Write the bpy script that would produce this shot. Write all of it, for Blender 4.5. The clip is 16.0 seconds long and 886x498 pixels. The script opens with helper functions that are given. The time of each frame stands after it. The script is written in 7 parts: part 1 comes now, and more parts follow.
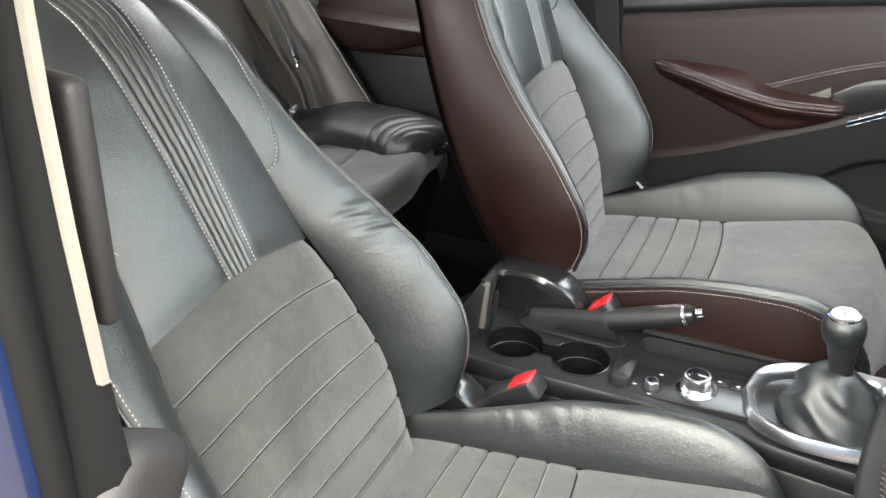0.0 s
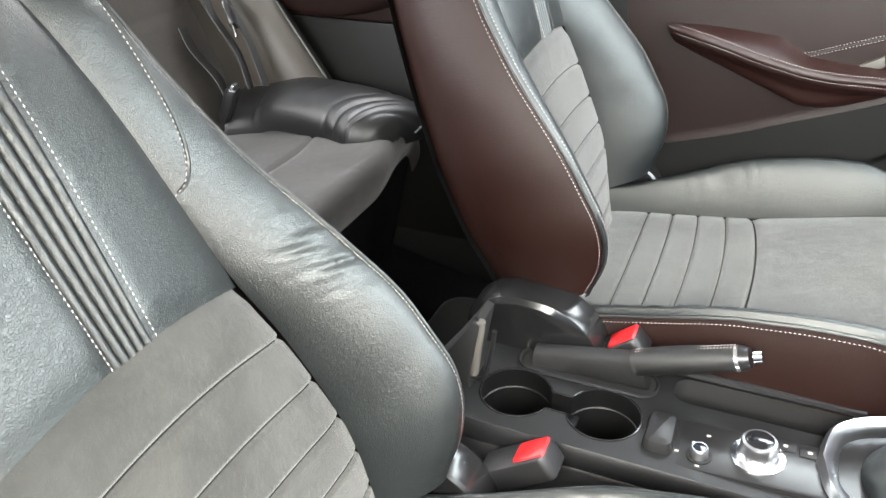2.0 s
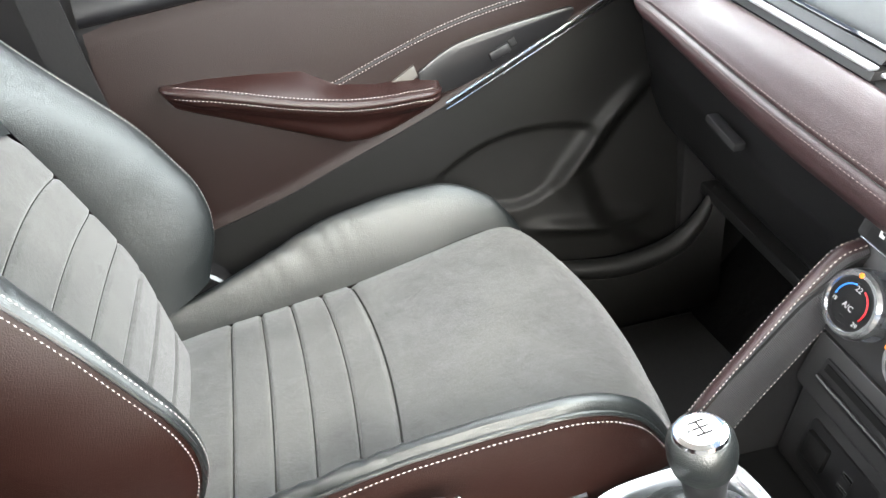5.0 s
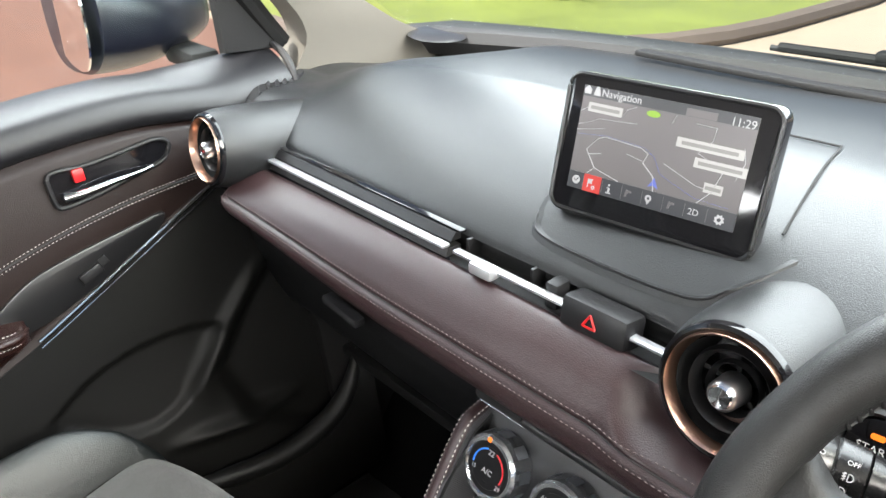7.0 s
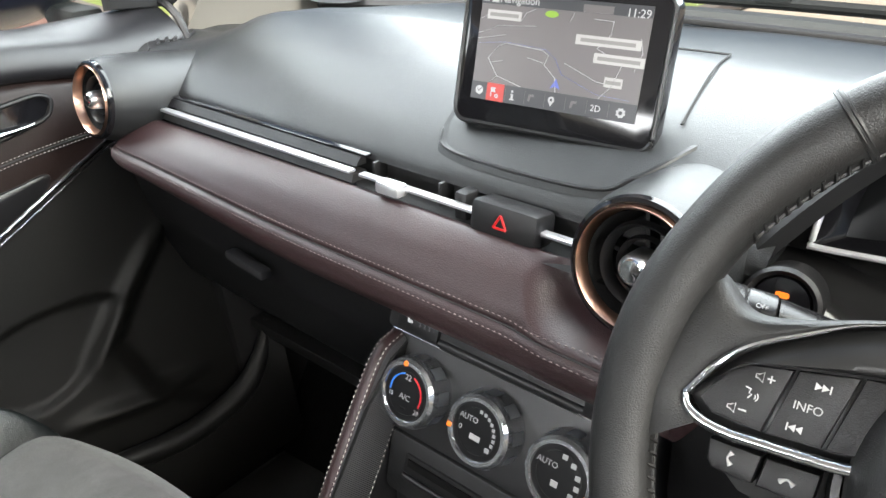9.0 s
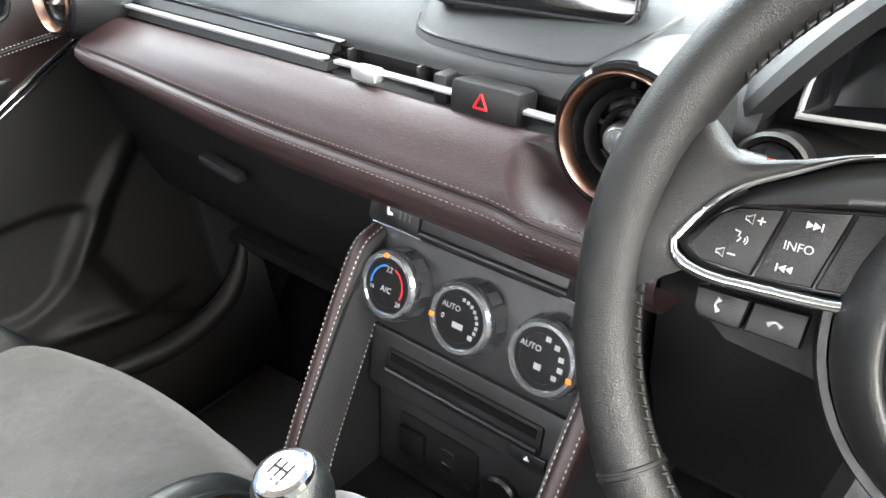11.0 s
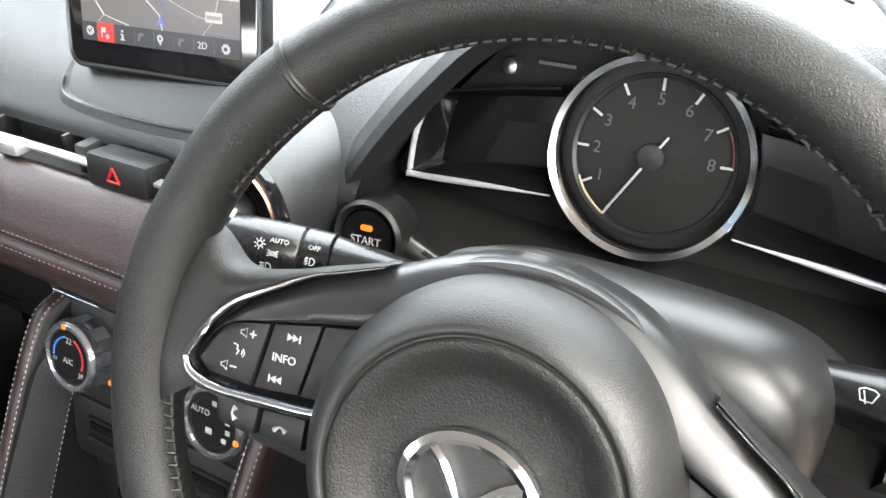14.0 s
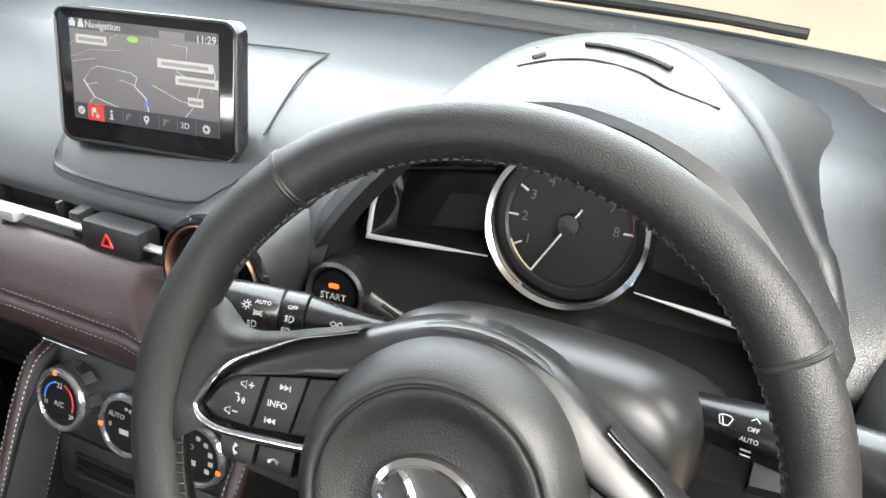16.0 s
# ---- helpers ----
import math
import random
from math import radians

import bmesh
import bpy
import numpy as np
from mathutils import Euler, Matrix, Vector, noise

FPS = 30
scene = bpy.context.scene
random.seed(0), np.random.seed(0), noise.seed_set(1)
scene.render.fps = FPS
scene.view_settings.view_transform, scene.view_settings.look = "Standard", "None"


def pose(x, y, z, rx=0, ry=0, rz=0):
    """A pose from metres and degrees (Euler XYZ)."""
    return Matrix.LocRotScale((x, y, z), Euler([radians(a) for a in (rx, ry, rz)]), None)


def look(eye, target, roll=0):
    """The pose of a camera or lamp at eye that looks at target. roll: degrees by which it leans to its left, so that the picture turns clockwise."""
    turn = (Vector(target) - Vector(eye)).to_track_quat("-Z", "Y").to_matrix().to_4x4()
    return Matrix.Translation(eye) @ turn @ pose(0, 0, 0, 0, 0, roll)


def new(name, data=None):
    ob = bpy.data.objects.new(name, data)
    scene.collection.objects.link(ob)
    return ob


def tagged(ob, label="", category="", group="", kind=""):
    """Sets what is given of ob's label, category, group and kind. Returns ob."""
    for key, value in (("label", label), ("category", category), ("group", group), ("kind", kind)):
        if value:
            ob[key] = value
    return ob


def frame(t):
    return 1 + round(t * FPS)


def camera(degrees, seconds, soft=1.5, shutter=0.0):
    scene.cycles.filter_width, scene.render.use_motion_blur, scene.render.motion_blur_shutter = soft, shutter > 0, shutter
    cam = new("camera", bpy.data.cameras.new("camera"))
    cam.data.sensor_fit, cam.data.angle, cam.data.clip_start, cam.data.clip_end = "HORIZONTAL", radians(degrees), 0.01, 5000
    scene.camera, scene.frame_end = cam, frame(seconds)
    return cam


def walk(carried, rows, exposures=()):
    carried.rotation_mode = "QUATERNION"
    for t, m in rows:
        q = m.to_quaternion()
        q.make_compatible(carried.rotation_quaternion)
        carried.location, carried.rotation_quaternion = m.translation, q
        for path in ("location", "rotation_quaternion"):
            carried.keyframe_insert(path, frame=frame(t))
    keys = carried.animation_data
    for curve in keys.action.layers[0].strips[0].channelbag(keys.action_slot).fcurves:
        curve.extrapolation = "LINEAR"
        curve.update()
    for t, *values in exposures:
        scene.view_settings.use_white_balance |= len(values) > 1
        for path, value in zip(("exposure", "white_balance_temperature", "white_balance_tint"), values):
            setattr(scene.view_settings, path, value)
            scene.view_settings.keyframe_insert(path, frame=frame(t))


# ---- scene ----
U = 0.925  # metres in one unit of the plan below
cam = camera(59.0, 16.0)
PATH = [
    (0, (0.9509, 0.0402, 1.2176), (-0.4585, -0.6836, 0.1013), -2.11),
    (0.5, (0.9046, -0.0252, 1.1987), (-0.5058, -0.7221, 0.0669), -2.18),
    (1, (0.8575, -0.0712, 1.1777), (-0.55, -0.7388, 0.0242), -2.04),
    (1.5, (0.786, -0.0917, 1.1488), (-0.6183, -0.7332, -0.0225), -1.82),
    (2, (0.7034, -0.1033, 1.1151), (-0.6926, -0.7284, -0.075), -1.56),
    (2.5, (0.6429, -0.1271, 1.0768), (-0.7425, -0.7356, -0.1346), -1.29),
    (3, (0.5909, -0.1709, 1.0718), (-0.7928, -0.7535, -0.1537), -1.16),
    (3.5, (0.5191, -0.2149, 1.0457), (-0.8962, -0.7003, -0.186), -1.43),
    (4, (0.4488, -0.2062, 1.0371), (-1.0326, -0.4285, -0.1914), -1.07),
    (4.5, (0.4008, -0.1644, 1.0075), (-1.1292, -0.1086, -0.1805), -2.49),
    (5, (0.3631, -0.1339, 1.0119), (-1.1595, 0.2274, -0.1309), -1.16),
    (5.2, (0.3499, -0.1206, 1.0157), (-1.1607, 0.356, -0.1004), -1.07),
    (7.3, (0.317, -0.041, 1.066), (-1.002, 1.175, 0.182), -1.1),
    (7.5, (0.318, -0.041, 1.069), (-0.985, 1.196, 0.19), -1.2),
    (8, (0.324, -0.038, 1.047), (-0.945, 1.247, 0.188), -0.9),
    (8.5, (0.333, -0.044, 1.004), (-0.906, 1.28, 0.16), -0.5),
    (9, (0.335, -0.062, 0.974), (-0.859, 1.285, 0.102), -0.5),
    (9.5, (0.334, -0.069, 0.94), (-0.832, 1.292, 0.054), -0.1),
    (9.7, (0.335, -0.072, 0.933), (-0.819, 1.29, 0.032), -0.0),
    (11.8, (0.344, -0.049, 0.93), (-0.741, 1.247, -0.139), -1.0),
    (12, (0.349, -0.037, 0.94), (-0.728, 1.261, -0.135), -1.0),
    (12.5, (0.38, -0.007, 0.953), (-0.67, 1.312, -0.122), -0.8),
    (13, (0.43, 0.02, 0.98), (-0.568, 1.379, -0.095), -0.9),
    (13.5, (0.452, 0.038, 0.981), (-0.463, 1.454, -0.094), -0.9),
    (14, (0.469, 0.056, 0.99), (-0.357, 1.525, -0.086), -0.7),
    (14.5, (0.473, 0.059, 0.99), (-0.272, 1.565, -0.095), -0.4),
    (15, (0.478, 0.054, 0.997), (-0.204, 1.583, -0.096), -0.1),
    (15.5, (0.487, 0.033, 1.023), (-0.158, 1.573, -0.078), 0.4),
    (16, (0.498, -0.009, 1.067), (-0.219, 1.546, 0.033), 0.7),
]
walk(cam, [(t, look(Vector(eye) * U, Vector(target) * U, roll)) for t, eye, target, roll in PATH],
     exposures=((0.0, 1.15), (1.5, 1.5), (3.0, 1.72), (4.0, 1.82), (5.0, 1.9), (6.5, 1.3), (7.5, 0.78), (9.5, 1.0), (12.0, 1.55), (13.0, 1.35), (14.5, 1.0), (16.0, 0.9)))

# ---- light ----
AZIMUTH, HEIGHT = radians(182), radians(55)
world = bpy.data.worlds.new("sky")
scene.world = world
world.use_nodes = True
sky = world.node_tree.nodes.new("ShaderNodeTexSky")
sky.sky_type, sky.sun_disc = "NISHITA", False
sky.sun_elevation, sky.sun_rotation = HEIGHT, AZIMUTH
sky.dust_density = 3.0
world.node_tree.nodes["Background"].inputs["Strength"].default_value = 0.12
world.node_tree.links.new(sky.outputs[0], world.node_tree.nodes["Background"].inputs["Color"])
sun = new("sun", bpy.data.lights.new("sun", "SUN"))
sun.data.energy, sun.data.angle, sun.data.color = 5.0, radians(0.6), (1.0, 0.95, 0.88)
sun.matrix_world = look((0, 0, 5), Vector((0, 0, 5)) - Vector((math.sin(AZIMUTH) * math.cos(HEIGHT), math.cos(AZIMUTH) * math.cos(HEIGHT), math.sin(HEIGHT))))


def daylight(name, at, to, w, h, watts, color):
    """An added lamp standing in for sky light at an opening of the car."""
    lamp = new(name, bpy.data.lights.new(name, "AREA"))
    lamp.data.shape, lamp.data.size, lamp.data.size_y = "RECTANGLE", w, h
    lamp.data.energy, lamp.data.color = watts, color
    lamp.matrix_world = look(at, to)


daylight("door_daylight", (1.06, 0.0, 1.42), (0.2, -0.12, 0.3), 1.2, 0.8, 62, (1.0, 0.965, 0.885))
daylight("windscreen_daylight", (0.0, 0.72, 1.22), (0.0, -0.4, 0.6), 1.3, 0.75, 28, (0.94, 0.965, 1.0))
daylight("rear_window_daylight", (0.0, -1.62, 1.15), (0.0, 0.4, 0.6), 1.0, 0.35, 18, (0.98, 0.99, 1.0))
daylight("rear_left_daylight", (-0.78, -0.8, 1.0), (0.1, 0.2, 0.5), 0.7, 0.3, 6, (0.98, 0.99, 1.0))
daylight("rear_right_daylight", (0.8, -0.8, 1.0), (-0.2, 0.3, 0.5), 0.7, 0.3, 13, (0.98, 0.99, 1.0))
daylight("side_window_daylight", (-1.0, 0.3, 1.35), (0.0, 0.42, 0.65), 0.9, 0.5, 17, (0.94, 0.97, 1.0))


# ---- materials ----
def material(name, color, rough=0.5, metal=0.0, bump=(), spot=0.0, spot_scale=9.0, **more):
    """bump: rows of (kind, scale, height in mm). spot: how far the colour varies, over two scales."""
    m = bpy.data.materials.new(name)
    m.use_nodes = True
    nt = m.node_tree
    b = nt.nodes["Principled BSDF"]
    b.inputs["Base Color"].default_value = (*color, 1)
    b.inputs["Roughness"].default_value = rough
    b.inputs["Metallic"].default_value = metal
    for key, value in more.items():
        b.inputs[key].default_value = value
    place = nt.nodes.new("ShaderNodeTexCoord").outputs["Object"]
    if spot:
        add = None
        for scale, share in ((spot_scale, 0.6), (spot_scale * 14, 0.4)):
            n = nt.nodes.new("ShaderNodeTexNoise")
            n.inputs["Scale"].default_value, n.inputs["Detail"].default_value = scale, 4
            nt.links.new(place, n.inputs["Vector"])
            k = nt.nodes.new("ShaderNodeMath")
            k.operation = "MULTIPLY_ADD"
            k.inputs[1].default_value, k.inputs[2].default_value = 2 * spot * share, 0.0
            nt.links.new(n.outputs["Fac"], k.inputs[0])
            if add:
                nt.links.new(add, k.inputs[2])
            else:
                k.inputs[2].default_value = 1 - spot
            add = k.outputs[0]
        mix = nt.nodes.new("ShaderNodeVectorMath")
        mix.operation = "SCALE"
        mix.inputs[0].default_value = color
        nt.links.new(add, mix.inputs["Scale"])
        nt.links.new(mix.outputs[0], b.inputs["Base Color"])
        r = nt.nodes.new("ShaderNodeMath")
        r.operation, r.use_clamp = "MULTIPLY", True
        r.inputs[1].default_value = rough
        nt.links.new(add, r.inputs[0])
        nt.links.new(r.outputs[0], b.inputs["Roughness"])
    last = None
    for kind, scale, height in bump:
        if kind == "cell":
            n = nt.nodes.new("ShaderNodeTexVoronoi")
            n.feature = "DISTANCE_TO_EDGE"
            n.inputs["Scale"].default_value = scale
            warp = nt.nodes.new("ShaderNodeTexNoise")
            warp.inputs["Scale"].default_value = scale * 0.5
            warp.inputs["Detail"].default_value = 2
            nt.links.new(place, warp.inputs["Vector"])
            off = nt.nodes.new("ShaderNodeVectorMath")
            off.operation = "MULTIPLY_ADD"
            off.inputs[1].default_value = (1.3 / scale,) * 3
            nt.links.new(warp.outputs["Color"], off.inputs[0])
            nt.links.new(place, off.inputs[2])
            nt.links.new(off.outputs[0], n.inputs["Vector"])
            clip = nt.nodes.new("ShaderNodeMath")
            clip.operation = "MINIMUM"
            clip.inputs[1].default_value = 0.25
            nt.links.new(n.outputs[0], clip.inputs[0])
            out = clip.outputs[0]
        elif kind == "weave":
            n = nt.nodes.new("ShaderNodeTexWave")
            n.inputs["Scale"].default_value = scale
            n.bands_direction = "DIAGONAL"
            n.inputs["Distortion"].default_value = 0.3
            nt.links.new(place, n.inputs["Vector"])
            out = n.outputs["Fac"]
        else:
            n = nt.nodes.new("ShaderNodeTexNoise")
            n.inputs["Scale"].default_value, n.inputs["Detail"].default_value = scale, 5
            nt.links.new(place, n.inputs["Vector"])
            out = n.outputs["Fac"]
        k = nt.nodes.new("ShaderNodeBump")
        k.inputs["Strength"].default_value = 1.0
        k.inputs["Distance"].default_value = height / 1000
        nt.links.new(out, k.inputs["Height"])
        if last:
            nt.links.new(last, k.inputs["Normal"])
        last = k.outputs[0]
    if last:
        nt.links.new(last, b.inputs["Normal"])
    return m


LEATHER = material("black leather", (0.005, 0.0066, 0.0068), 0.38, bump=(("cell", 420, 0.55), ("noise", 24, 1.3), ("noise", 190, 0.3)), spot=0.22, **{"Specular IOR Level": 0.8, "Specular Tint": (0.98, 1.0, 0.97, 1.0)})
WHEELSKIN = material("smooth wheel leather", (0.0062, 0.0062, 0.006), 0.47, bump=(("cell", 700, 0.36), ("noise", 30, 0.5)), spot=0.25, **{"Specular IOR Level": 0.42})
LEATHER_WORN = material("creased leather", (0.005, 0.005, 0.0052), 0.42, bump=(("cell", 480, 0.25), ("noise", 30, 0.6)), spot=0.08, **{"Specular IOR Level": 0.5})
WINE = material("dark wine leather", (0.0108, 0.0031, 0.0019), 0.48, bump=(("cell", 480, 0.5), ("noise", 22, 0.8)), spot=0.2, **{"Specular IOR Level": 0.3})
BROWN = material("dark brown leather", (0.027, 0.0142, 0.0147), 0.34, bump=(("cell", 520, 0.4), ("noise", 18, 0.5)), spot=0.15)
SUEDE = material("grey suede", (0.03, 0.0302, 0.0265), 0.95, bump=(("noise", 1100, 0.55), ("noise", 30, 1.2), ("noise", 250, 0.45)), spot=0.85, spot_scale=6)
SUEDE.node_tree.nodes["Principled BSDF"].inputs["Sheen Weight"].default_value = 0.25


def worn(m, scale, low, high, darkest):
    """Darker rubbed blotches over a material's own colour."""
    nt = m.node_tree
    b = nt.nodes["Principled BSDF"]
    source = b.inputs["Base Color"].links[0].from_socket
    n, span, k = (nt.nodes.new("ShaderNode" + x) for x in ("TexNoise", "MapRange", "VectorMath"))
    n.inputs["Scale"].default_value, n.inputs["Detail"].default_value = scale, 7
    n.inputs["Roughness"].default_value, n.inputs["Distortion"].default_value = 0.62, 0.6
    nt.links.new(nt.nodes["Texture Coordinate"].outputs["Object"], n.inputs["Vector"])
    for key, value in (("From Min", low), ("From Max", high), ("To Min", 1.12), ("To Max", darkest)):
        span.inputs[key].default_value = value
    nt.links.new(n.outputs["Fac"], span.inputs["Value"])
    k.operation = "SCALE"
    nt.links.new(source, k.inputs[0])
    nt.links.new(span.outputs[0], k.inputs["Scale"])
    nt.links.new(k.outputs[0], b.inputs["Base Color"])


worn(SUEDE, 9, 0.42, 0.68, 0.55)
PLASTIC = material("soft black plastic", (0.0085, 0.0085, 0.009), 0.42, bump=(("cell", 900, 0.18), ("noise", 200, 0.15)), spot=0.15, **{"Specular IOR Level": 0.36})
DASHSKIN = material("grained dashboard skin", (0.011, 0.012, 0.0125), 0.37, bump=(("cell", 620, 0.4), ("noise", 15, 0.5)), spot=0.15)
SMOOTH = material("satin black plastic", (0.009, 0.009, 0.0095), 0.3, spot=0.1)
GLOSS = material("piano black", (0.006, 0.006, 0.007), 0.08)
DARK = material("matt black plastic", (0.0075, 0.0075, 0.0075), 0.7, bump=(("noise", 300, 0.3),), spot=0.2, **{"Specular IOR Level": 0.3})
CHROME = material("chrome", (0.75, 0.76, 0.78), 0.12, 1.0, spot=0.05)
SILVER = material("satin silver", (0.55, 0.56, 0.58), 0.28, 1.0, spot=0.08)
KNOBMETAL = material("polished knob metal", (0.52, 0.53, 0.55), 0.22, 0.92, spot=0.08)
BRIGHT = material("bright satin metal", (0.64, 0.65, 0.67), 0.28, 0.75, spot=0.06)
COPPER = material("copper ring", (0.62, 0.4, 0.3), 0.28, 1.0)
RED = material("red plastic", (0.5, 0.012, 0.014), 0.3, spot=0.08)
CARPET = material("black carpet", (0.006, 0.006, 0.006), 0.95, bump=(("noise", 700, 1.0), ("noise", 60, 2.0)), spot=0.4, **{"Specular IOR Level": 0.05})
MAT = material("dark floor mat", (0.018, 0.0175, 0.0165), 0.95, bump=(("noise", 900, 1.5),), spot=0.3)
DOORCARD = material("dark brown door skin", (0.0105, 0.0048, 0.0038), 0.44, bump=(("cell", 480, 0.5),), spot=0.15, **{"Specular IOR Level": 0.33})
BENCHCLOTH = material("brown-grey suede", (0.0105, 0.0088, 0.0074), 0.95, bump=(("noise", 900, 0.4), ("noise", 30, 1.2)), spot=0.2, spot_scale=12)
BENCHCLOTH.node_tree.nodes["Principled BSDF"].inputs["Sheen Weight"].default_value = 0.15
BROWNTHREAD = material("brown-grey thread", (0.11, 0.085, 0.08), 0.8, spot=0.2, spot_scale=200)
THREAD = material("pale grey thread", (0.38, 0.35, 0.33), 0.8, spot=0.2, spot_scale=200)
CREAM = material("cream trim", (0.14, 0.13, 0.108), 0.7, bump=(("noise", 500, 0.2),), spot=0.08)
GREYTRIM = material("grey-beige trim plastic", (0.075, 0.069, 0.06), 0.6, bump=(("noise", 500, 0.3),), spot=0.12)
RUBBER = material("rubber seal", (0.02, 0.02, 0.02), 0.65, spot=0.2)
PAINT = material("dark blue car paint", (0.004, 0.011, 0.04), 0.2, 0.2, spot=0.05)
PAINT.node_tree.nodes["Principled BSDF"].inputs["Coat Weight"].default_value = 1.0
BACKCLOTH = material("tan-grey suede", (0.024, 0.0205, 0.0172), 0.95, bump=(("noise", 900, 0.4), ("noise", 30, 1.2)), spot=0.3, spot_scale=10)
PALEPRINT = material("pale grey print", (0.38, 0.38, 0.38), 0.6)
WHITE = material("white print", (0.75, 0.75, 0.75), 0.6)
HEADLINER = material("pale headliner", (0.5, 0.49, 0.46), 0.9, bump=(("noise", 500, 0.5),), spot=0.08)
GRASS = material("grass", (0.2, 0.235, 0.05), 0.8, bump=(("noise", 30, 5.0),), spot=0.8, spot_scale=0.9)
ROAD = material("pale worn asphalt", (0.4, 0.32, 0.24), 0.85, bump=(("noise", 120, 1.5),), spot=0.2, spot_scale=2)
BRICKRED = material("red-brown paving", (0.24, 0.12, 0.085), 0.85, bump=(("noise", 80, 4.0),), spot=0.3, spot_scale=3)
KERBSTONE = material("kerb stone", (0.15, 0.12, 0.1), 0.85, bump=(("noise", 60, 4.0),), spot=0.3)


def glowing(name, color, strength):
    m = material(name, [0.15 * c for c in color], 0.3)
    b = m.node_tree.nodes["Principled BSDF"]
    b.inputs["Emission Color"].default_value = (*color, 1)
    b.inputs["Emission Strength"].default_value = strength
    return m


def glass(name, tint=(1, 1, 1)):
    m = bpy.data.materials.new(name)
    m.use_nodes = True
    nt = m.node_tree
    nt.nodes.remove(nt.nodes["Principled BSDF"])
    clear, shine, mix, f = (nt.nodes.new("ShaderNode" + k) for k in ("BsdfTransparent", "BsdfGlossy", "MixShader", "Value"))
    clear.inputs[0].default_value = (*tint, 1)
    shine.inputs["Roughness"].default_value = 0.02
    f.outputs[0].default_value = 0.03
    for a, c in ((f.outputs[0], mix.inputs[0]), (clear.outputs[0], mix.inputs[1]), (shine.outputs[0], mix.inputs[2]), (mix.outputs[0], nt.nodes["Material Output"].inputs[0])):
        nt.links.new(a, c)
    return m


GLASS = glass("window glass", (0.93, 0.96, 0.95))
AMBER = glowing("amber light", (1.0, 0.2, 0.02), 0.9)
SCREENGREY = glowing("map background", (0.16, 0.145, 0.145), 0.42)
SCREENDARK = glowing("dark menu bar", (0.02, 0.022, 0.028), 0.55)
SCREENWHITE = glowing("white screen print", (0.75, 0.75, 0.76), 0.32)
SCREENTAG = glowing("pale map tag", (0.62, 0.6, 0.58), 0.42)
TAGBAR = glowing("grey tag print", (0.3, 0.29, 0.28), 0.4)
SCREENRED = glowing("red screen tile", (0.55, 0.03, 0.02), 0.55)
SCREENBLUE = glowing("blue map arrow", (0.1, 0.14, 0.55), 0.55)
SCREENGREEN = glowing("green map sign", (0.25, 0.45, 0.02), 0.55)
BLUEPRINT = material("blue print", (0.03, 0.2, 0.7), 0.5)
REDPRINT = material("red print", (0.6, 0.02, 0.03), 0.5)


# ---- mesh helpers ----
# The seats, doors, console and floor stand leaning a little against the dashboard.
LEANING = ("car_seat", "rear_bench", "rear_seat_belt", "rear_buckle", "passenger_door", "rear_door", "door_pillar", "driver_buckle", "passenger_buckle", "belt_anchor", "front_mat", "rear_mat", "driver_mat", "centre_console", "gear_lever", "handbrake", "floor", "floor_tunnel", "pillar_middle_left", "sill_left", "sill_right", "kick_panel_left", "kick_panel_right", "pillar_rear_left", "pillar_rear_right", "wall_rear_right", "wall_rear", "parcel_shelf")
AXIS = Vector((0.04801, -0.12855, 0.00437))
PIVOT = Vector((0.0, 0.0, 0.5)) * U
LEAN = Matrix.Translation(PIVOT + Vector((0.0284, -0.01511, 0.02344)) * U) @ Matrix.Rotation(AXIS.length, 4, AXIS.normalized()) @ Matrix.Scale(0.96907, 4) @ Matrix.Translation(-PIVOT)


def leaning(name):
    return LEAN if name.split(".")[0] in LEANING else Matrix()


def thing(name, at=(0, 0, 0), label="", category="", group="", kind=""):
    e = new(name)
    e.matrix_basis = leaning(name) @ Matrix.Translation(Vector(at) * U)
    e.empty_display_size = 0.05
    return tagged(e, label, category, group, kind)


def part(name, bm, mat, parent=None, label="", sharp=38, kind=""):
    me = bpy.data.meshes.new(name)
    bm.to_mesh(me)
    bm.free()
    me.transform(Matrix.Scale(U, 4))
    me.materials.append(mat)
    me.polygons.foreach_set("use_smooth", [True] * len(me.polygons))
    me.set_sharp_from_angle(angle=radians(sharp))
    ob = new(name, me)
    if parent:
        ob.parent = parent
        if parent.type == "EMPTY":
            ob.matrix_parent_inverse = parent.matrix_basis.inverted() @ leaning(parent.name)
    else:
        ob.matrix_basis = leaning(name)
    return tagged(ob, label, kind=kind)


def lerp(table, x):
    return float(np.interp(x, [r[0] for r in table], [r[1] for r in table]))


def smooth(a, b, x):
    t = min(1.0, max(0.0, (x - a) / (b - a)))
    return t * t * (3 - 2 * t)


def curve(points, n):
    """n points along a Catmull-Rom curve."""
    p = [Vector(q) for q in points]
    p = [2 * p[0] - p[1]] + p + [2 * p[-1] - p[-2]]
    out = []
    for i in range(n):
        f = i / (n - 1) * (len(p) - 3)
        k = min(int(f), len(p) - 4)
        t = f - k
        a, b, c, d = p[k:k + 4]
        out.append(0.5 * (2 * b + (c - a) * t + (2 * a - 5 * b + 4 * c - d) * t * t + (3 * b - a - 3 * c + d) * t ** 3))
    return out


def merge(bm, other):
    me = bpy.data.meshes.new("tmp")
    other.to_mesh(me)
    other.free()
    bm.from_mesh(me)
    bpy.data.meshes.remove(me)
    return bm


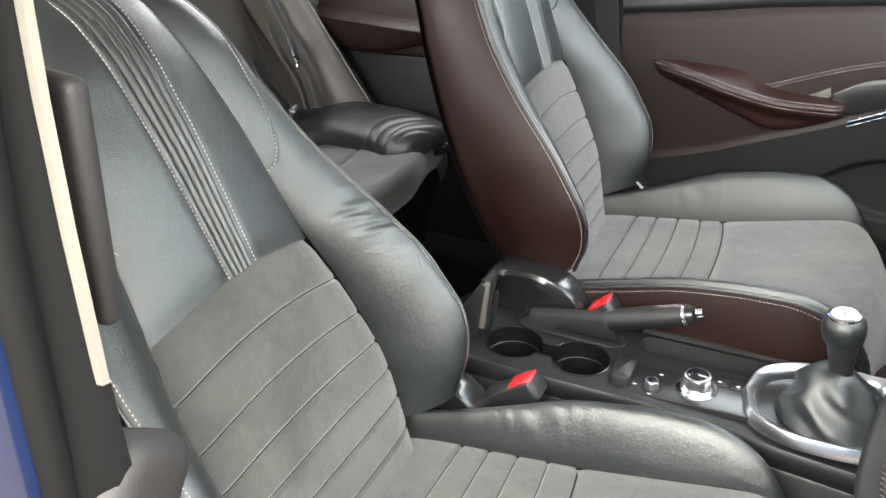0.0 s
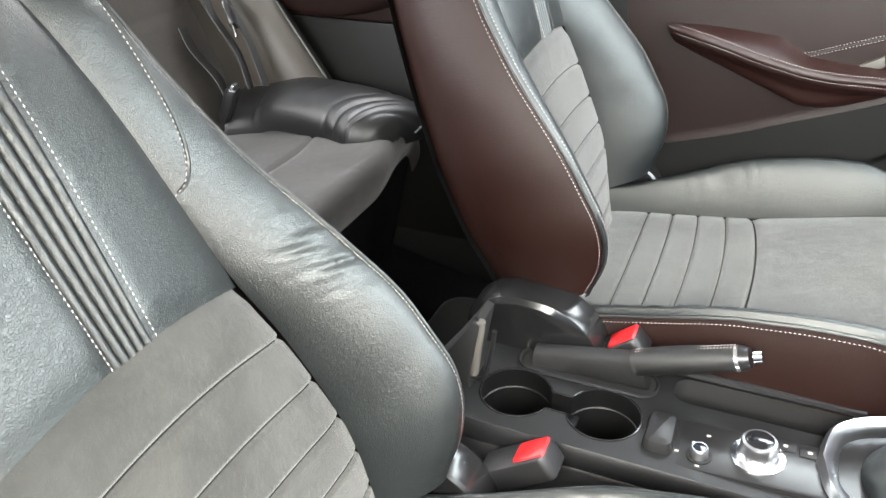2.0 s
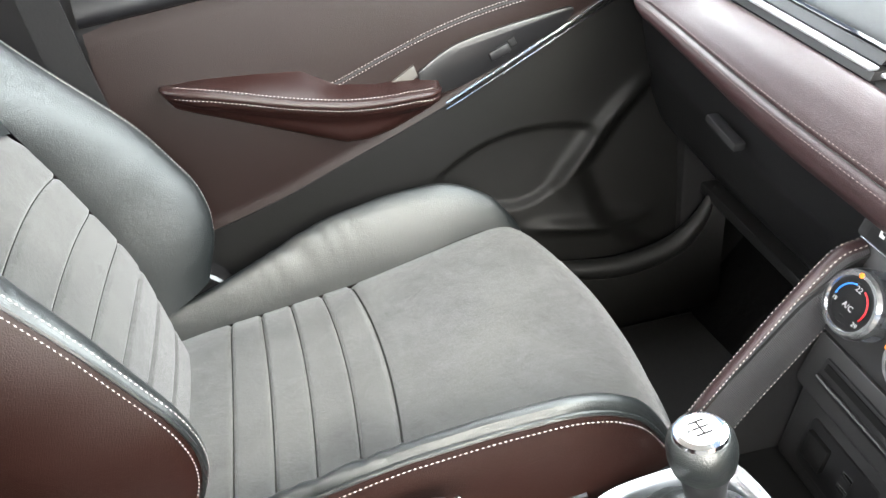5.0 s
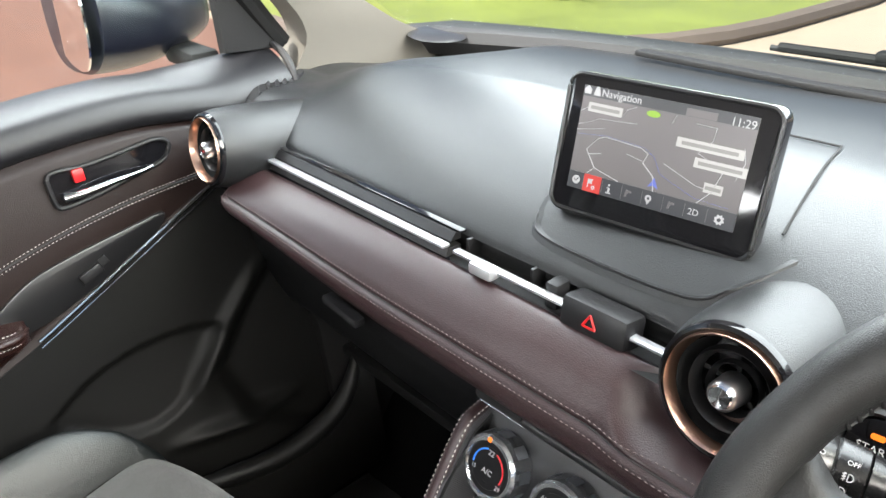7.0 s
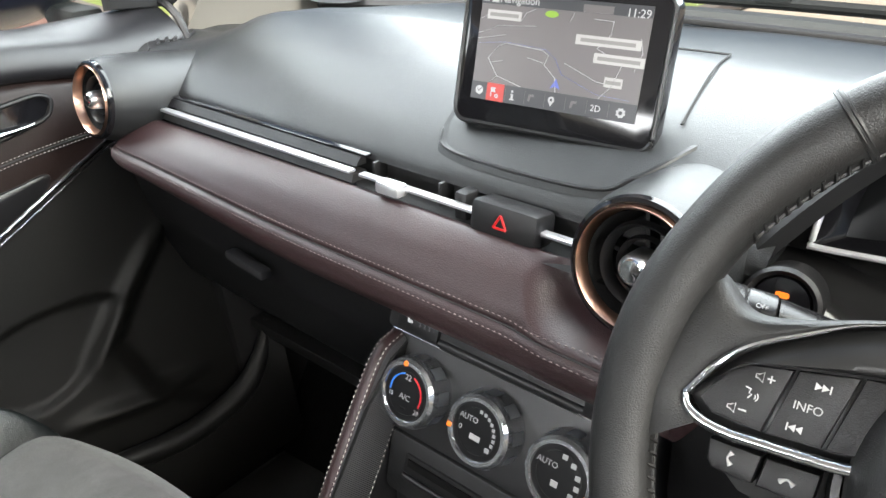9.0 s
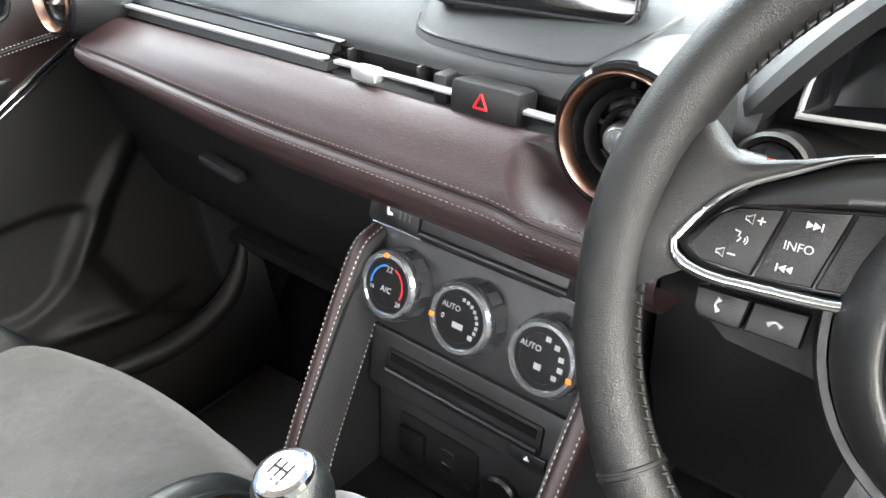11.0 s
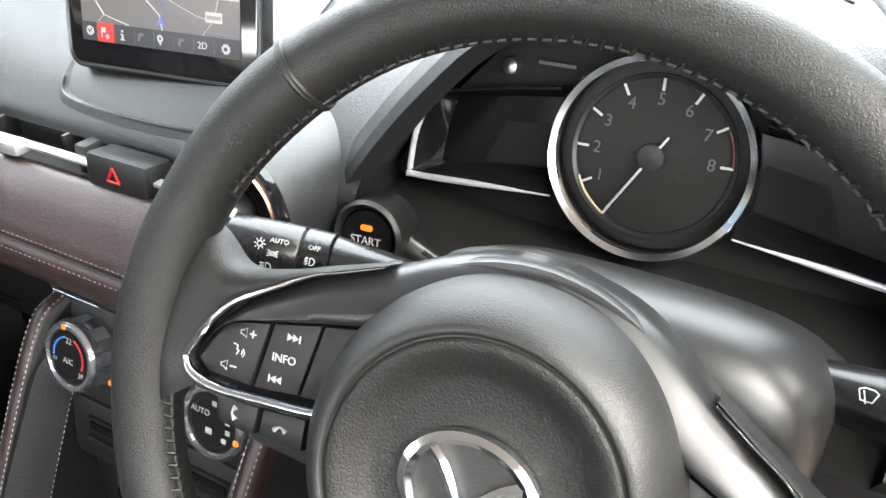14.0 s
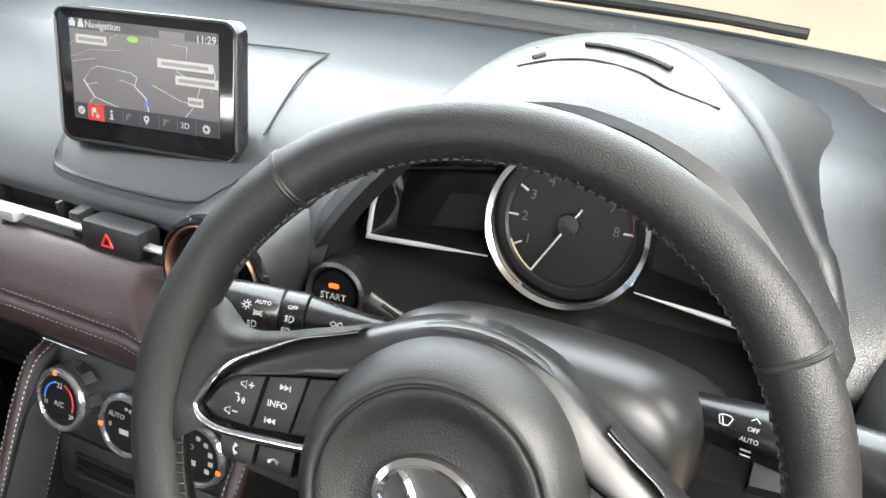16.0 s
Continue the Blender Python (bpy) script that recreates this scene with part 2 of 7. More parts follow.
def grid(f, nu, nv, us=(0, 1), vs=(0, 1), bm=None):
    bm = bm or bmesh.new()
    rows = [[bm.verts.new(f(us[0] + (us[1] - us[0]) * i / nu, vs[0] + (vs[1] - vs[0]) * j / nv)) for i in range(nu + 1)] for j in range(nv + 1)]
    for a, b in zip(rows, rows[1:]):
        for i in range(nu):
            bm.faces.new((a[i], a[i + 1], b[i + 1], b[i]))
    return bm


def loft(rings, closed=True, caps=True, bm=None):
    bm = bm or bmesh.new()
    rows = [[bm.verts.new(p) for p in ring] for ring in rings]
    n = len(rows[0])
    for a, b in zip(rows, rows[1:]):
        for i in range(n if closed else n - 1):
            bm.faces.new((a[i], a[(i + 1) % n], b[(i + 1) % n], b[i]))
    if caps and closed:
        bm.faces.new(rows[0][::-1])
        bm.faces.new(rows[-1])
    return bm


def box(at, size, bevel=0.0, m=None, seg=2, bm=None):
    b = bmesh.new()
    bmesh.ops.create_cube(b, size=1)
    bmesh.ops.scale(b, vec=size, verts=b.verts)
    if bevel:
        bmesh.ops.bevel(b, geom=b.edges[:], offset=bevel, segments=seg, profile=0.5, affect="EDGES")
    bmesh.ops.transform(b, matrix=Matrix.Translation(at) @ (m or Matrix()), verts=b.verts)
    return merge(bm, b) if bm else b


def tube(points, r, n=8, bm=None, flat=1.0):
    bm = bm or bmesh.new()
    p = [Vector(q) for q in points]
    up = Vector((0.13, 0.21, 0.97))
    rings = []
    for i, q in enumerate(p):
        d = (p[min(i + 1, len(p) - 1)] - p[max(i - 1, 0)]).normalized()
        a = d.cross(up).normalized()
        b = a.cross(d)
        rr = r[i] if isinstance(r, (list, tuple)) else r
        rings.append([q + rr * (math.cos(k / n * math.tau) * a + flat * math.sin(k / n * math.tau) * b) for k in range(n)])
    return loft(rings, bm=bm)


def stitches(points, pitch=0.0055, length=0.0038, r=0.0008, bm=None):
    """A row of short threads along a line."""
    bm = bm or bmesh.new()
    p = [Vector(q) for q in points]
    run, nxt = 0.0, 0.0
    for a, b in zip(p, p[1:]):
        d = b - a
        seg = d.length
        if seg == 0:
            continue
        d /= seg
        while nxt < run + seg:
            c = a + d * (nxt - run)
            s = d.cross(Vector((0.3, 0.5, 0.8))).normalized() * r
            w = d.cross(s)
            e0, e1 = c - d * length / 2, c + d * length / 2
            v = [bm.verts.new(q) for q in (e0, c + s, c + w, c - s, c - w, e1)]
            for i in range(4):
                j = i % 4 + 1
                k = (i + 1) % 4 + 1
                bm.faces.new((v[0], v[k], v[j]))
                bm.faces.new((v[5], v[j], v[k]))
            nxt += pitch
        run += seg
    return bm


def lathe(profile, m=None, n=32, bm=None, caps=False):
    """profile: rows of (radius, height), turned round z, then placed by m."""
    m = m or Matrix()
    return loft([[m @ Vector((r * math.cos(k / n * math.tau), r * math.sin(k / n * math.tau), h)) for k in range(n)] for r, h in profile], bm=bm, caps=caps)


def axes(at, x, y):
    """A frame at a place, from its x direction and roughly its y direction."""
    x = Vector(x).normalized()
    z = x.cross(Vector(y)).normalized()
    y = z.cross(x)
    return Matrix.Translation(at) @ Matrix((x, y, z)).transposed().to_4x4()


def prism(poly, m, lo, hi, bevel=0.0, bm=None):
    """A flat outline in m's x and y, drawn out from height lo to hi."""
    b = bmesh.new()
    low = [b.verts.new((x, y, lo)) for x, y in poly]
    high = [b.verts.new((x, y, hi)) for x, y in poly]
    n = len(poly)
    b.faces.new(low[::-1])
    top = b.faces.new(high)
    for i in range(n):
        b.faces.new((low[i], low[(i + 1) % n], high[(i + 1) % n], high[i]))
    bmesh.ops.recalc_face_normals(b, faces=b.faces)
    if bevel:
        bmesh.ops.bevel(b, geom=list(top.edges), offset=bevel, segments=2, profile=0.5, affect="EDGES")
    bmesh.ops.transform(b, matrix=m, verts=b.verts)
    return merge(bm, b) if bm else b


def rounded(w, h, r, n=5, cx=0.0, cy=0.0):
    out = []
    for k, (sx, sy) in enumerate(((1, 1), (-1, 1), (-1, -1), (1, -1))):
        for i in range(n + 1):
            a = (k + i / n) * math.pi / 2
            out.append((cx + sx * (w / 2 - r) + r * math.cos(a), cy + sy * (h / 2 - r) + r * math.sin(a)))
    return out


def disc(r, n=32, cx=0.0, cy=0.0):
    return [(cx + r * math.cos(k / n * math.tau), cy + r * math.sin(k / n * math.tau)) for k in range(n)]


def ring(m, r0, r1, lo, hi, n=40, bm=None):
    return lathe([(r0, lo), (r0, hi), (r1, hi), (r1, lo), (r0, lo)], m, n, bm)


def text(name, words, size, m, mat, parent):
    c = bpy.data.curves.new(name, "FONT")
    c.body, c.size, c.align_x, c.align_y, c.extrude = words, size, "CENTER", "CENTER", 0.0002
    c.resolution_u = 3
    o = bpy.data.objects.new("tmp", c)
    me = bpy.data.meshes.new_from_object(o)
    bm = bmesh.new()
    bm.from_mesh(me)
    bpy.data.objects.remove(o)
    bmesh.ops.transform(bm, matrix=m, verts=bm.verts)
    return part(name, bm, mat, parent)


# ---- body shell and floor ----
def sheet(name, f, nu, nv, mat, thick, kind="structure", label="", category="", parent=None):
    bm = grid(f, nu, nv)
    ob = part(name, bm, mat, parent)
    mod = ob.modifiers.new("thickness", "SOLIDIFY")
    mod.thickness, mod.offset = thick * U, 1
    return tagged(ob, label, category, kind=kind)


GROUND = -0.42
ground = part("ground", grid(lambda u, v: (-60 + 120 * u, -60 + 120 * v, GROUND), 8, 8), ROAD)
tagged(ground, "pale worn asphalt of a sunlit car park", "ground", kind="structure")
floor_z = 0.0
floor_rows = ((-1.75, 0.14), (-1.2, 0.12), (-0.65, 0.0), (-0.2, 0.0), (0.35, 0.0), (0.55, 0.03), (0.78, 0.3), (0.85, 0.6))
floor = sheet("floor", lambda u, v: (-0.78 + 1.56 * u, lerp([(i / 7, r[0]) for i, r in enumerate(floor_rows)], v), lerp([(i / 7, r[1]) for i, r in enumerate(floor_rows)], v)), 20, 28, CARPET, -0.03, label="black carpeted floor of the car", category="floor")
tunnel = part("floor_tunnel", loft([[(x, y, z) for x, z in ((-0.16, -0.005), (-0.12, 0.17), (-0.07, 0.2), (0.07, 0.2), (0.12, 0.17), (0.16, -0.005))] for y in (-1.3, -0.4, 0.3, 0.75)]), CARPET)
tagged(tunnel, "black carpeted tunnel between the seats", "floor", kind="structure")
# Roof out of view; its edges are set to block sun and lamps.
roof = sheet("ceiling", lambda u, v: (-0.75 + 1.44 * u, 0.22 - 1.8 * v, 1.2 + 0.06 * math.sin(math.pi * u) + 0.04 * math.sin(math.pi * v)), 16, 20, HEADLINER, 0.03, label="pale fabric headliner", category="ceiling")


skin = sheet("roof_panel", lambda u, v: (-0.72 + 1.44 * u, 0.26 - 1.95 * v, 1.255 + 0.05 * math.sin(math.pi * u) + 0.04 * math.sin(math.pi * v)), 16, 20, PAINT, 0.02, label="dark blue painted car roof", category="roof")
flank = part("body_side_left", box((-0.845, -0.55, 0.27), (0.05, 2.4, 0.96), 0.02), PAINT)
tagged(flank, "dark blue outer side of the car", "car body", kind="structure")
nose = part("body_front", box((0, 1.55, 0.06), (1.7, 0.9, 0.62), 0.08, None, 3), PAINT)
tagged(nose, "dark blue front of the car", "car body", kind="structure")
tail = part("body_rear", box((0, -1.83, 0.3), (1.6, 0.1, 1.0), 0.04), PAINT)
tagged(tail, "dark blue tailgate of the car", "car body", kind="structure")


def pillar(name, points, w, d, mat, label):
    rings = []
    wide = list(w) if isinstance(w, tuple) else [w] * len(points)
    for (x, y, z), w in zip(points, wide):
        rings.append([(x + a * d / 2, y + b * w / 2, z) for a, b in ((-1, -1), (1, -1), (1.2, 0), (1, 1), (-1, 1), (-1.3, 0))])
    return tagged(part(name, loft(rings), mat), label, "pillar", kind="structure")


for sx, side in ((-1, "left"), (1, "right")):
    pillar("pillar_front_" + side, curve([(sx * 0.80, 0.80, 0.70), (sx * 0.785, 0.735, 0.775), (sx * 0.765, 0.67, 0.835), (sx * 0.745, 0.60, 0.895), (sx * 0.67, 0.41, 1.08), (sx * 0.59, 0.2, 1.23)], 16), (0.4, 0.38, 0.34, 0.27, 0.21, 0.17, 0.145, 0.13, 0.12, 0.11, 0.1, 0.1, 0.1, 0.1, 0.1, 0.1), 0.06, CREAM, "cream-trimmed windscreen pillar")
    pillar("pillar_rear_" + side, curve([(sx * 0.76, -1.25, 0.1), (sx * 0.74, -1.3, 0.7), (sx * 0.68, -1.35, 1.0), (sx * 0.6, -1.35, 1.22)], 10), 0.3, 0.08, GREYTRIM, "grey-beige rear pillar trim")
pillar("pillar_middle_left", curve([(-0.785, -0.40, 0.0), (-0.78, -0.40, 0.7), (-0.74, -0.39, 0.95), (-0.63, -0.37, 1.22)], 10), 0.2, 0.06, PLASTIC, "dark plastic door pillar")
for sx, side in ((-1, "left"), (1, "right")):
    kick = part("kick_panel_" + side, box((sx * 0.79, 0.84, 0.38), (0.116, 0.56, 0.78), 0.01), DARK)
    tagged(kick, "black side wall of the footwell", "footwell", kind="structure")
body_side = part("body_side_right", box((0.80, -1.0, 0.35), (0.09, 1.0, 0.9), 0.03), PAINT)
tagged(body_side, "dark blue rear door of the car", "car body", kind="structure")
bm = box((0.755, -1.0, 0.4), (0.03, 0.96, 0.75), 0.01)
tagged(part("wall_rear_right", bm, DARK), "black inner trim of the rear door", "door trim", kind="structure")
back = part("wall_rear", box((0, -1.75, 0.55), (1.5, 0.05, 0.9), 0.01), DARK)
tagged(back, "dark rear bulkhead behind the bench", "wall", kind="structure")
shelf = part("parcel_shelf", box((0, -1.6, 0.86), (1.3, 0.4, 0.02), 0.005), DARK)
tagged(shelf, "black parcel shelf behind the rear bench", "shelf")
sill = part("sill_left", box((-0.80, -0.1, 0.05), (0.1, 2.4, 0.16), 0.02), DARK)
tagged(sill, "black door sill trim", "sill", kind="structure")
sill = part("sill_right", box((0.80, -0.1, 0.0), (0.1, 2.4, 0.12), 0.02), PAINT)
tagged(sill, "dark blue painted door sill", "sill", kind="structure")
bulk = part("wall_front", box((0, 1.02, 0.4), (1.6, 0.04, 0.7), 0.01), DARK)
tagged(bulk, "black bulkhead under the windscreen", "wall", kind="structure")
wind = sheet("windscreen", lambda u, v: ((-0.82 + 1.64 * u) * (1 - 0.2 * v), 1.0 - 0.78 * v - 0.14 * (2 * u - 1) ** 2 * (1 - v), 0.79 + 0.44 * v), 16, 8, GLASS, 0.004, label="clear windscreen glass", category="windscreen")
wind.visible_shadow = False
bm = grid(lambda u, v: (-0.9 + 1.8 * u, 1.02 + 1.0 * v, 0.66 - 0.25 * v + 0.03 * math.sin(math.pi * u)), 16, 8)
tagged(part("bonnet", bm, PAINT), "dark blue bonnet of the car", "bonnet", kind="structure")
def base_line(x, dy, z):
    return (x, 1.0 + dy - 0.16 * (x / 0.78) ** 2, z)


cowl = part("windscreen_base", loft([[base_line(x, 0.02, 0.74), base_line(x, -0.004, 0.784 - 0.02 * (x / 0.78) ** 2), base_line(x, 0.0, 0.7985 - 0.015 * (x / 0.78) ** 2), base_line(x, 0.012, 0.802 - 0.014 * (x / 0.78) ** 2), base_line(x, 0.16, 0.775), base_line(x, 0.16, 0.74)] for x in np.linspace(-0.82, 0.82, 40)]), RUBBER)
tagged(cowl, "black strip at the foot of the windscreen", "trim", kind="structure")

# ---- seats ----
BACK_EDGE = ((0, 0.225), (0.08, 0.235), (0.17, 0.258), (0.28, 0.258), (0.38, 0.242), (0.49, 0.212), (0.6, 0.182), (0.68, 0.164), (0.73, 0.14), (0.76, 0.11))
BACK_INSERT = ((0, 0.168), (0.1, 0.176), (0.2, 0.178), (0.3, 0.166), (0.38, 0.145), (0.5, 0.13), (0.6, 0.116), (0.68, 0.1), (0.76, 0.085))
BACK_FRONT = ((0, 0.03), (0.05, 0.045), (0.08, 0.075), (0.11, 0.098), (0.17, 0.112), (0.28, 0.088), (0.4, 0.04), (0.48, 0.014), (0.56, 0.002), (0.66, -0.006), (0.73, -0.03), (0.76, -0.065))
BACK_MID = ((0, -0.01), (0.15, 0.01), (0.38, 0.0), (0.55, 0.002), (0.66, -0.006), (0.73, -0.025), (0.76, -0.06))
BACK_REAR = ((0, -0.09), (0.07, -0.1), (0.25, -0.12), (0.49, -0.14), (0.68, -0.14), (0.76, -0.1))
CUSH_MID = ((-0.06, -0.01), (0, 0.0), (0.22, 0.018), (0.4, 0.05), (0.47, 0.056), (0.51, 0.04), (0.54, -0.02), (0.55, -0.09))
CUSH_IN = ((-0.06, 0.19), (0, 0.2), (0.22, 0.215), (0.4, 0.222), (0.48, 0.23), (0.55, 0.232))
CUSH_OUT = ((-0.06, 0.22), (0.05, 0.235), (0.18, 0.262), (0.3, 0.272), (0.4, 0.274), (0.48, 0.264), (0.53, 0.248), (0.55, 0.24))
CUSH_TOP = ((-0.06, 0.02), (0.0, 0.03), (0.1, 0.062), (0.2, 0.096), (0.3, 0.11), (0.4, 0.112), (0.46, 0.094), (0.5, 0.062), (0.54, -0.02), (0.55, -0.09))
INSERT_TOP = 0.388


def soft(table, x):
    """A table, smoothed a little."""
    return sum(lerp(table, x + k * 0.012) for k in (-2, -1, 0, 1, 2)) / 5


SHINY = material("shiny black plastic", (0.007, 0.007, 0.0072), 0.2, bump=(("noise", 300, 0.05),), spot=0.1)


SEAM = material("dark seam", (0.013, 0.013, 0.012), 0.9, **{"Specular IOR Level": 0.1})


def make_seat(name, at, tilt, label, wear=1.0, long=1.04, full=1.0):
    seat = thing(name, (at[0], at[1], floor_z), label, "car seat", "front seats")
    a = radians(tilt)

    def B(x, s, d):
        return Vector(at) + Vector((x, -math.sin(a) * s + math.cos(a) * d, math.cos(a) * s + math.sin(a) * d))

    def C(x, y, z):
        return Vector(at) + Vector((x, y * long, z * (full if z > 0 else 1.0)))

    def top_of_insert(x):
        return INSERT_TOP - 0.9 * x * x

    # backrest: grooved suede insert
    grooves = (0.045, 0.1, 0.15, 0.2, 0.255, 0.318)

    def insert(u, v):
        w = soft(BACK_INSERT, v * INSERT_TOP)
        x = (2 * u - 1) * w
        s = v * top_of_insert(x)
        d = soft(BACK_MID, s) + 0.01 * (1 - (2 * u - 1) ** 2) - 0.008 * abs(2 * u - 1) ** 12
        for g in grooves:
            g2 = g * top_of_insert(x) / INSERT_TOP
            d -= 0.0048 * math.exp(-((s - g2) / 0.0028) ** 2)
        d -= 0.006 * smooth(0.94, 1.0, v)
        return B(x, s, d)

    part("back_insert", grid(insert, 24, 230), SUEDE, seat, "grey suede backrest insert with cross seams")

    for g in grooves:
        part("seam", tube([insert(u, g / INSERT_TOP) + B(0, 0, 0.0006) - Vector(at) for u in np.linspace(0.03, 0.97, 24)], 0.0008, 5), SEAM, seat)

    def band_half(s):
        return 0.022 + 0.011 * (s - INSERT_TOP) / 0.36

    def upper(x, s, lift=0.0):
        k = abs(x) / soft(BACK_INSERT, s)
        return B(x, s, soft(BACK_MID, s) + 0.014 * (1 - k * k) - 0.008 * k ** 10 + lift)

    for sx in (-1, 1):
        def panel(u, v):
            s0 = 0.38 + 0.36 * v
            x0, x1 = band_half(s0), soft(BACK_INSERT, s0)
            x = sx * (x0 + (x1 - x0) * u)
            lo = top_of_insert(x)
            s = lo + (0.755 - lo) * v
            return upper(x, s, -0.003 * (1 - smooth(0, 0.06, v)) - 0.0025 * (1 - smooth(0, 0.05, u)))
        part("back_panel", grid(panel, 14, 40), LEATHER, seat)
        edge = [upper(sx * (band_half(s) + 0.003), s, 0.0015) for s in np.linspace(0.39, 0.74, 60)]
        part("stitching", stitches(edge), THREAD, seat, kind="stuff")

    def band(u, v):
        s = INSERT_TOP - 0.001 + 0.372 * v
        x = (2 * u - 1) * band_half(s)
        return upper(x, s, -0.0045 + 0.0048 * abs(math.sin(u * 5 * math.pi)) ** 0.7)

    part("back_band", grid(band, 90, 30), LEATHER, seat, "ribbed black leather centre band")

    # backrest: bolsters, sides and shell
    for sx in (-1, 1):
        def bolster(u, v):
            s = 0.055 + 0.705 * v
            w0, w1 = soft(BACK_INSERT, s), soft(BACK_EDGE, s)
            d0, d1 = soft(BACK_MID, s) - 0.008, soft(BACK_FRONT, s)
            x = w0 + (w1 - w0) * u
            d = d0 + (d1 - d0) * math.sin(u * math.pi / 2) ** 0.8 + 0.007 * math.sin(math.pi * u) ** 0.8
            d -= 0.004 * smooth(0.9, 1.0, u) ** 2
            # creases where backs rub the bolster
            f = wear * (1.0 if sx * at[0] < 0 else 0.12) * math.exp(-((s - 0.36) / 0.05) ** 2) * smooth(0.15, 0.6, u)
            d -= f * 0.0024 * (0.5 + 0.5 * math.sin(s * 230 + 7 * u + 0.8 * math.sin(6 * u + s * 60))) ** 3 + f * 0.0009 * math.sin(s * 410 + 9 * u)
            return B(sx * x, s, d)
        part("back_bolster", grid(bolster, 30, 240), LEATHER, seat, "creased black leather bolster")

        def side(u, v):
            s = 0.062 + 0.698 * v
            w, f, r = soft(BACK_EDGE, s), soft(BACK_FRONT, s) - 0.004, soft(BACK_REAR, s)
            return B(sx * (w + 0.014 * math.sin(math.pi * min(1, u * 1.1)) ** 0.7 - 0.05 * u ** 3), s, f + (r - f) * u)
        part("back_side", grid(side, 14, 60), WINE, seat, "dark wine leather side of the backrest")
        line = [B(sx * (soft(BACK_EDGE, s) + 0.001), s, soft(BACK_FRONT, s) - 0.002) for s in np.linspace(0.062, 0.745, 110)]
        part("piping", tube(line, 0.0026, 6), LEATHER, seat)
        rows = stitches([p + Vector((0, 0, 0)) + (B(-sx * 0.007, 0, 0.0035) - Vector(at)) for p in line])
        stitches([p + (B(sx * 0.004, 0, -0.006) - Vector(at)) for p in line], bm=rows)
        part("stitching", rows, THREAD, seat, kind="stuff")
        # shoulder seam
        seam = []
        for k in range(40):
            f = k / 39
            s = 0.475 + 0.19 * f
            w0, w1 = soft(BACK_INSERT, s), soft(BACK_EDGE, s)
            u = 0.03 + 0.95 * f ** 0.6
            d0, d1 = soft(BACK_MID, s) - 0.008, soft(BACK_FRONT, s)
            d = d0 + (d1 - d0) * math.sin(u * math.pi / 2) ** 0.8 + 0.007 * math.sin(math.pi * u) ** 0.8 - 0.004 * smooth(0.9, 1.0, u) ** 2
            seam.append(B(sx * (w0 + (w1 - w0) * u), s, d + 0.0005))
        part("piping", tube(seam, 0.0022, 6), LEATHER, seat)
        part("stitching", stitches([p + (B(-sx * 0.006, 0, 0.003) - Vector(at)) for p in seam]), THREAD, seat, kind="stuff")

    def shell(u, v):
        s = 0.0 + 0.76 * v
        w = soft(BACK_EDGE, s) - 0.036
        x = (2 * u - 1) * w
        return B(x, s, soft(BACK_REAR, s) - 0.03 * (1 - (2 * u - 1) ** 2))

    part("back_shell", grid(shell, 16, 30), PLASTIC, seat, "black backrest shell")

    def crown(u, v):
        s = 0.755 + 0.03 * math.sin(math.pi * v)
        x = (2 * u - 1) * 0.108
        return B(x, s, -0.06 - 0.03 * v)

    part("back_crown", grid(crown, 16, 8), LEATHER, seat)
    # headrest on two posts
    for x in (-0.055, 0.055):
        m = axes(B(x, 0.755, -0.066), (1, 0, 0), (0, math.cos(a), math.sin(a)))
        part("post_sleeve", lathe([(0.0, 0.03), (0.012, 0.03), (0.014, 0.02), (0.014, -0.01)], m, 16), PLASTIC, seat)
        part("headrest_post", lathe([(0.006, 0.0), (0.006, 0.11)], m, 10), CHROME, seat, "chrome post")
    rings = []
    for k in range(13):
        f = k / 12
        r = math.sin(math.pi * min(1, max(0.02, f))) ** 0.4
        rings.append([B(0.13 * r * math.cos(q) * abs(math.cos(q)) ** -0.35 if abs(math.cos(q)) > 1e-3 else 0, 0.86 + 0.18 * f, -0.06 + 0.05 * r * math.sin(q)) for q in np.linspace(0, math.tau, 24, endpoint=False)])
    part("headrest", loft(rings), LEATHER, seat, "black leather headrest")

    # cushion
    seam_y = 0.235

    def cz(x, y):
        k = abs(x) / soft(CUSH_IN, y)
        return soft(CUSH_MID, y) + 0.006 * (1 - k * k) - 0.006 * k ** 10

    def seam_at(x):
        return seam_y - 0.35 * x * x

    lines = (0.05, 0.095, 0.14, 0.188)

    def cushion_insert(u, v):
        w = soft(CUSH_IN, -0.05 + (seam_y + 0.05) * v)
        x = (2 * u - 1) * w
        y = -0.05 + (seam_at(x) + 0.05) * v
        z = cz(x, y)
        for g in lines:
            z -= 0.0045 * math.exp(-((y - g * seam_at(x) / seam_y) / 0.0028) ** 2)
        z -= 0.005 * smooth(0.97, 1.0, v)
        return C(x, y, z)

    part("cushion_insert", grid(cushion_insert, 24, 180), SUEDE, seat, "grey suede cushion insert with cross seams")

    for g in lines:
        row = []
        for u in np.linspace(0.03, 0.97, 24):
            x = (2 * u - 1) * soft(CUSH_IN, g)
            row.append(cushion_insert(u, (g * seam_at(x) / seam_y + 0.05) / (seam_at(x) + 0.05)) + Vector((0, 0, 0.0005)))
        part("seam", tube(row, 0.0008, 5), SEAM, seat)
    part("seam", tube([cushion_insert(u, 1.0) + Vector((0, 0, 0.001)) for u in np.linspace(0.03, 0.97, 30)], 0.0013, 5), SEAM, seat)

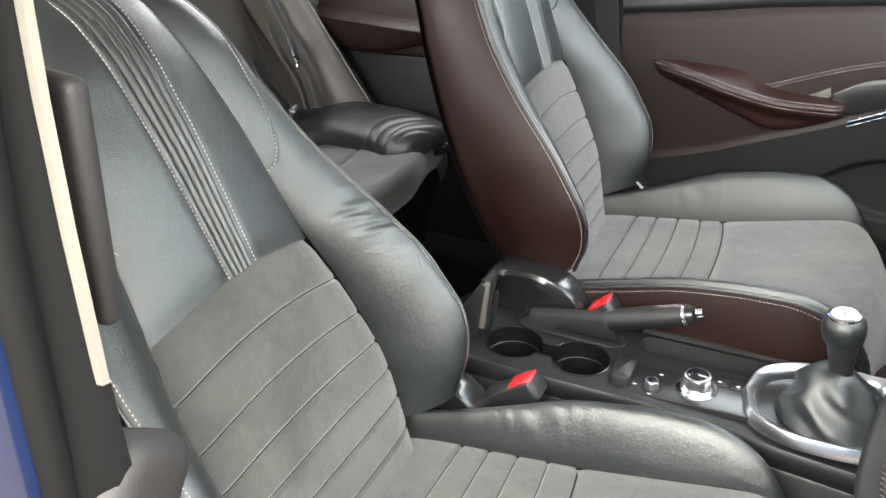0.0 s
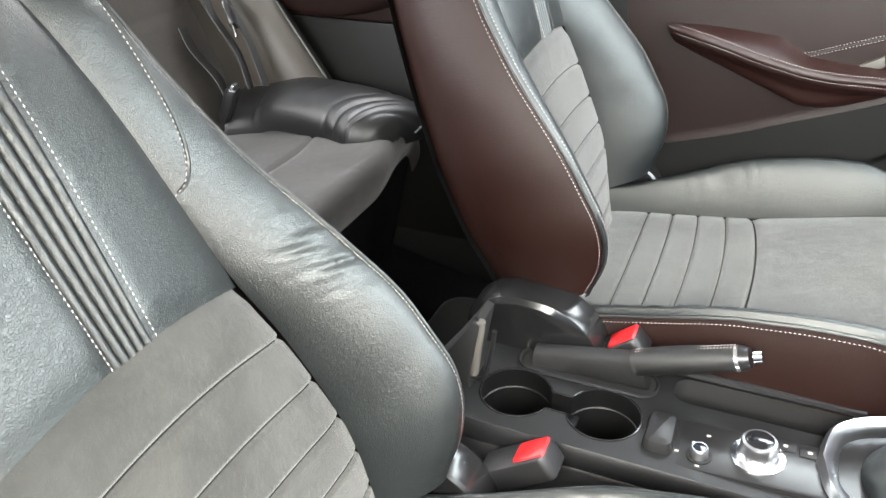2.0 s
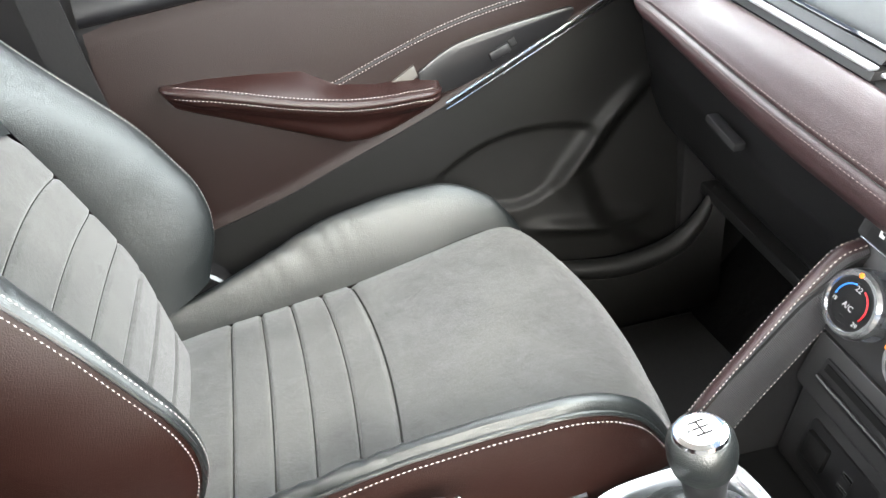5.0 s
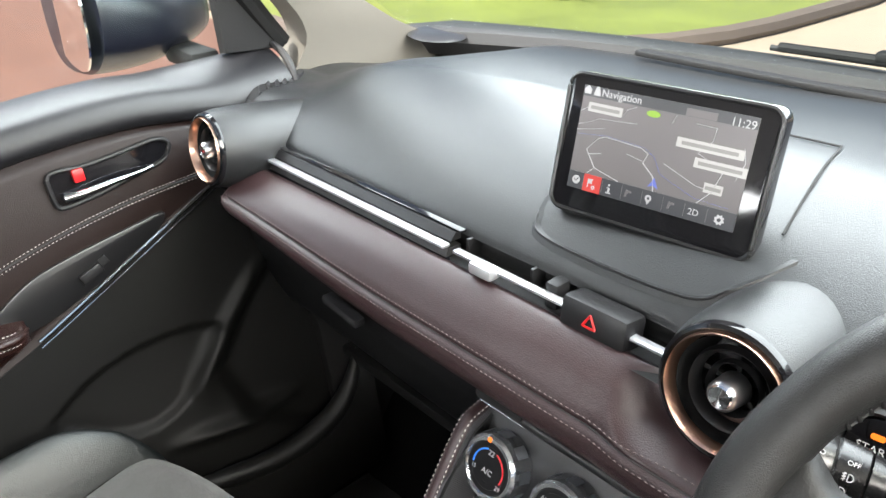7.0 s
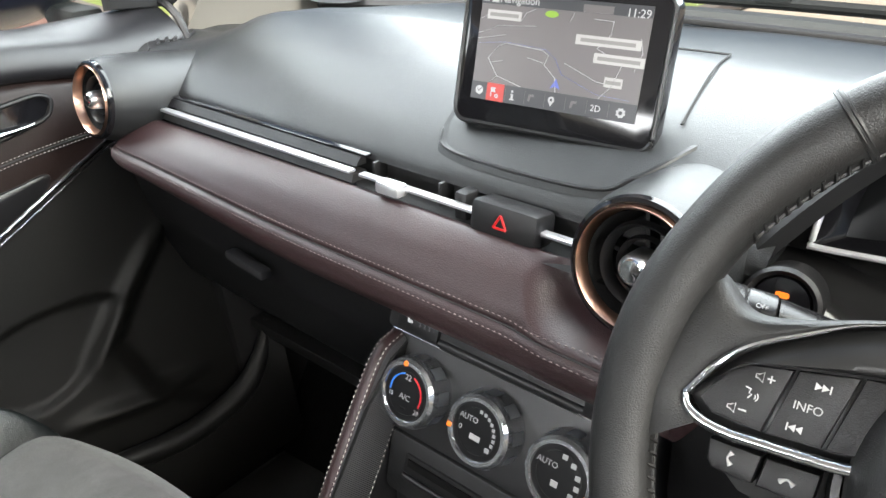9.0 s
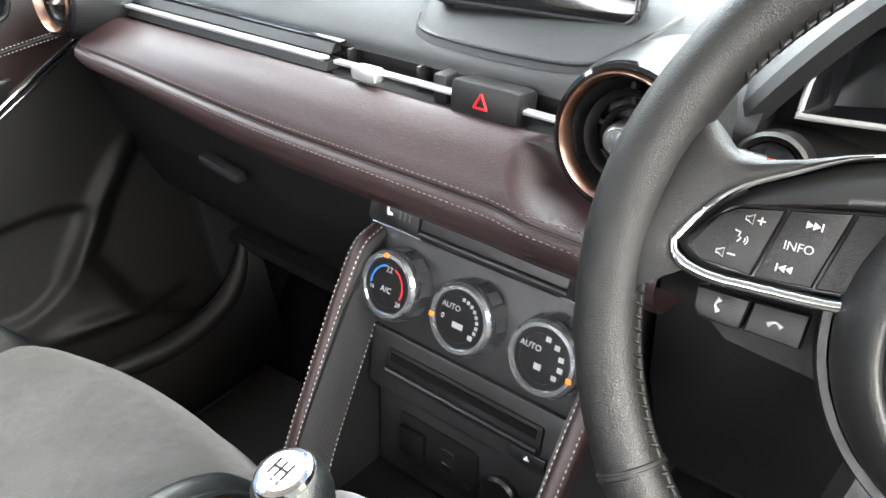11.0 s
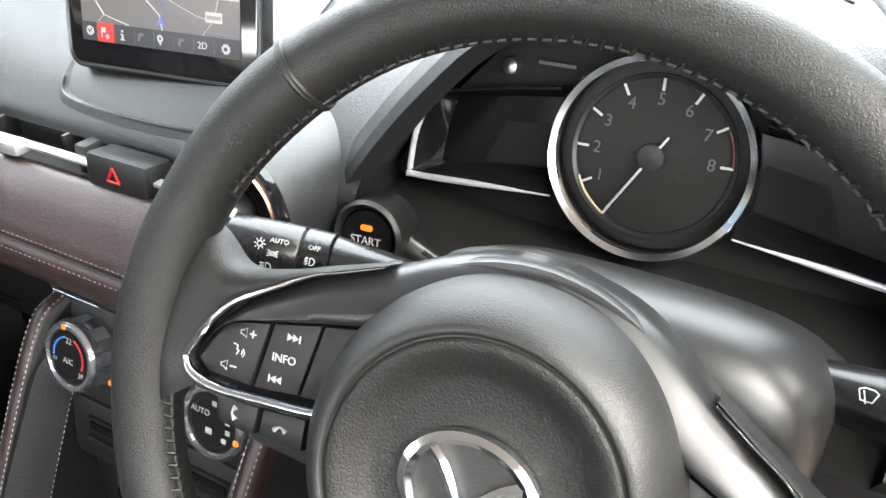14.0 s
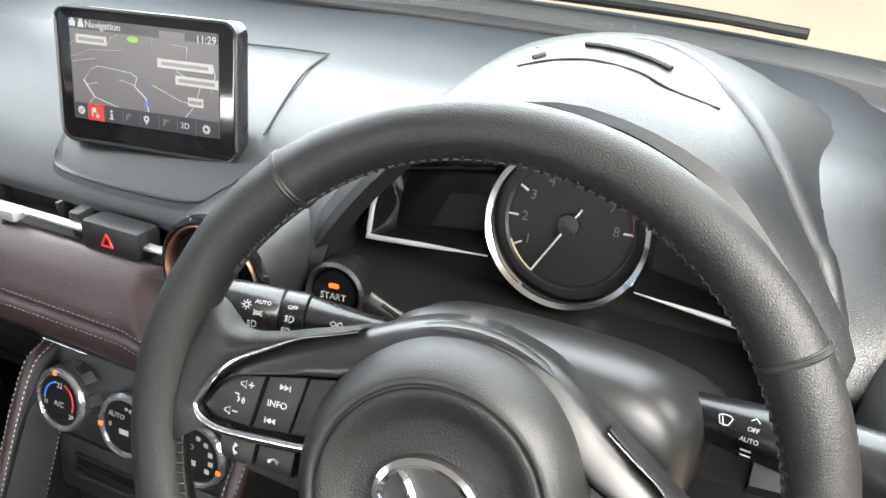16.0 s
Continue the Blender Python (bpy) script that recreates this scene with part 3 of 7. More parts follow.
    def cushion_front(u, v):
        y1 = 0.55
        w = soft(CUSH_IN, seam_y + (y1 - seam_y) * v)
        x = (2 * u - 1) * w
        y0 = seam_at(x)
        bow = y1 - 0.024 * (x / 0.2) ** 2 * v
        y = y0 + (bow - y0) * v
        yy = y0 + (y1 - y0) * v
        z = cz(x, yy) - 0.005 * (1 - smooth(0, 0.04, v))
        return C(x, y, z)

    part("cushion_front", grid(cushion_front, 24, 50), SUEDE, seat, "plain grey suede front of the cushion")
    for sx in (-1, 1):
        def pad(u, v):
            y = -0.05 + 0.6 * v
            w0, w1 = soft(CUSH_IN, y), soft(CUSH_OUT, y)
            x = w0 + (w1 - w0) * u
            z0, z1 = soft(CUSH_MID, y) - 0.006, soft(CUSH_TOP, y)
            z = z0 + (z1 - z0) * math.sin(u * math.pi / 2) ** 0.75 + 0.01 * math.sin(math.pi * u) - 0.008 * smooth(0.85, 1, u) ** 2
            f = math.exp(-((y - 0.16) / 0.08) ** 2) * math.sin(math.pi * u)
            z += f * 0.002 * math.sin(y * 210 + 8 * u + 2 * math.sin(y * 60))
            bow = 0.024 * (x / 0.2) ** 2 * smooth(0.235, 0.55, y)
            return C(sx * x, y - bow, z)
        part("cushion_bolster", grid(pad, 20, 90), LEATHER, seat, "creased black leather cushion bolster")

        def flank(u, v):
            y = -0.05 + 0.6 * v
            w, t = soft(CUSH_OUT, y), soft(CUSH_TOP, y) - 0.008
            bow = 0.024 * (w / 0.2) ** 2 * smooth(0.235, 0.55, y)
            low = -0.13
            return C(sx * (w + 0.012 * math.sin(math.pi * u) ** 0.6 - 0.02 * u), y - bow, t + (low - t) * u)
        part("cushion_side", grid(flank, 12, 50), WINE, seat, "dark wine leather side of the cushion")
        line = []
        for k in range(90):
            y = -0.03 + 0.565 * k / 89
            w = soft(CUSH_OUT, y)
            line.append(C(sx * (w + 0.001), y - 0.024 * (w / 0.2) ** 2 * smooth(0.235, 0.55, y), soft(CUSH_TOP, y) - 0.006))
        part("piping", tube(line, 0.0028, 6), LEATHER, seat)
        rows = stitches([p + Vector((-sx * 0.008, 0, 0.0065)) for p in line])
        stitches([p + Vector((sx * 0.004, 0, -0.008)) for p in line], bm=rows)
        part("stitching", rows, THREAD, seat, kind="stuff")
        # plastic cover over the hinge, and the rail
        prof = [(p.x, p.y) for p in curve([(-0.13, -0.05, 0), (-0.128, 0.03, 0), (-0.1, 0.066, 0), (-0.06, 0.08, 0), (0.0, 0.078, 0), (0.045, 0.058, 0), (0.075, 0.022, 0), (0.078, -0.01, 0), (0.04, -0.05, 0)], 28)]
        ends = []
        for dx, k in ((0.235, 0.88), (0.24, 0.92), (0.28, 0.92), (0.292, 0.87), (0.297, 0.76)):
            ends.append([C(sx * dx, -0.04 + (y + 0.04) * k, 0.02 + (z - 0.02) * k) for y, z in prof])
        part("hinge_cover", loft(ends), SHINY, seat, "glossy black plastic hinge cover", sharp=30)
        part("seat_rail", box(C(sx * 0.19, 0.2, -at[2] + 0.03), (0.05, 0.5, 0.06), 0.006), DARK, seat)
    part("seat_base", box(C(0, 0.22, -0.16), (0.44, 0.46, 0.12), 0.03), DARK, seat)
    part("seat_riser", box(C(0, 0.22, (-0.2 - at[2]) / 2 + 0.01), (0.36, 0.4, at[2] - 0.2), 0.01), DARK, seat)
    return seat


make_seat("car_seat", (0.405, -0.353, 0.275), 24, "black leather and grey suede driver's seat beside the centre console")
make_seat("car_seat", (-0.397, -0.285, 0.33), 18.2, "black leather and grey suede passenger seat with wine-coloured sides", 0.25, 1.06, 1.14)

wiper = thing("wiper", (0.1, 1.08, 0.81), "black wiper arm resting at the foot of the windscreen", "wiper")
part("arm", tube(curve([(-0.22, 1.075, 0.802), (0.0, 1.07, 0.808), (0.3, 1.06, 0.81), (0.5, 1.04, 0.803)], 24), 0.007, 8), DARK, wiper)
part("blade", tube(curve([(-0.24, 1.09, 0.796), (0.1, 1.085, 0.801), (0.45, 1.07, 0.799)], 20), 0.005, 6), RUBBER, wiper)
part("pivot", box((-0.06, 1.073, 0.812), (0.05, 0.02, 0.014), 0.004), DARK, wiper)

# ---- rear bench ----
bench = thing("rear_bench", (0, -1.0, 0.1), "black leather and grey suede rear bench seat", "rear seat")
def bench_front(x):
    return -0.702 + 0.038 * smooth(0.60, 0.38, abs(x))


for x0, x1 in ((-0.64, -0.012), (0.012, 0.64)):
    def bench_top(u, v):
        x = x0 + (x1 - x0) * u
        seam = 0.05 * max(smooth(0.04, 0, u), smooth(0.96, 1, u)) ** 2
        if v < 0.3:
            q = v / 0.3 * math.pi / 2
            return (x, bench_front(x) - 0.05 * (1 - math.sin(q)) ** 1.2 - 0.06 * (1 - math.cos(q)), 0.36 + 0.092 * math.sin(q) - seam)
        f = (v - 0.3) / 0.7
        y = bench_front(x) - 0.06 - 0.42 * f
        z = 0.452 - 0.045 * f - seam - 0.005 * math.exp(-((f - 0.36) / 0.012) ** 2) + 0.004 * noise.noise(Vector((9 * x, 9 * y, 1.3)))
        return (x, y, z)
    part("bench_cushion", grid(bench_top, 50, 60), BENCHCLOTH, bench, "brown-grey suede bench cushion")
    part("bench_skirt", grid(lambda u, v: (x0 + (x1 - x0) * u, bench_front(x0 + (x1 - x0) * u) - 0.05 - 0.06 * v, 0.362 - 0.26 * v), 20, 8), CARPET, bench)
# leather pads at the outer ends of the bench, each with a rounded nose that turns inwards
for sx in (-1, 1):
    spine = curve([(0.50, -0.712, 0), (0.53, -0.755, 0), (0.565, -0.83, 0), (0.585, -0.93, 0), (0.585, -1.03, 0), (0.56, -1.13, 0)], 60)

    def end_pad(u, v):
        i = min(int(v * 58), 58)
        p = spine[i].lerp(spine[i + 1], v * 58 - i) if i < 59 else spine[-1]
        d = (spine[min(i + 1, 59)] - spine[max(i - 1, 0)]).normalized()
        side = Vector((-d.y, d.x, 0))
        nose = math.sqrt(max(0.0, 1 - (max(0.0, 0.22 - v) / 0.22) ** 2))
        q = math.pi * u
        w = 0.016 + 0.088 * nose
        # deep folds that fan out from the nose
        f = smooth(0.75, 0.12, v) * math.sin(q) ** 0.7
        fold = 0.5 + 0.5 * math.sin(62 * v + 5.5 * u + 1.4 * math.sin(11 * u + 3 * v))
        h = 0.072 * math.sin(q) ** 0.62 * (0.25 + 0.75 * nose) - f * 0.0075 * fold ** 3 * (0.55 + 0.45 * math.sin(19 * v + 2))
        c = p + side * (-w * math.cos(q))
        return (sx * c.x, c.y, 0.432 + h - 0.03 * smooth(0.7, 1.0, v))
    part("end_pad", grid(end_pad, 34, 150), LEATHER_WORN, bench, "creased black leather pad at the end of the bench")
    part("piping", tube([Vector(end_pad(0.9, v)) + Vector((0, 0, 0.001)) for v in np.linspace(0.01, 0.9, 40)], 0.0028, 6), LEATHER, bench)
    part("stitching", stitches([Vector(end_pad(0.86, v)) + Vector((0, 0.0006, 0.0016)) for v in np.linspace(0.02, 0.5, 40)]), THREAD, bench, kind="stuff")
for x0, x1 in ((-0.6, -0.2), (-0.18, 0.18), (0.2, 0.6)):
    def bench_back(u, v):
        x = x0 + (x1 - x0) * u
        d = 0.03 * math.sin(math.pi * u) ** 0.5 + 0.0
        for g in (0.25, 0.45, 0.65, 0.85):
            d -= 0.004 * math.exp(-((v - g) / 0.01) ** 2)
        return (x, -1.14 - 0.25 * v + d, 0.4 + 0.55 * v)
    part("bench_backrest", grid(bench_back, 20, 70), BACKCLOTH, bench, "seamed grey bench backrest")
# side bolster of the rear backrest
BEIGE = material("tan-grey leather", (0.04, 0.034, 0.027), 0.55, bump=(("noise", 170, 0.5), ("noise", 24, 1.2)), spot=0.2)
spine = curve([(-0.655, -1.30, 0.84), (-0.66, -1.20, 0.70), (-0.66, -1.125, 0.59), (-0.66, -1.05, 0.48), (-0.66, -1.0, 0.41)], 24)
rows = []
for k, p in enumerate(spine):
    d = (spine[min(k + 1, 23)] - spine[max(k - 1, 0)]).normalized()
    n = Vector((0, d.z, -d.y))
    n = n if n.y > 0 else -n
    rows.append([p + Vector((a, 0, 0)) + n * b for a, b in ((-0.06, -0.07), (-0.06, 0.05), (-0.02, 0.066), (0.01, 0.06), (0.03, 0.03), (0.04, -0.02), (0.035, -0.07))])
part("side_bolster", loft(rows), BEIGE, bench, "tan-grey leather side bolster", sharp=70)
part("piping", tube([r[2] for r in rows], 0.003, 6), LEATHER, bench)
# belt hardware on the rear bench
rb = thing("rear_seat_belt", (-0.56, -1.08, 0.45), "black rear seat belt webbing with a steel tongue", "seat belt")
for a, b, w in (((-0.60, -1.20, 0.78), (-0.555, -1.04, 0.50), 0.024), ((-0.54, -1.16, 0.70), (-0.53, -1.06, 0.50), 0.022), ((-0.50, -1.19, 0.62), (-0.50, -1.09, 0.46), 0.024)):
    a, b = Vector(a), Vector(b)
    m = axes(a, b - a, (0.75, 0.4, 0))
    L = (b - a).length
    part("webbing", loft([[m @ Vector((L * f, y, 0.006 * math.sin(7 * f) + z)) for y, z in ((-w, 0), (w, 0), (w, 0.002), (-w, 0.002))] for f in np.linspace(0, 1, 10)]), RUBBER, rb, "black belt webbing")
m = axes((-0.535, -1.095, 0.645), (0.3, 0.45, -0.85), (0.75, 0.5, 0))
part("tongue_body", box((0, 0, 0), (0.05, 0.045, 0.014), 0.005, m), SMOOTH, rb, "black tongue cover")
part("tongue", box(m @ Vector((0.035, 0, 0)), (0.03, 0.03, 0.003), 0.001, m.to_3x3().to_4x4()), CHROME, rb, "steel tongue")
b = thing("rear_buckle", (-0.47, -1.1, 0.42), "black rear seat belt buckle standing behind the bench cushion", "seat belt buckle")
m = axes((-0.47, -1.08, 0.48), (1, 0.2, 0), (0, 0.4, 0.9))
part("housing", box((0, 0, 0), (0.034, 0.08, 0.022), 0.006, m), SMOOTH, b)
part("latch", box(m @ Vector((0, 0.042, 0)), (0.022, 0.01, 0.006), 0.001, m.to_3x3().to_4x4()), SILVER, b)

# ---- passenger door ----
DX = -0.745
ARMSKIN = material("dark wine armrest leather", (0.0165, 0.0058, 0.0045), 0.38, bump=(("cell", 480, 0.4), ("noise", 22, 0.6)), spot=0.15)
LEDGESKIN = material("soft black ledge skin", (0.009, 0.0092, 0.0105), 0.42, bump=(("cell", 620, 0.3),), spot=0.12)
DOORLOW = material("grained lower door plastic", (0.005, 0.005, 0.0046), 0.55, bump=(("cell", 900, 0.15),), spot=0.15, **{"Specular IOR Level": 0.24})
door = thing("passenger_door", (DX, 0.1, 0.1), "closed passenger door with dark wine leather trim and a padded armrest", "car door")
LOW_LINE = ((-0.42, 0.37), (-0.193, 0.43), (-0.106, 0.456), (-0.03, 0.486), (0.047, 0.514), (0.152, 0.555), (0.26, 0.604), (0.357, 0.649), (0.445, 0.689), (0.56, 0.737), (0.7, 0.77))
TOP_LINE = ((-0.42, 0.735), (-0.286, 0.748), (-0.202, 0.756), (-0.104, 0.767), (-0.041, 0.775), (0.1, 0.786), (0.212, 0.795), (0.285, 0.799), (0.362, 0.798), (0.442, 0.786), (0.52, 0.772), (0.7, 0.77))


def line_z(y):
    return soft(LOW_LINE, y)


def seam_z(y):
    return max(soft(TOP_LINE, y), line_z(y) + 0.008)


SHEEN = material("satin lower door plastic", (0.0075, 0.0075, 0.007), 0.42, bump=(("cell", 900, 0.15),), spot=0.15)
SPEAKER = ((0.123, 0.431), (0.16, 0.455), (0.205, 0.474), (0.26, 0.486), (0.312, 0.488), (0.36, 0.482), (0.392, 0.472), (0.4, 0.458), (0.37, 0.424), (0.336, 0.391), (0.3, 0.366), (0.262, 0.355), (0.225, 0.358), (0.186, 0.373), (0.15, 0.394), (0.125, 0.414))
mouth = [(p.x, p.y) for p in curve([(y, z, 0) for y, z in SPEAKER + SPEAKER[:1]], 49)[:-1]]


def inside(y, z, k=1.0):
    """How far a place lies within the speaker's outline."""
    y, z = 0.262 + (y - 0.262) / k, 0.425 + (z - 0.425) / k
    hit = False
    for (a, b), (c, d) in zip(mouth, mouth[1:] + mouth[:1]):
        if (b > z) != (d > z) and y < a + (z - b) / (d - b) * (c - a):
            hit = not hit
    return hit


def low_panel(u, v):
    y = -0.34 + 0.98 * u
    top = line_z(y) - 0.003
    z = 0.09 + (top - 0.09) * v
    x = DX + 0.004 + 0.022 * smooth(0.0, 0.1, v) * smooth(0.75, 0.25, v)
    # the panel swells ahead of the speaker and sinks behind the pocket's lip
    front = lerp(((0.2, 0.50), (0.3, 0.38), (0.39, 0.35), (0.456, 0.405), (0.512, 0.462), (0.6, 0.54), (0.8, 0.64)), z)
    x -= 0.028 * smooth(front + 0.004, front + 0.05, y) * smooth(0.72, 0.6, z)
    x += 0.010 * math.exp(-((y - front + 0.012) / 0.016) ** 2) * smooth(0.34, 0.40, z) * smooth(0.56, 0.5, z)
    x -= 0.012 * sum(inside(y, z, k) for k in (0.9, 0.94, 0.98, 1.02)) / 4
    x += 0.016 * math.exp(-((z - lerp(((0.2, 0.33), (0.312, 0.320), (0.455, 0.297), (0.6, 0.29)), y) + 0.01) / 0.012) ** 2) * smooth(0.24, 0.34, y) * smooth(0.52, 0.44, y)
    return (x, y, z)


part("lower_panel", grid(low_panel, 150, 110), DOORLOW, door, "black plastic lower door panel with a teardrop speaker and a pocket", sharp=60)
part("pocket_lip", tube(curve([(DX + 0.05, 0.22, 0.262), (DX + 0.055, 0.30, 0.243), (DX + 0.057, 0.415, 0.224), (DX + 0.056, 0.515, 0.238), (DX + 0.05, 0.572, 0.274), (DX + 0.035, 0.615, 0.33)], 40), [0.004 + 0.016 * math.sin(math.pi * k / 39) ** 0.7 for k in range(40)], 12), SHEEN, door, "rounded lip of the door pocket")
part("door_pocket", loft([[(DX - 0.01, y, 0.1), (DX + 0.06, y, 0.1), (DX + 0.062, y, z - 0.02), (DX + 0.052, y, z), (DX + 0.035, y, z - 0.06), (DX + 0.0, y, z - 0.08)] for y, z in ((0.1, 0.27), (0.22, 0.258), (0.3, 0.242), (0.415, 0.222), (0.515, 0.236), (0.572, 0.27), (0.62, 0.33))]), DOORLOW, door, "black door pocket", sharp=60)


def high_panel(u, v):
    y = -0.34 + 0.90 * u
    lo, hi = line_z(y), seam_z(y)
    z = lo + (hi - lo) * v
    x = DX + 0.004 + 0.008 * math.sin(math.pi * v) + 0.004 * (1 - smooth(0, 0.05, v)) - 0.006 * smooth(0.94, 1.0, v)
    return (x, y, z)


part("upper_panel", grid(high_panel, 60, 40), DOORCARD, door, "dark wine leather door panel")
ledge = []
for y in np.linspace(-0.34, 0.61, 40):
    b = seam_z(y) if y < 0.5 else 0.776
    ledge.append(curve([(DX - 0.004, y, b), (DX + 0.010, y, b + 0.006), (DX + 0.016, y, b + 0.02), (DX + 0.008, y, b + 0.045), (DX - 0.016, y, max(b + 0.058, 0.842)), (DX - 0.045, y, max(b + 0.066, 0.857)), (DX - 0.075, y, max(b + 0.068, 0.86)), (DX - 0.1, y, 0.855)], 24) + [Vector((DX - 0.1, y, b))])
part("window_ledge", loft(ledge), LEDGESKIN, door, "soft black ledge under the window", sharp=50)
part("ledge_end", tube(curve([(DX - 0.09, 0.616, 0.865), (DX - 0.03, 0.617, 0.858), (DX + 0.006, 0.617, 0.825), (DX + 0.006, 0.615, 0.775)], 16), 0.006, 8), RUBBER, door, "black rubber seal at the door's edge")
# armrest with a rolled upper edge and a swept underside
RIDGE = ((-0.256, 0.652), (-0.209, 0.647), (-0.15, 0.631), (-0.089, 0.613), (-0.013, 0.596), (0.03, 0.592), (0.069, 0.5915), (0.11, 0.5935), (0.134, 0.588))
ABOVE = ((-0.262, 0.652), (-0.211, 0.655), (-0.134, 0.652), (-0.063, 0.647), (-0.045, 0.635), (-0.015, 0.617), (0.046, 0.607), (0.081, 0.609), (0.134, 0.600))
BELOW = ((-0.262, 0.645), (-0.247, 0.622), (-0.17, 0.592), (-0.099, 0.563), (-0.015, 0.529), (0.02, 0.528), (0.057, 0.536), (0.134, 0.566))
rings, ridge = [], []
for k in range(56):
    y = -0.26 + 0.398 * k / 55
    z, up, low = soft(RIDGE, y), lerp(ABOVE, y), lerp(BELOW, y)
    tip = math.sqrt(max(0.0, 1 - (1 - min(1.0, (y + 0.262) / 0.07)) ** 2)) * math.sqrt(max(0.0, 1 - (1 - min(1.0, (0.14 - y) / 0.035)) ** 2))
    w = 0.05 * tip + 0.002
    t = 0.016 * tip + 0.002
    ridge.append((DX + 0.008 + w, y, z))
    x = DX + 0.008
    rings.append([(x, y, up), (x + 0.45 * w, y, z + 0.5 * (up - z) + 0.002), (x + 0.85 * w, y, z + 0.006 * tip), (x + w, y, z), (x + w, y, z - 0.5 * t), (x + 0.9 * w, y, z - t), (x + 0.62 * w, y, z - t - 0.35 * (z - t - low)), (x + 0.5 * w, y, low + 0.012 * tip), (x + 0.3 * w, y, low), (x - 0.002, y, low - 0.003)])
part("armrest", loft([curve(r, 30) for r in rings]), ARMSKIN, door, "padded dark wine leather armrest", sharp=80)
part("armrest_roll", tube(ridge, [0.002 + 0.0055 * math.sin(math.pi * k / 55) ** 0.4 for k in range(56)], 12), ARMSKIN, door, "rolled leather edge of the armrest")
part("stitching", stitches([(x - 0.006, y, z + 0.0075) for x, y, z in ridge[3:-2]], bm=stitches([(x + 0.005, y, z - 0.006) for x, y, z in ridge[3:-2]])), THREAD, door, kind="stuff")
SEAM = ((-0.03, 0.615), (0.043, 0.642), (0.125, 0.671), (0.2, 0.690), (0.27, 0.702), (0.338, 0.710), (0.424, 0.715), (0.52, 0.716))
top_line = [(DX + 0.0125, y, soft(SEAM, y)) for y in np.linspace(-0.026, 0.5, 60)]
part("stitching", stitches(top_line, bm=stitches([(x, y, z - 0.0075) for x, y, z in top_line])), THREAD, door, kind="stuff")
part("panel_seam", tube([(x - 0.0005, y, z - 0.0037) for x, y, z in top_line], 0.0012, 5), RUBBER, door)
for lift, r in ((0.004, 0.0026), (-0.006, 0.0012)):
    part("trim_strip", tube([(DX + 0.009, y, line_z(y) + lift) for y in np.linspace(0.148, 0.57, 50)], r, 8), CHROME, door, "thin chrome strip")
part("trim_seam", tube([(DX + 0.004, y, line_z(y)) for y in np.linspace(-0.32, 0.15, 40)], 0.0025, 6), RUBBER, door)
PULL = ((0.108, 0.614), (0.14, 0.634), (0.175, 0.649), (0.238, 0.661), (0.312, 0.671), (0.353, 0.676), (0.358, 0.667), (0.34, 0.649), (0.30, 0.632), (0.241, 0.605), (0.165, 0.58), (0.125, 0.577), (0.112, 0.59))
onx = Matrix(((0, 0, 1, DX), (1, 0, 0, 0), (0, 1, 0, 0), (0, 0, 0, 1)))
pull = part("pull_recess", prism([(p.x, p.y) for p in curve([(y, z, 0) for y, z in PULL + PULL[:1]], 53)[:-1]], onx, 0.0, 0.0155, 0.003), SMOOTH, door, "black recess of the door pull")
m = axes((DX + 0.017, 0.24, 0.6265), (0, 1, 0.38), (0, -0.38, 1))
part("window_switch", box(m @ Vector((-0.003, 0, 0)), (0.034, 0.016, 0.008), 0.003, m.to_3x3().to_4x4()), PLASTIC, pull, "black window switch")
part("switch_gap", box(m @ Vector((0.02, 0.004, -0.001)), (0.012, 0.014, 0.003), 0.001, m.to_3x3().to_4x4()), DARK, pull)
# Pale plate with the light inside the pull put into its colour.
part("pull_lit_patch", prism([(0.066, 0.606), (0.103, 0.627), (0.107, 0.61), (0.1, 0.604)], onx, 0.0, 0.017, 0.002), GREYTRIM, pull, "pale patch for the lit inside of the pull")
HANDLE = ((0.222, 0.766), (0.232, 0.773), (0.275, 0.771), (0.33, 0.7755), (0.373, 0.779), (0.390, 0.771), (0.387, 0.757), (0.372, 0.746), (0.32, 0.736), (0.277, 0.728), (0.235, 0.724), (0.224, 0.732))
rim = curve([(y, z, 0) for y, z in HANDLE + HANDLE[:1]], 61)
bezel = part("handle_recess", prism([(p.x, p.y) for p in rim[:-1]], onx, 0.0, 0.0135), GLOSS, door, "glossy black recess of the door handle")
part("handle_rim", tube([onx @ Vector((p.x, p.y, 0.0145)) for p in rim], 0.0035, 8), PLASTIC, bezel)
part("door_handle", tube(curve([onx @ Vector(p) for p in ((0.236, 0.737, 0.018), (0.262, 0.738, 0.024), (0.30, 0.742, 0.028), (0.335, 0.743, 0.025), (0.36, 0.744, 0.016))], 24), [0.006 - 0.0035 * k / 23 for k in range(24)], 10), CHROME, bezel, "chrome inner door handle")
part("lock_tab", box(onx @ Vector((0.261, 0.7615, 0.017)), (0.008, 0.015, 0.018), 0.002), RED, bezel, "red lock tab")
frame_pts = [(DX - 0.06, -0.34, 0.85), (DX - 0.03, -0.3, 1.0), (DX + 0.05, -0.26, 1.25), (DX + 0.05, 0.22, 1.25), (DX - 0.02, 0.5, 1.05), (DX - 0.05, 0.64, 0.86)]
part("window_frame", tube(curve(frame_pts, 40), 0.016, 8), DARK, door, "black window frame")
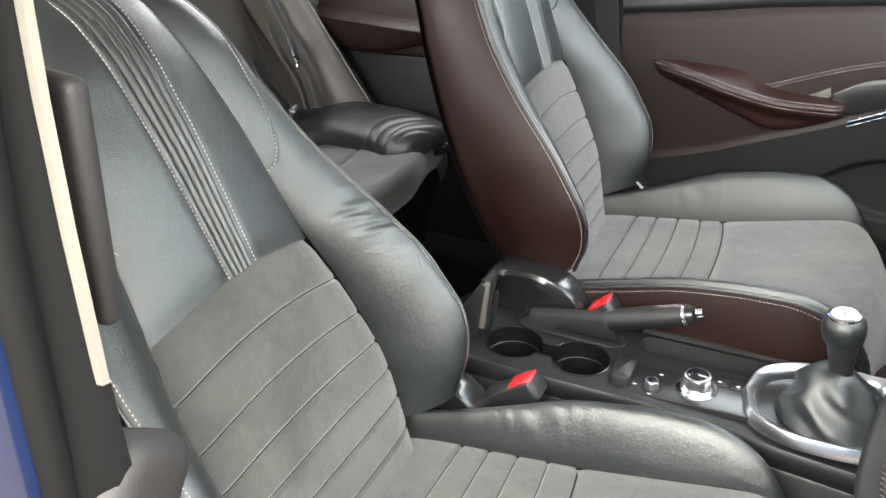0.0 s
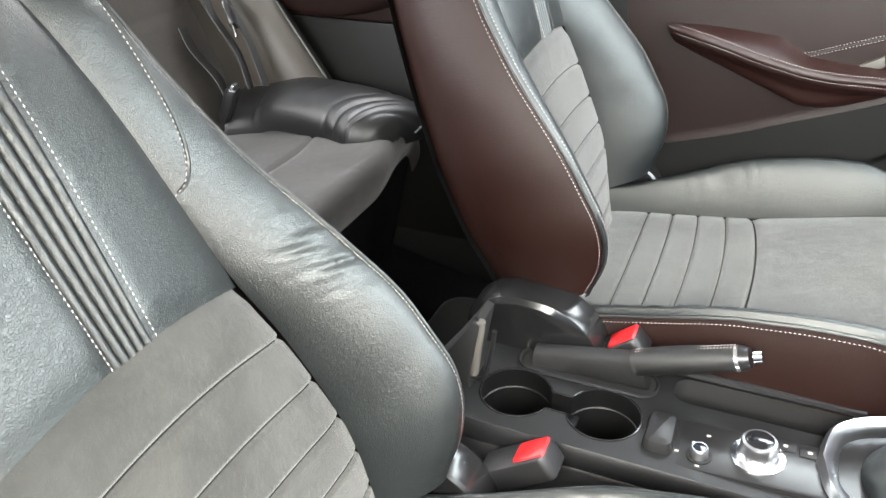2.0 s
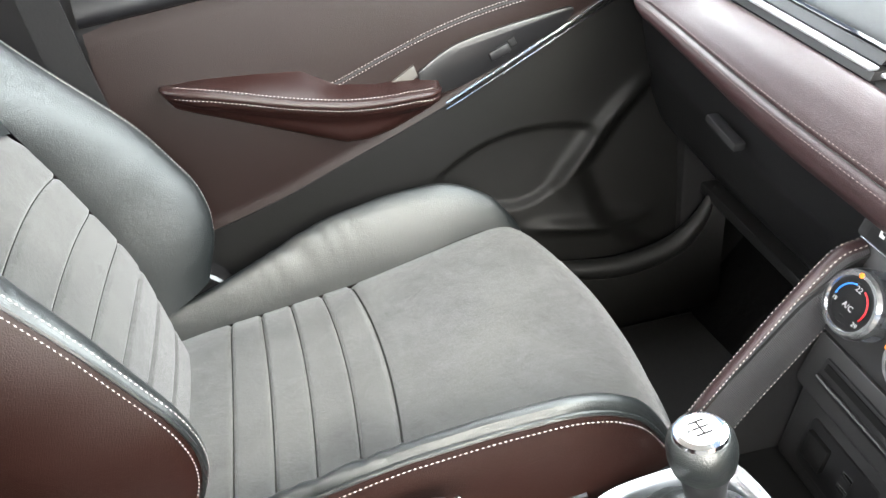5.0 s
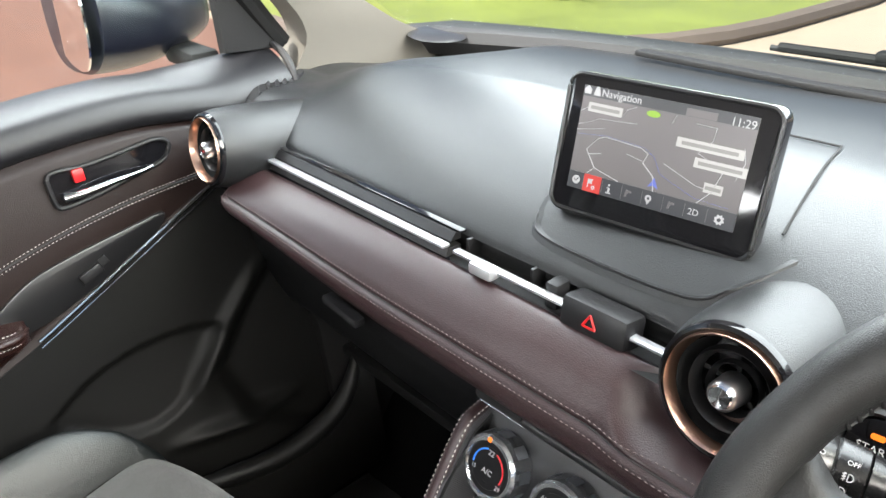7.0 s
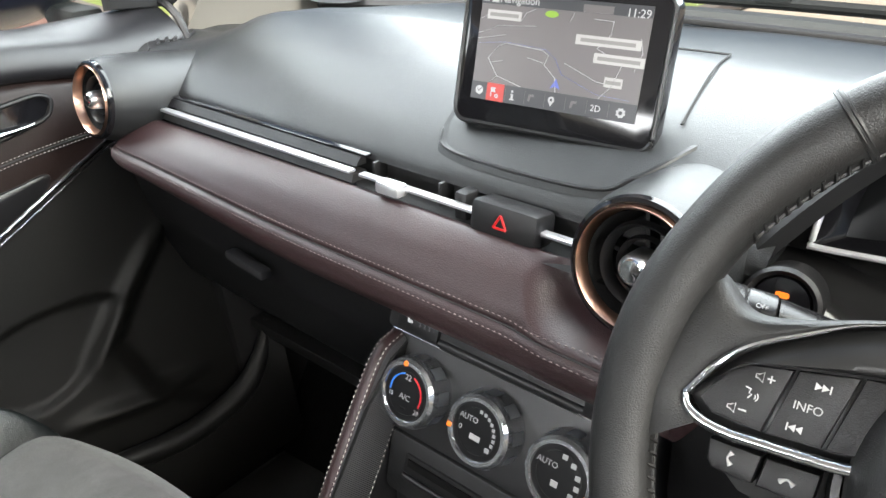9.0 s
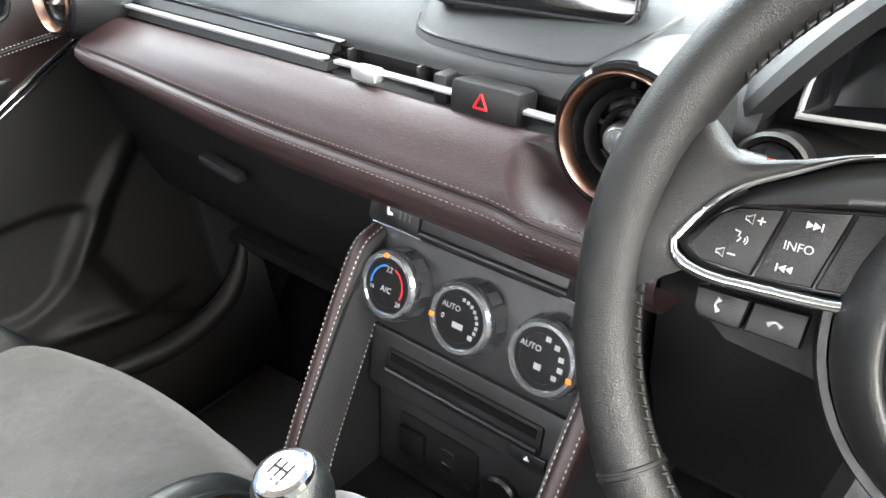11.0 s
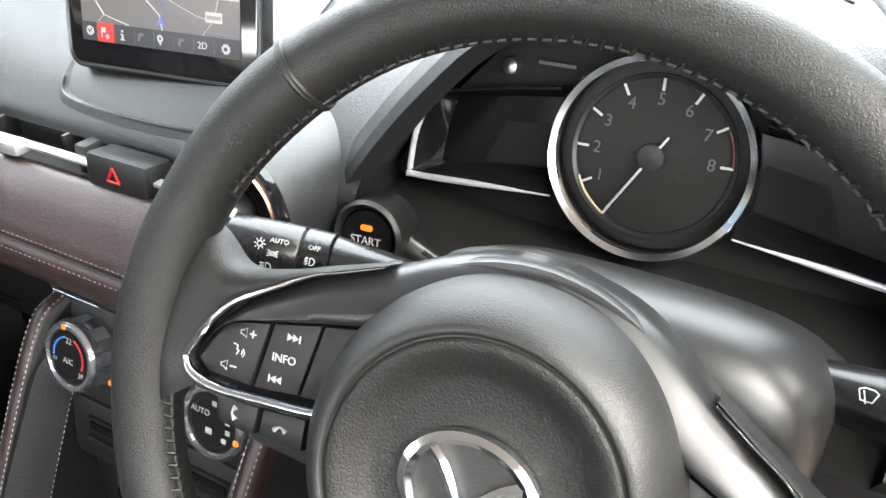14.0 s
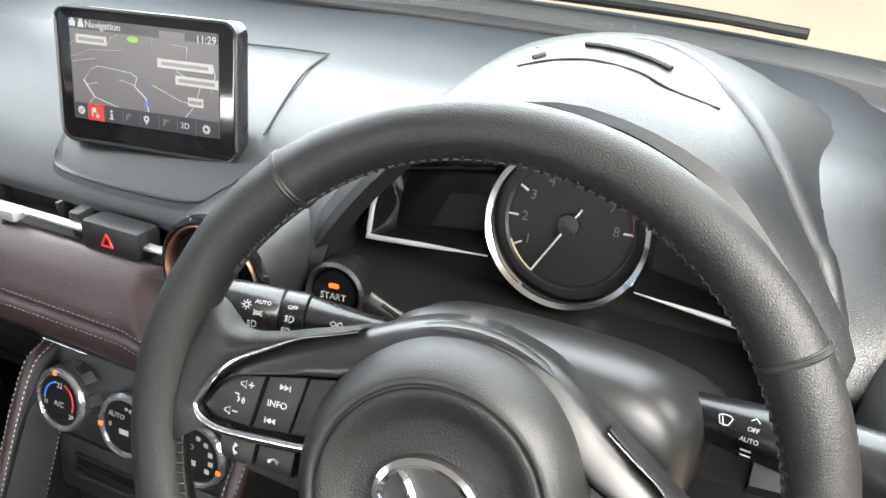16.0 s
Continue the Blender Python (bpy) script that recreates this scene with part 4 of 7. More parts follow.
part("mirror_corner", prism([(0.535, 0.862), (0.64, 0.852), (0.6, 0.925), (0.575, 0.958), (0.55, 1.0), (0.54, 1.0)], Matrix(((0, 0, 1, DX - 0.05), (1, 0, 0, 0), (0, 1, 0, 0), (0, 0, 0, 1))), -0.01, 0.01, 0.004), DARK, door, "black triangular mirror cover")
win = part("window_pane", loft([[(DX - 0.08, y, 0.845), (DX - 0.075, y, 0.845), (DX + 0.045, y, 1.25), (DX + 0.04, y, 1.25)] for y in (-0.32, 0.1, 0.54)]), GLASS, door, "clear side window")
win.visible_shadow = False
# Car paint darkened: the shell's shade is put into its colour.
MIRRORSHELL = material("shaded mirror paint", (0.008, 0.009, 0.016), 0.3, bump=(("noise", 40, 0.3),), spot=0.1)
mirror = thing("door_mirror", (-0.93, 0.45, 0.8), "dark blue door mirror outside the passenger window", "door mirror")
rings = []
for k in range(16):
    f = k / 15
    r = math.cos(f * 1.35) ** 0.55
    rings.append([(-0.985 + 0.135 * r * math.copysign(abs(math.cos(q)) ** 0.75, math.cos(q)) + 0.02 * f, 0.34 + 0.19 * f, 0.855 + (0.098 - 0.02 * math.cos(q)) * r * math.copysign(abs(math.sin(q)) ** 0.75, math.sin(q)) - 0.012 * f) for q in np.linspace(0, math.tau, 36, endpoint=False)])
part("mirror_shell", loft(rings), MIRRORSHELL, mirror, "dark blue mirror shell", sharp=60)
MIRROR = material("mirror glass", (0.85, 0.86, 0.87), 0.02, 1.0)
part("mirror_glass", prism([(0.122 * math.copysign(abs(math.cos(q)) ** 0.75, math.cos(q)), 0.088 * math.copysign(abs(math.sin(q)) ** 0.75, math.sin(q))) for q in np.linspace(0, math.tau, 40, endpoint=False)], axes((-0.985, 0.336, 0.855), (1, -0.1, 0), (0, 0, 1)), 0.0, 0.003), MIRROR, mirror, "mirror glass")
part("mirror_foot", box((-0.86, 0.47, 0.785), (0.1, 0.05, 0.03), 0.01), DARK, mirror)

# ---- left rear door ----
rdoor = thing("rear_door", (-0.745, -0.9, 0.1), "closed rear door with a dark wine leather armrest", "car door")
part("lower_panel", box((-0.76, -0.86, 0.35), (0.03, 0.8, 0.5), 0.008), DOORLOW, rdoor)
part("upper_panel", box((-0.758, -0.86, 0.7), (0.03, 0.8, 0.2), 0.008), DOORCARD, rdoor)
rings = []
for k in range(24):
    f = k / 23
    y = -1.22 + 0.4 * f
    w = 0.05 * math.sin(math.pi * (0.08 + 0.84 * f)) ** 0.6
    z = 0.70 - 0.03 * f
    low = z - 0.03 - 0.05 * math.sin(math.pi * f)
    rings.append([(-0.742, y, z + 0.02), (-0.742 + w, y, z + 0.004), (-0.738 + w, y, z - 0.004), (-0.742 + w * 0.6, y, low + 0.01), (-0.742, y, low)])
part("armrest", loft([curve(r, 20) for r in rings]), DOORCARD, rdoor, "padded dark wine leather armrest", sharp=60)
part("window_frame", tube(curve([(-0.785, -0.46, 0.8), (-0.74, -0.46, 1.05), (-0.66, -0.5, 1.2), (-0.66, -1.0, 1.18), (-0.74, -1.26, 0.84)], 30), 0.016, 8), DARK, rdoor)

# ---- driver's side door pillar ----
LOWTRIM = material("brown-grey pillar plastic", (0.0095, 0.0082, 0.0075), 0.6, bump=(("noise", 400, 0.3),), spot=0.12)
PILLARCREAM = material("cream fabric-grained trim", (0.105, 0.098, 0.082), 0.75, bump=(("noise", 500, 0.2),), spot=0.1)
PITCH = material("dull black pillar plastic", (0.004, 0.004, 0.004), 0.75, bump=(("noise", 300, 0.3),), spot=0.2, **{"Specular IOR Level": 0.12})
pil = thing("door_pillar", (0.74, -0.42, 0.0), "black door pillar with cream upper trim on the driver's side", "pillar", kind="structure")
part("upper_trim", loft([[(0.718, y - 0.005, z), (0.726, y - 0.005, z), (0.725, y + 0.001, z), (0.7195, y + 0.003, z)] for y, z in ((-0.357, 0.73), (-0.351, 0.86), (-0.344, 0.95), (-0.336, 1.02), (-0.31, 1.22))]), PILLARCREAM, pil, "cream upper pillar trim")
part("inner_trim", loft([[(0.66, y - 0.2, z), (0.76, y - 0.2, z), (0.765, y - 0.03, z), (0.73, y + 0.0, z), (0.715, y + 0.002, z), (0.70, y - 0.02, z)] for y, z in ((-0.36, 0.15), (-0.362, 0.55), (-0.362, 0.735), (-0.358, 0.86), (-0.343, 1.02), (-0.32, 1.22))]), PITCH, pil, "dark plastic inner pillar trim")
part("lower_trim", box((0.735, -0.385, 0.56), (0.10, 0.06, 0.2), 0.028, Matrix.Rotation(radians(-38), 4, "Y"), 4), LOWTRIM, pil, "brown-grey lower pillar trim")
part("belt_cover", box((0.684, -0.39, 0.855), (0.022, 0.05, 0.2), 0.01, Matrix.Rotation(radians(-6), 4, "X"), 4), LOWTRIM, pil, "dark belt adjuster cover")
part("door_seal", tube([(0.76, y, z) for y, z in ((-0.40, 0.1), (-0.395, 0.6), (-0.37, 0.86), (-0.345, 1.02), (-0.32, 1.22))], 0.014, 10), PITCH, pil, "black rubber door seal")
part("body_jamb", loft([[(0.765, y - 0.02, z), (0.80, y - 0.03, z), (0.835, y - 0.045, z), (0.83, y - 0.12, z), (0.765, y - 0.12, z)] for y, z in ((-0.38, 0.0), (-0.375, 0.6), (-0.35, 0.86), (-0.32, 1.02), (-0.3, 1.22))]), PAINT, pil, "dark blue painted door jamb")

# ---- seat belts beside the front seats ----
def buckle(name, at, lean, label, tall):
    b = thing(name, (at[0], at[1], at[2] - 0.1), label, "seat belt buckle", "front buckles")
    m = axes(at, (1, 0, 0), (0, math.cos(lean), math.sin(lean)))
    part("stalk", box(m @ Vector((0, -0.09, 0)), (0.022, 0.12, 0.01), 0.003, m.to_3x3().to_4x4()), DARK, b)
    part("housing", prism(rounded(0.046, 0.1, 0.01), m, -0.016, 0.016, 0.005), PLASTIC, b, "black buckle housing")
    part("release_button", box(m @ Vector((0, 0.0265, 0.0125)), (0.035, 0.044, 0.013), 0.004, m.to_3x3().to_4x4()), RED, b, "red release button")
    return b


buckle("driver_buckle", (0.098, -0.262, 0.315), radians(35), "black buckle with a red button beside the driver's seat", 0.1)
buckle("passenger_buckle", (-0.125, -0.2, 0.345), radians(40), "black buckle with a red button beside the passenger seat", 0.1)
belt = thing("belt_anchor", (-0.68, -0.3, 0.2), "black seat belt webbing running down beside the passenger seat", "seat belt")
part("webbing", loft([[(-0.70, y - 0.025, z), (-0.70, y + 0.025, z), (-0.697, y + 0.025, z), (-0.697, y - 0.025, z)] for y, z in ((-0.28, 0.12), (-0.31, 0.4), (-0.36, 0.7), (-0.4, 1.05))]), DARK, belt)
part("anchor_plate", box((-0.70, -0.27, 0.30), (0.012, 0.03, 0.07), 0.003, Matrix.Rotation(0.5, 4, "X")), CHROME, belt, "steel anchor plate")

# ---- mats ----
def floor_mat(name, x, y0, y1, w, z, label):
    f = thing(name, (x, (y0 + y1) / 2, z), label, "floor mat", "floor mats")
    m = Matrix.Translation((x, (y0 + y1) / 2, z))
    out = rounded(w, y1 - y0, 0.05)
    part("carpet_face", prism(out, m, 0.0, 0.008, 0.003), MAT, f)
    part("edging", tube([m @ Vector((a, b, 0.006)) for a, b in out + out[:1]], 0.004, 6), RUBBER, f)
    return f


pm = floor_mat("front_mat", -0.46, 0.02, 0.62, 0.5, 0.06, "dark grey carpet mat with a stitched badge in the passenger footwell")
text("badge_word", "GT-LINE", 0.022, axes((-0.6615, 0.37, 0.0705), (0.07, -1, 0), (1, 0.07, 0)), WHITE, pm)
floor_mat("rear_mat", -0.4, -0.66, -0.38, 0.46, 0.012, "dark grey carpet mat behind the passenger seat")
floor_mat("driver_mat", 0.4, 0.02, 0.6, 0.46, 0.005, "dark grey carpet mat in the driver's footwell")

# ---- centre console ----
CONSOLE = material("grained black console plastic", (0.0065, 0.0067, 0.007), 0.46, bump=(("cell", 1000, 0.2), ("noise", 220, 0.15)), spot=0.15, **{"Specular IOR Level": 0.32})
CUPBLACK = material("deep black cup liner", (0.0028, 0.0028, 0.0029), 0.45, spot=0.15, **{"Specular IOR Level": 0.25})
con = thing("centre_console", (-0.03, -0.1, 0.0), "black plastic centre console with two cup holders", "console")
CT = 0.332
outline = [(-0.115, -0.40), (0.05, -0.40), (0.062, -0.365), (0.062, -0.1), (0.066, 0.04), (0.085, 0.12), (0.095, 0.22), (0.1, 0.283), (-0.13, 0.283), (-0.14, 0.22), (-0.145, 0.1), (-0.13, 0.0)]
CUPS = ((-0.008, -0.303), (-0.008, -0.186))
bm = bmesh.new()
edges = []


def loop(points):
    v = [bm.verts.new(p) for p in points]
    e = [bm.edges.new((v[i], v[(i + 1) % len(v)])) for i in range(len(v))]
    edges.extend(e)
    return v


NECK = math.asin(0.017 / 0.048)
keyhole = [(CUPS[0][0] + 0.048 * math.cos(q), CUPS[0][1] + 0.048 * math.sin(q)) for q in np.linspace(math.pi / 2 + NECK, math.pi * 2.5 - NECK, 44)]
keyhole += [(CUPS[1][0] + 0.048 * math.cos(q), CUPS[1][1] + 0.048 * math.sin(q)) for q in np.linspace(-math.pi / 2 + NECK, math.pi * 1.5 - NECK, 44)]
loop([(x, y, CT) for x, y in outline])
loop([(x, y, CT) for x, y in keyhole])
loop([(x, y, CT) for x, y in rounded(0.05, 0.22, 0.02, 5, -0.095, 0.0)])
bmesh.ops.triangle_fill(bm, use_beauty=True, edges=edges)
bmesh.ops.recalc_face_normals(bm, faces=bm.faces)
for f in bm.faces:
    if f.normal.z < 0:
        f.normal_flip()
part("console_top", bm, CONSOLE, con, "grained black console top")
rows = []
for z, grow in ((CT, 0.0), (CT - 0.006, 0.004), (CT - 0.03, 0.004), (CT - 0.034, 0.001), (CT - 0.038, 0.004), (0.1, 0.02), (-0.0, 0.03)):
    rows.append([(x + (grow if x > -0.03 else -grow), y, z) for x, y in outline])
part("console_side", loft(rows, caps=False), PLASTIC, con)
part("cup_wall", loft([[(x, y, z) for x, y in keyhole] for z in (CT, CT - 0.03)], caps=False), CUPBLACK, con, "black wall round both cup holders")
part("cup_rim", tube([(x, y, CT + 0.0006) for x, y in keyhole + keyhole[:1]], 0.0014, 6), SHINY, con, "thin glossy rim round both cup holders")
part("cup_gap", box((-0.008, -0.2445, CT - 0.031), (0.034, 0.05, 0.004), 0.001), CUPBLACK, con)
for cx, cy in CUPS:
    m = Matrix.Translation((cx, cy, CT))
    cup = part("cup_holder", lathe([(0.048, -0.0295), (0.0465, -0.031), (0.0445, -0.06), (0.0425, -0.095), (0.039, -0.098), (0.0, -0.099)], m, 40), CUPBLACK, con, "round black cup holder")
    part("rim", lathe([(0.0435, -0.092), (0.0432, -0.089), (0.0405, -0.089), (0.04, -0.0985)], m, 40), SHINY, cup, "glossy step at the cup's floor")
part("side_bin", loft([[(x, y, CT - 0.05 + (0.05 if k else 0)) for x, y in rounded(0.05 - (0 if k else 0.01), 0.22 - (0 if k else 0.01), 0.02, 5, -0.095, 0.0)] for k in (0, 1)], caps=False), DARK, con, "black open bin beside the handbrake")
part("bin_floor", prism(rounded(0.05, 0.22, 0.02, 5, -0.095, 0.0), Matrix.Translation((0, 0, CT - 0.05)), -0.004, 0.0), DARK, con)
part("bin_edge", tube([(-0.122, y, CT + 0.008) for y in np.linspace(-0.11, 0.12, 10)], 0.006, 8), SMOOTH, con)
# rear end of the console, a wedge with an upright slot
side_m = Matrix(((0, 0, 1, 0), (1, 0, 0, 0), (0, 1, 0, 0), (0, 0, 0, 1)))
tail = part("console_tail", prism([(-0.43, 0.31), (-0.428, 0.34), (-0.395, 0.385), (-0.36, 0.44), (-0.35, 0.436), (-0.365, 0.345), (-0.36, 0.31)], side_m @ Matrix.Translation((0, 0, -0.018)), -0.03, 0.026, 0.004), DARK, con, "raised slotted end of the console")
u_pts = curve([(-0.002, -0.357, 0.445), (-0.002, -0.362, 0.4), (-0.002, -0.368, 0.352), (-0.002, -0.358, 0.342), (-0.002, -0.346, 0.35), (-0.002, -0.338, 0.39), (-0.002, -0.333, 0.427)], 30)
part("slot_rim", tube(u_pts, 0.0035, 8), SMOOTH, tail, "glossy rim of the slot")
part("slot_blade", tube(curve([(-0.001, -0.352, 0.438), (-0.001, -0.356, 0.4), (-0.001, -0.361, 0.352)], 12), 0.0068, 12), GREYTRIM, tail, "dull grey blade in the slot")
# rotary controller panel
m = Matrix.Translation((0.004, -0.012, CT)) @ Matrix.Rotation(radians(3), 4, "X")
panel = part("control_panel", prism(rounded(0.085, 0.2, 0.012), m, -0.003, 0.004, 0.002), SMOOTH, con, "black control panel with knobs")
part("palm_rest", prism(rounded(0.062, 0.036, 0.01), m @ Matrix.Translation((0.0, -0.1, 0)), 0.0, 0.022, 0.01), PLASTIC, panel)
k = m @ Matrix.Translation((-0.002, 0.012, 0.004))
dial = part("rotary_dial", lathe([(0.0, 0.027), (0.017, 0.027), (0.0195, 0.026), (0.021, 0.023), (0.0215, 0.006), (0.024, 0.004), (0.024, 0.0)], k, 40), SILVER, panel, "silver rotary dial")
part("dial_cap", lathe([(0.0, 0.029), (0.014, 0.0285), (0.0165, 0.027)], k, 32), GLOSS, dial)
part("dial_collar", ring(k, 0.0245, 0.031, 0.0, 0.0025), CHROME, dial, "chrome collar")
k = m @ Matrix.Translation((0.018, -0.052, 0.004))
vol = part("volume_knob", lathe([(0.0, 0.014), (0.009, 0.014), (0.0105, 0.012), (0.011, 0.0)], k, 28), SILVER, panel, "small silver volume knob")
part("knob_cap", lathe([(0.0, 0.0155), (0.007, 0.015), (0.008, 0.014)], k, 20), GLOSS, vol)
part("knob_collar", ring(k, 0.0115, 0.015, 0.0, 0.0015), DARK, vol)
for i, y in enumerate((-0.005, 0.022, 0.049)):
    part("key", box(m @ Vector((-0.034 + 0.004 * i, y + 0.02, 0.0045)), (0.016, 0.024, 0.003), 0.001, m.to_3x3().to_4x4()), PLASTIC, panel)
    part("key_mark", box(m @ Vector((-0.034 + 0.004 * i, y + 0.02, 0.0064)), (0.004, 0.005, 0.0004), 0, m.to_3x3().to_4x4()), THREAD, panel)
for dx, dy in ((-0.02, -0.045), (0.036, -0.052), (0.018, -0.078), (-0.003, -0.06)):
    part("mark", box(m @ Vector((dx, dy + 0.0, 0.0044)), (0.003, 0.005, 0.0004), 0, m.to_3x3().to_4x4()), THREAD, panel)

# gear surround, boot and knob
gear = thing("gear_lever", (-0.015, 0.19, CT), "black gear lever with a silver-topped knob and a leather boot", "gear lever")


def bezel(k):
    pts = [(-0.015, 0.062), (-0.075, 0.078), (-0.108, 0.125), (-0.116, 0.18), (-0.112, 0.235), (-0.09, 0.275), (0.06, 0.275), (0.082, 0.235), (0.086, 0.18), (0.078, 0.125), (0.045, 0.078)]
    c = Vector((-0.015, 0.18))
    ring_pts = curve([(x, y, 0) for x, y in pts + pts[:1]], 60)
    return [c + (Vector((p.x, p.y)) - c) * k for p in ring_pts[:-1]]


bz = [[(p.x, p.y, z + 0.05 * (p.y - 0.06)) for p in bezel(k)] for k, z in ((1.0, CT), (0.985, CT + 0.014), (0.95, CT + 0.02), (0.86, CT + 0.016), (0.82, CT + 0.006), (0.80, CT - 0.01))]
part("surround", loft(bz, caps=False), SILVER, gear, "satin silver surround", sharp=50)
part("surround_floor", prism([tuple(p) for p in bezel(0.83)], Matrix.Translation((0, 0, CT)), -0.006, 0.002), SMOOTH, gear)
rings = []
for i in range(22):
    f = i / 21
    r = 0.062 * (1 - f) ** 0.7 + 0.017
    z = CT + 0.004 + 0.085 * f
    rings.append([(-0.015 + 0.004 * f + r * math.cos(q) * (1 + 0.10 * math.sin(5 * q + 9 * f) * math.sin(math.pi * f)), 0.195 - 0.02 * f + 1.05 * r * math.sin(q) * (1 + 0.1 * math.cos(4 * q - 7 * f) * math.sin(math.pi * f)), z + 0.003 * math.sin(6 * q) * math.sin(math.pi * f)) for q in np.linspace(0, math.tau, 48, endpoint=False)])
part("boot", loft(rings), LEATHER, gear, "folded black leather boot", sharp=70)
m = Matrix.Translation((-0.012, 0.172, 0.505)) @ Matrix.Rotation(radians(8), 4, "X")
part("shaft", lathe([(0.016, -0.11), (0.0165, -0.075), (0.02, -0.05), (0.022, -0.035)], m, 24), SMOOTH, gear)
part("shaft_band", lathe([(0.0175, -0.072), (0.0178, -0.066), (0.0185, -0.06), (0.0185, -0.056)], m, 24), SMOOTH, gear)
knob = part("knob", lathe([(0.0, -0.045), (0.02, -0.044), (0.026, -0.036), (0.0285, -0.024), (0.0285, -0.014), (0.027, -0.006), (0.023, -0.001), (0.0, 0.001)], m, 36), LEATHER, gear, "black leather gear knob")
part("knob_cap", lathe([(0.0225, -0.002), (0.0215, 0.003), (0.019, 0.004), (0.0, 0.0045)], m, 32), CHROME, knob, "polished silver cap")
part("knob_plate", lathe([(0.017, 0.0042), (0.0165, 0.0052), (0.0, 0.0056)], m, 32), WHITE, knob)
g = m @ Matrix.Translation((0, 0, 0.0062)) @ Matrix.Rotation(radians(0), 4, "Z")
for dx in (-0.007, 0, 0.007):
    part("gate_line", box(g @ Vector((dx, 0, 0)), (0.0016, 0.014, 0.0006), 0, g.to_3x3().to_4x4()), DARK, knob)
part("gate_line", box(g @ Vector((0, 0, 0)), (0.0155, 0.0016, 0.0006), 0, g.to_3x3().to_4x4()), DARK, knob)
for words, dx, dy in (("1", -0.007, 0.010), ("3", 0, 0.010), ("5", 0.007, 0.010), ("2", -0.007, -0.010), ("4", 0, -0.010), ("6", 0.007, -0.010)):
    text("gear_number", words, 0.006, g @ Matrix.Translation((dx, dy, 0)), DARK, knob)

# handbrake
hb = thing("handbrake", (-0.08, -0.28, CT), "black handbrake lever with a stitched leather grip and chrome button", "handbrake")
p0, p1, p2, p3 = Vector((-0.083, -0.30, 0.345)), Vector((-0.082, -0.165, 0.368)), Vector((-0.078, -0.045, 0.412)), Vector((-0.076, -0.018, 0.424))
part("slot_rim", tube([(x, y, CT + 0.002) for x, y in rounded(0.05, 0.19, 0.022, 6, -0.083, -0.225) + rounded(0.05, 0.19, 0.022, 6, -0.083, -0.225)[:1]], 0.003, 6), SMOOTH, hb, "raised rim of the lever's slot")
part("slot", prism(rounded(0.046, 0.186, 0.02, 6, -0.083, -0.225), Matrix.Translation((0, 0, CT)), 0.0, 0.0015), DARK, hb)
blade = []
for f in np.linspace(0, 1, 9):
    c, up, down = p0.lerp(p1, f) + Vector((0, 0.012 * f, 0)), 0.012 + 0.007 * f, 0.016 + 0.018 * f
    blade.append([c + Vector((0.013 * a, 0.012 * (-b if b < 0 else 0) * f, up * b if b > 0 else down * b)) for a, b in ((-1, -0.8), (-0.6, -1), (0.6, -1), (1, -0.8), (1, 0.4), (0.7, 0.85), (0, 1), (-0.7, 0.85), (-1, 0.4))])
part("lever", loft(blade), DARK, hb, "tapered black plastic foot of the lever", sharp=50)
part("joint", tube([p1 + Vector((0, 0.002, 0.0)), p1 + Vector((0, 0.005, 0.001))], 0.0183, 20), RUBBER, hb)
part("grip", tube(curve([p1, p1.lerp(p2, 0.5) + Vector((0, 0, 0.001)), p2], 12), [0.0175, 0.0185, 0.019, 0.019, 0.019, 0.019, 0.0188, 0.0185, 0.018, 0.0175, 0.017, 0.0165], 20), WHEELSKIN, hb, "black leather grip")
part("grip_cap", tube([p2, p2.lerp(p3, 0.3), p3.lerp(p2, 0.35)], [0.0168, 0.0165, 0.0125], 20), SMOOTH, hb, "black collar")
part("end_ring", tube([p2.lerp(p3, 0.1), p2.lerp(p3, 0.25)], [0.0172, 0.0166], 20), KNOBMETAL, hb, "bright ring at the grip's end")
part("button", tube([p3.lerp(p2, 0.2), p3 + (p3 - p2) * 0.15], 0.0085, 16), CHROME, hb, "chrome push button")
part("stitching", stitches([p1.lerp(p2, f) + Vector((0.002, 0, 0.0196)) for f in np.linspace(0, 1, 12)], 0.004, 0.003, 0.0007, bm=stitches([p1.lerp(p2, f) + Vector((-0.004, 0, 0.0194)) for f in np.linspace(0, 1, 12)], 0.004, 0.003, 0.0007)), THREAD, hb, kind="stuff")

# ---- centre stack ----
STACKSKIN = material("satin grained stack plastic", (0.017, 0.017, 0.0175), 0.4, bump=(("cell", 900, 0.15),), spot=0.15)
stack = thing("climate_panel", (0, 0.4, 0.3), "black climate control panel with three silver-ringed knobs", "climate controls")
V = Vector((0, 0.33, 0.944))
m = axes((-0.005, 0.388, 0.527), (1, 0, 0), V)
part("face", prism(rounded(0.262, 0.105, 0.014), m, -0.03, 0.0, 0.003), STACKSKIN, stack, "satin black panel face")
part("top_trim", tube([m @ Vector((x, 0.05, 0.003)) for x in np.linspace(-0.125, 0.125, 8)], 0.006, 10), SMOOTH, stack)
part("ribbed_strip", tube([m @ Vector((x, 0.056, 0.004)) for x in np.linspace(-0.128, 0.128, 12)], 0.0018, 8), CONSOLE, stack, "fine ribbed dull strip")


KNOBBLACK = material("satin black knob face", (0.006, 0.006, 0.0065), 0.3, spot=0.1)
KNURL = material("fine ribbed grey metal", (0.22, 0.23, 0.25), 0.45, 0.5, bump=(("weave", 900, 0.2),), spot=0.1)


